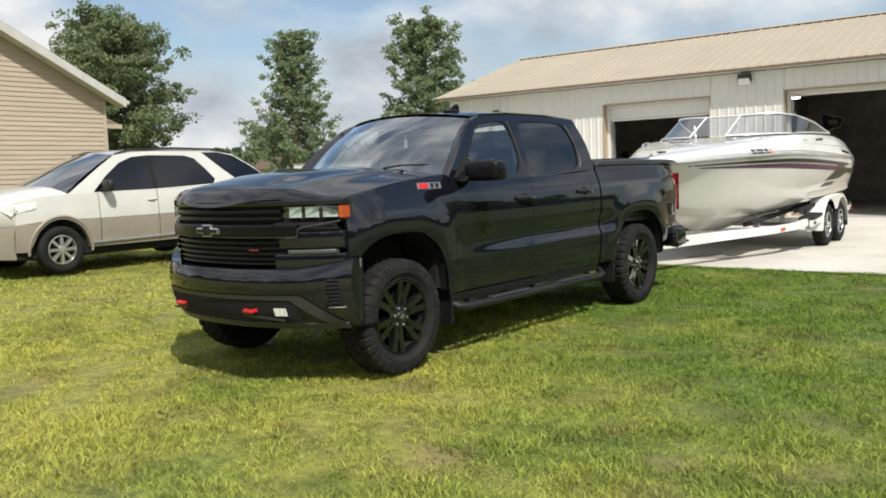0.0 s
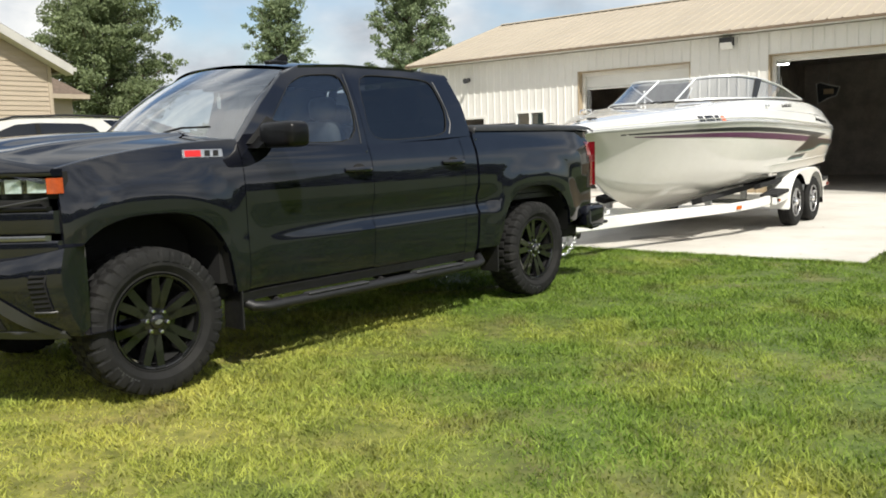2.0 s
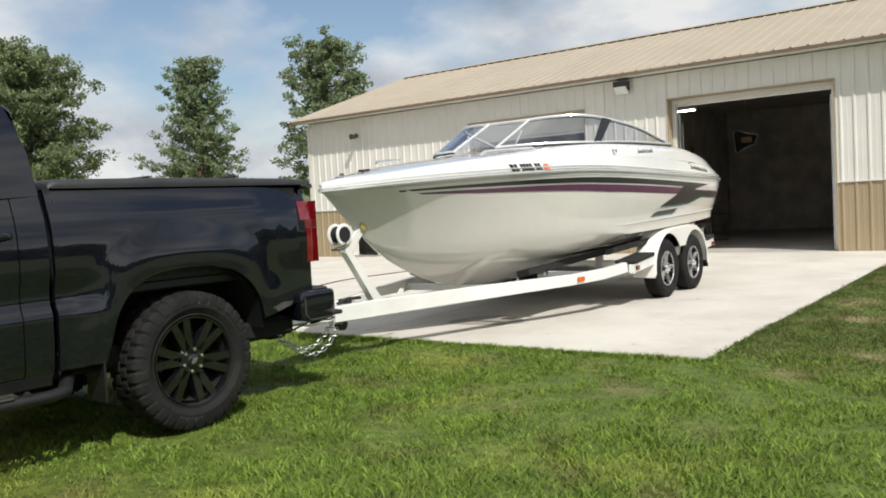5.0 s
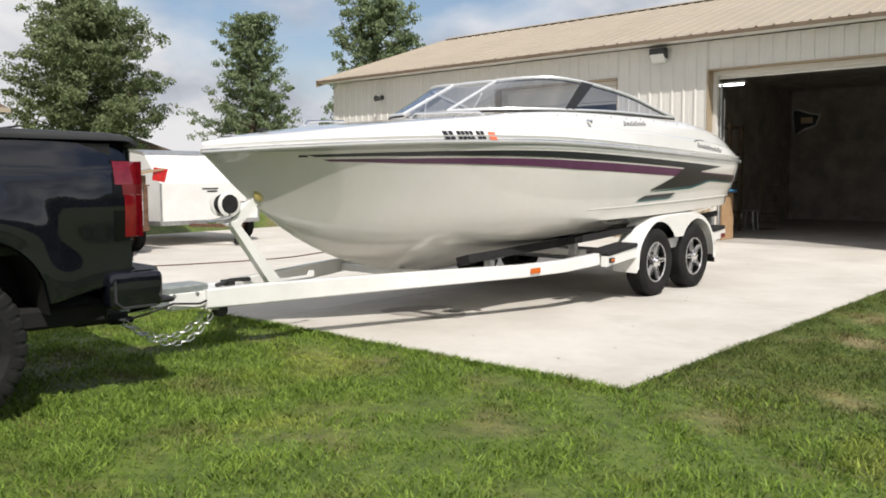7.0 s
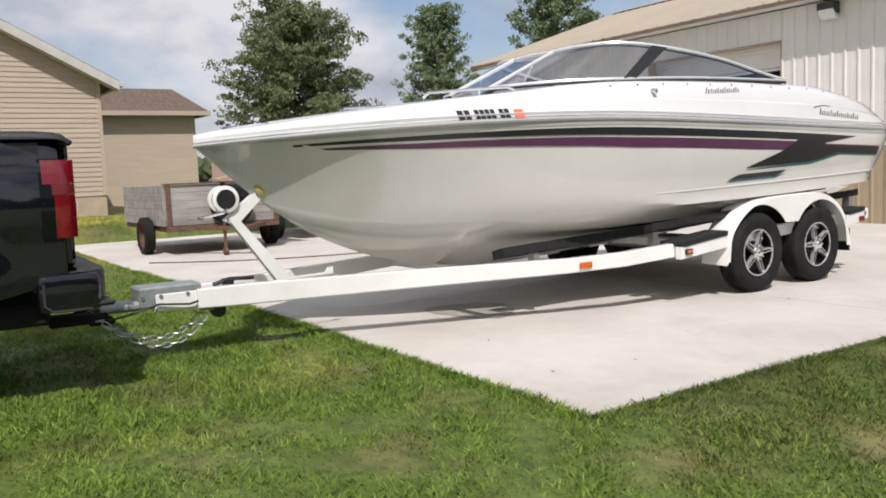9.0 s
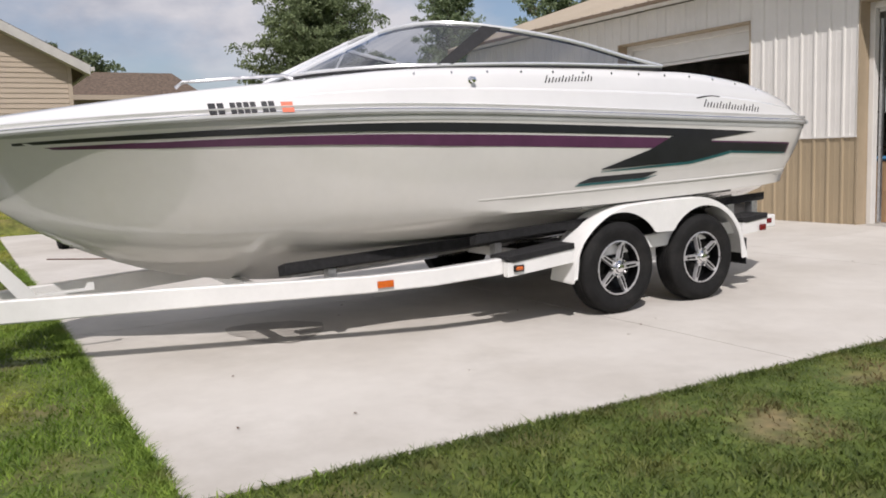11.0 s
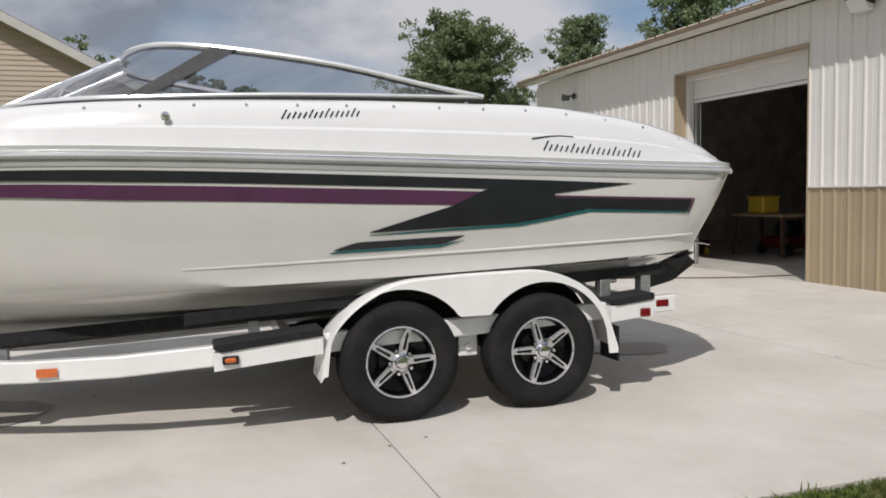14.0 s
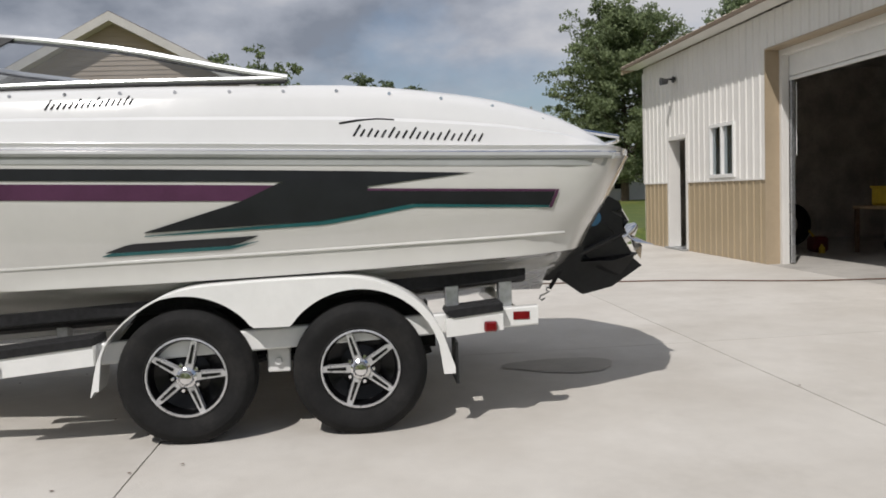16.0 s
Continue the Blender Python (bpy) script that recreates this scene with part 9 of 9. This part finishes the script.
part("crate_rim", Geo().box(-10.635, -10.185, 24.445, 24.855, 1.05, 1.085, 0.012), M_YELLOW, crate)
can = thing("fuel_can", (-11.35, 23.95, 0.003), "small red fuel can with a yellow cap on the floor", "fuel can")
part("can_body", Geo().box(-11.5, -11.2, 23.85, 24.1, 0.003, 0.26, 0.04), M_REDDIM, can)
part("spout", Geo().tube([(-11.35, 23.9, 0.26), (-11.35, 23.82, 0.36)], 0.018, 8), M_YELLOW, can)
solid("yellow_bottle", Geo().lathe([(0.001, 0.0), (0.045, 0.0), (0.05, 0.02), (0.05, 0.09), (0.02, 0.12), (0.02, 0.15), (0.001, 0.15)], (-11.0, 23.85, 0.003), "z", 14), M_YELLOW, (-11.0, 23.85, 0.003), "small yellow bottle on the shop floor", "bottle")
solid("old_tyre", Geo().lathe([(0.22, -0.09), (0.36, -0.10), (0.40, -0.06), (0.40, 0.06), (0.36, 0.10), (0.22, 0.09), (0.22, -0.09)], (-12.75, 24.2, 0.40), "x", 28), M_TYRE, (-12.75, 24.2, 0.003), "large black tyre standing in the dark bay", "tyre")
sk = thing("shop_shelf", (-10.2, 27.5, 0.003), "dark steel shelf unit holding assorted red and blue cases", "shelf")
for x in (-11.4, -9.0):
    part("upright", Geo().box(x - 0.03, x + 0.03, 27.3, 27.7, 0.003, 1.9), M_RUST, sk)
for z in (0.35, 0.95, 1.55):
    part("shelf_board", Geo().box(-11.4, -9.0, 27.3, 27.7, z, z + 0.03), M_RUST, sk)
for k, (x, z, w, h, m_, nm) in enumerate(((-11.0, 0.983, 0.5, 0.3, M_REDDIM, "red"), (-10.3, 0.983, 0.4, 0.25, M_BLUE, "blue"), (-9.6, 0.983, 0.5, 0.35, M_CARD, "brown"), (-10.8, 0.383, 0.6, 0.35, M_CARD, "brown"), (-9.8, 0.383, 0.45, 0.3, M_REDDIM, "red"), (-10.5, 1.583, 0.5, 0.25, M_DOORW, "white"))):
    solid("storage_case", Geo().box(x - w / 2, x + w / 2, 27.32, 27.68, z, z + h, 0.02), m_, (x, 27.5, z), nm + " storage case on the steel shelf", "case", "cases on the shelf")
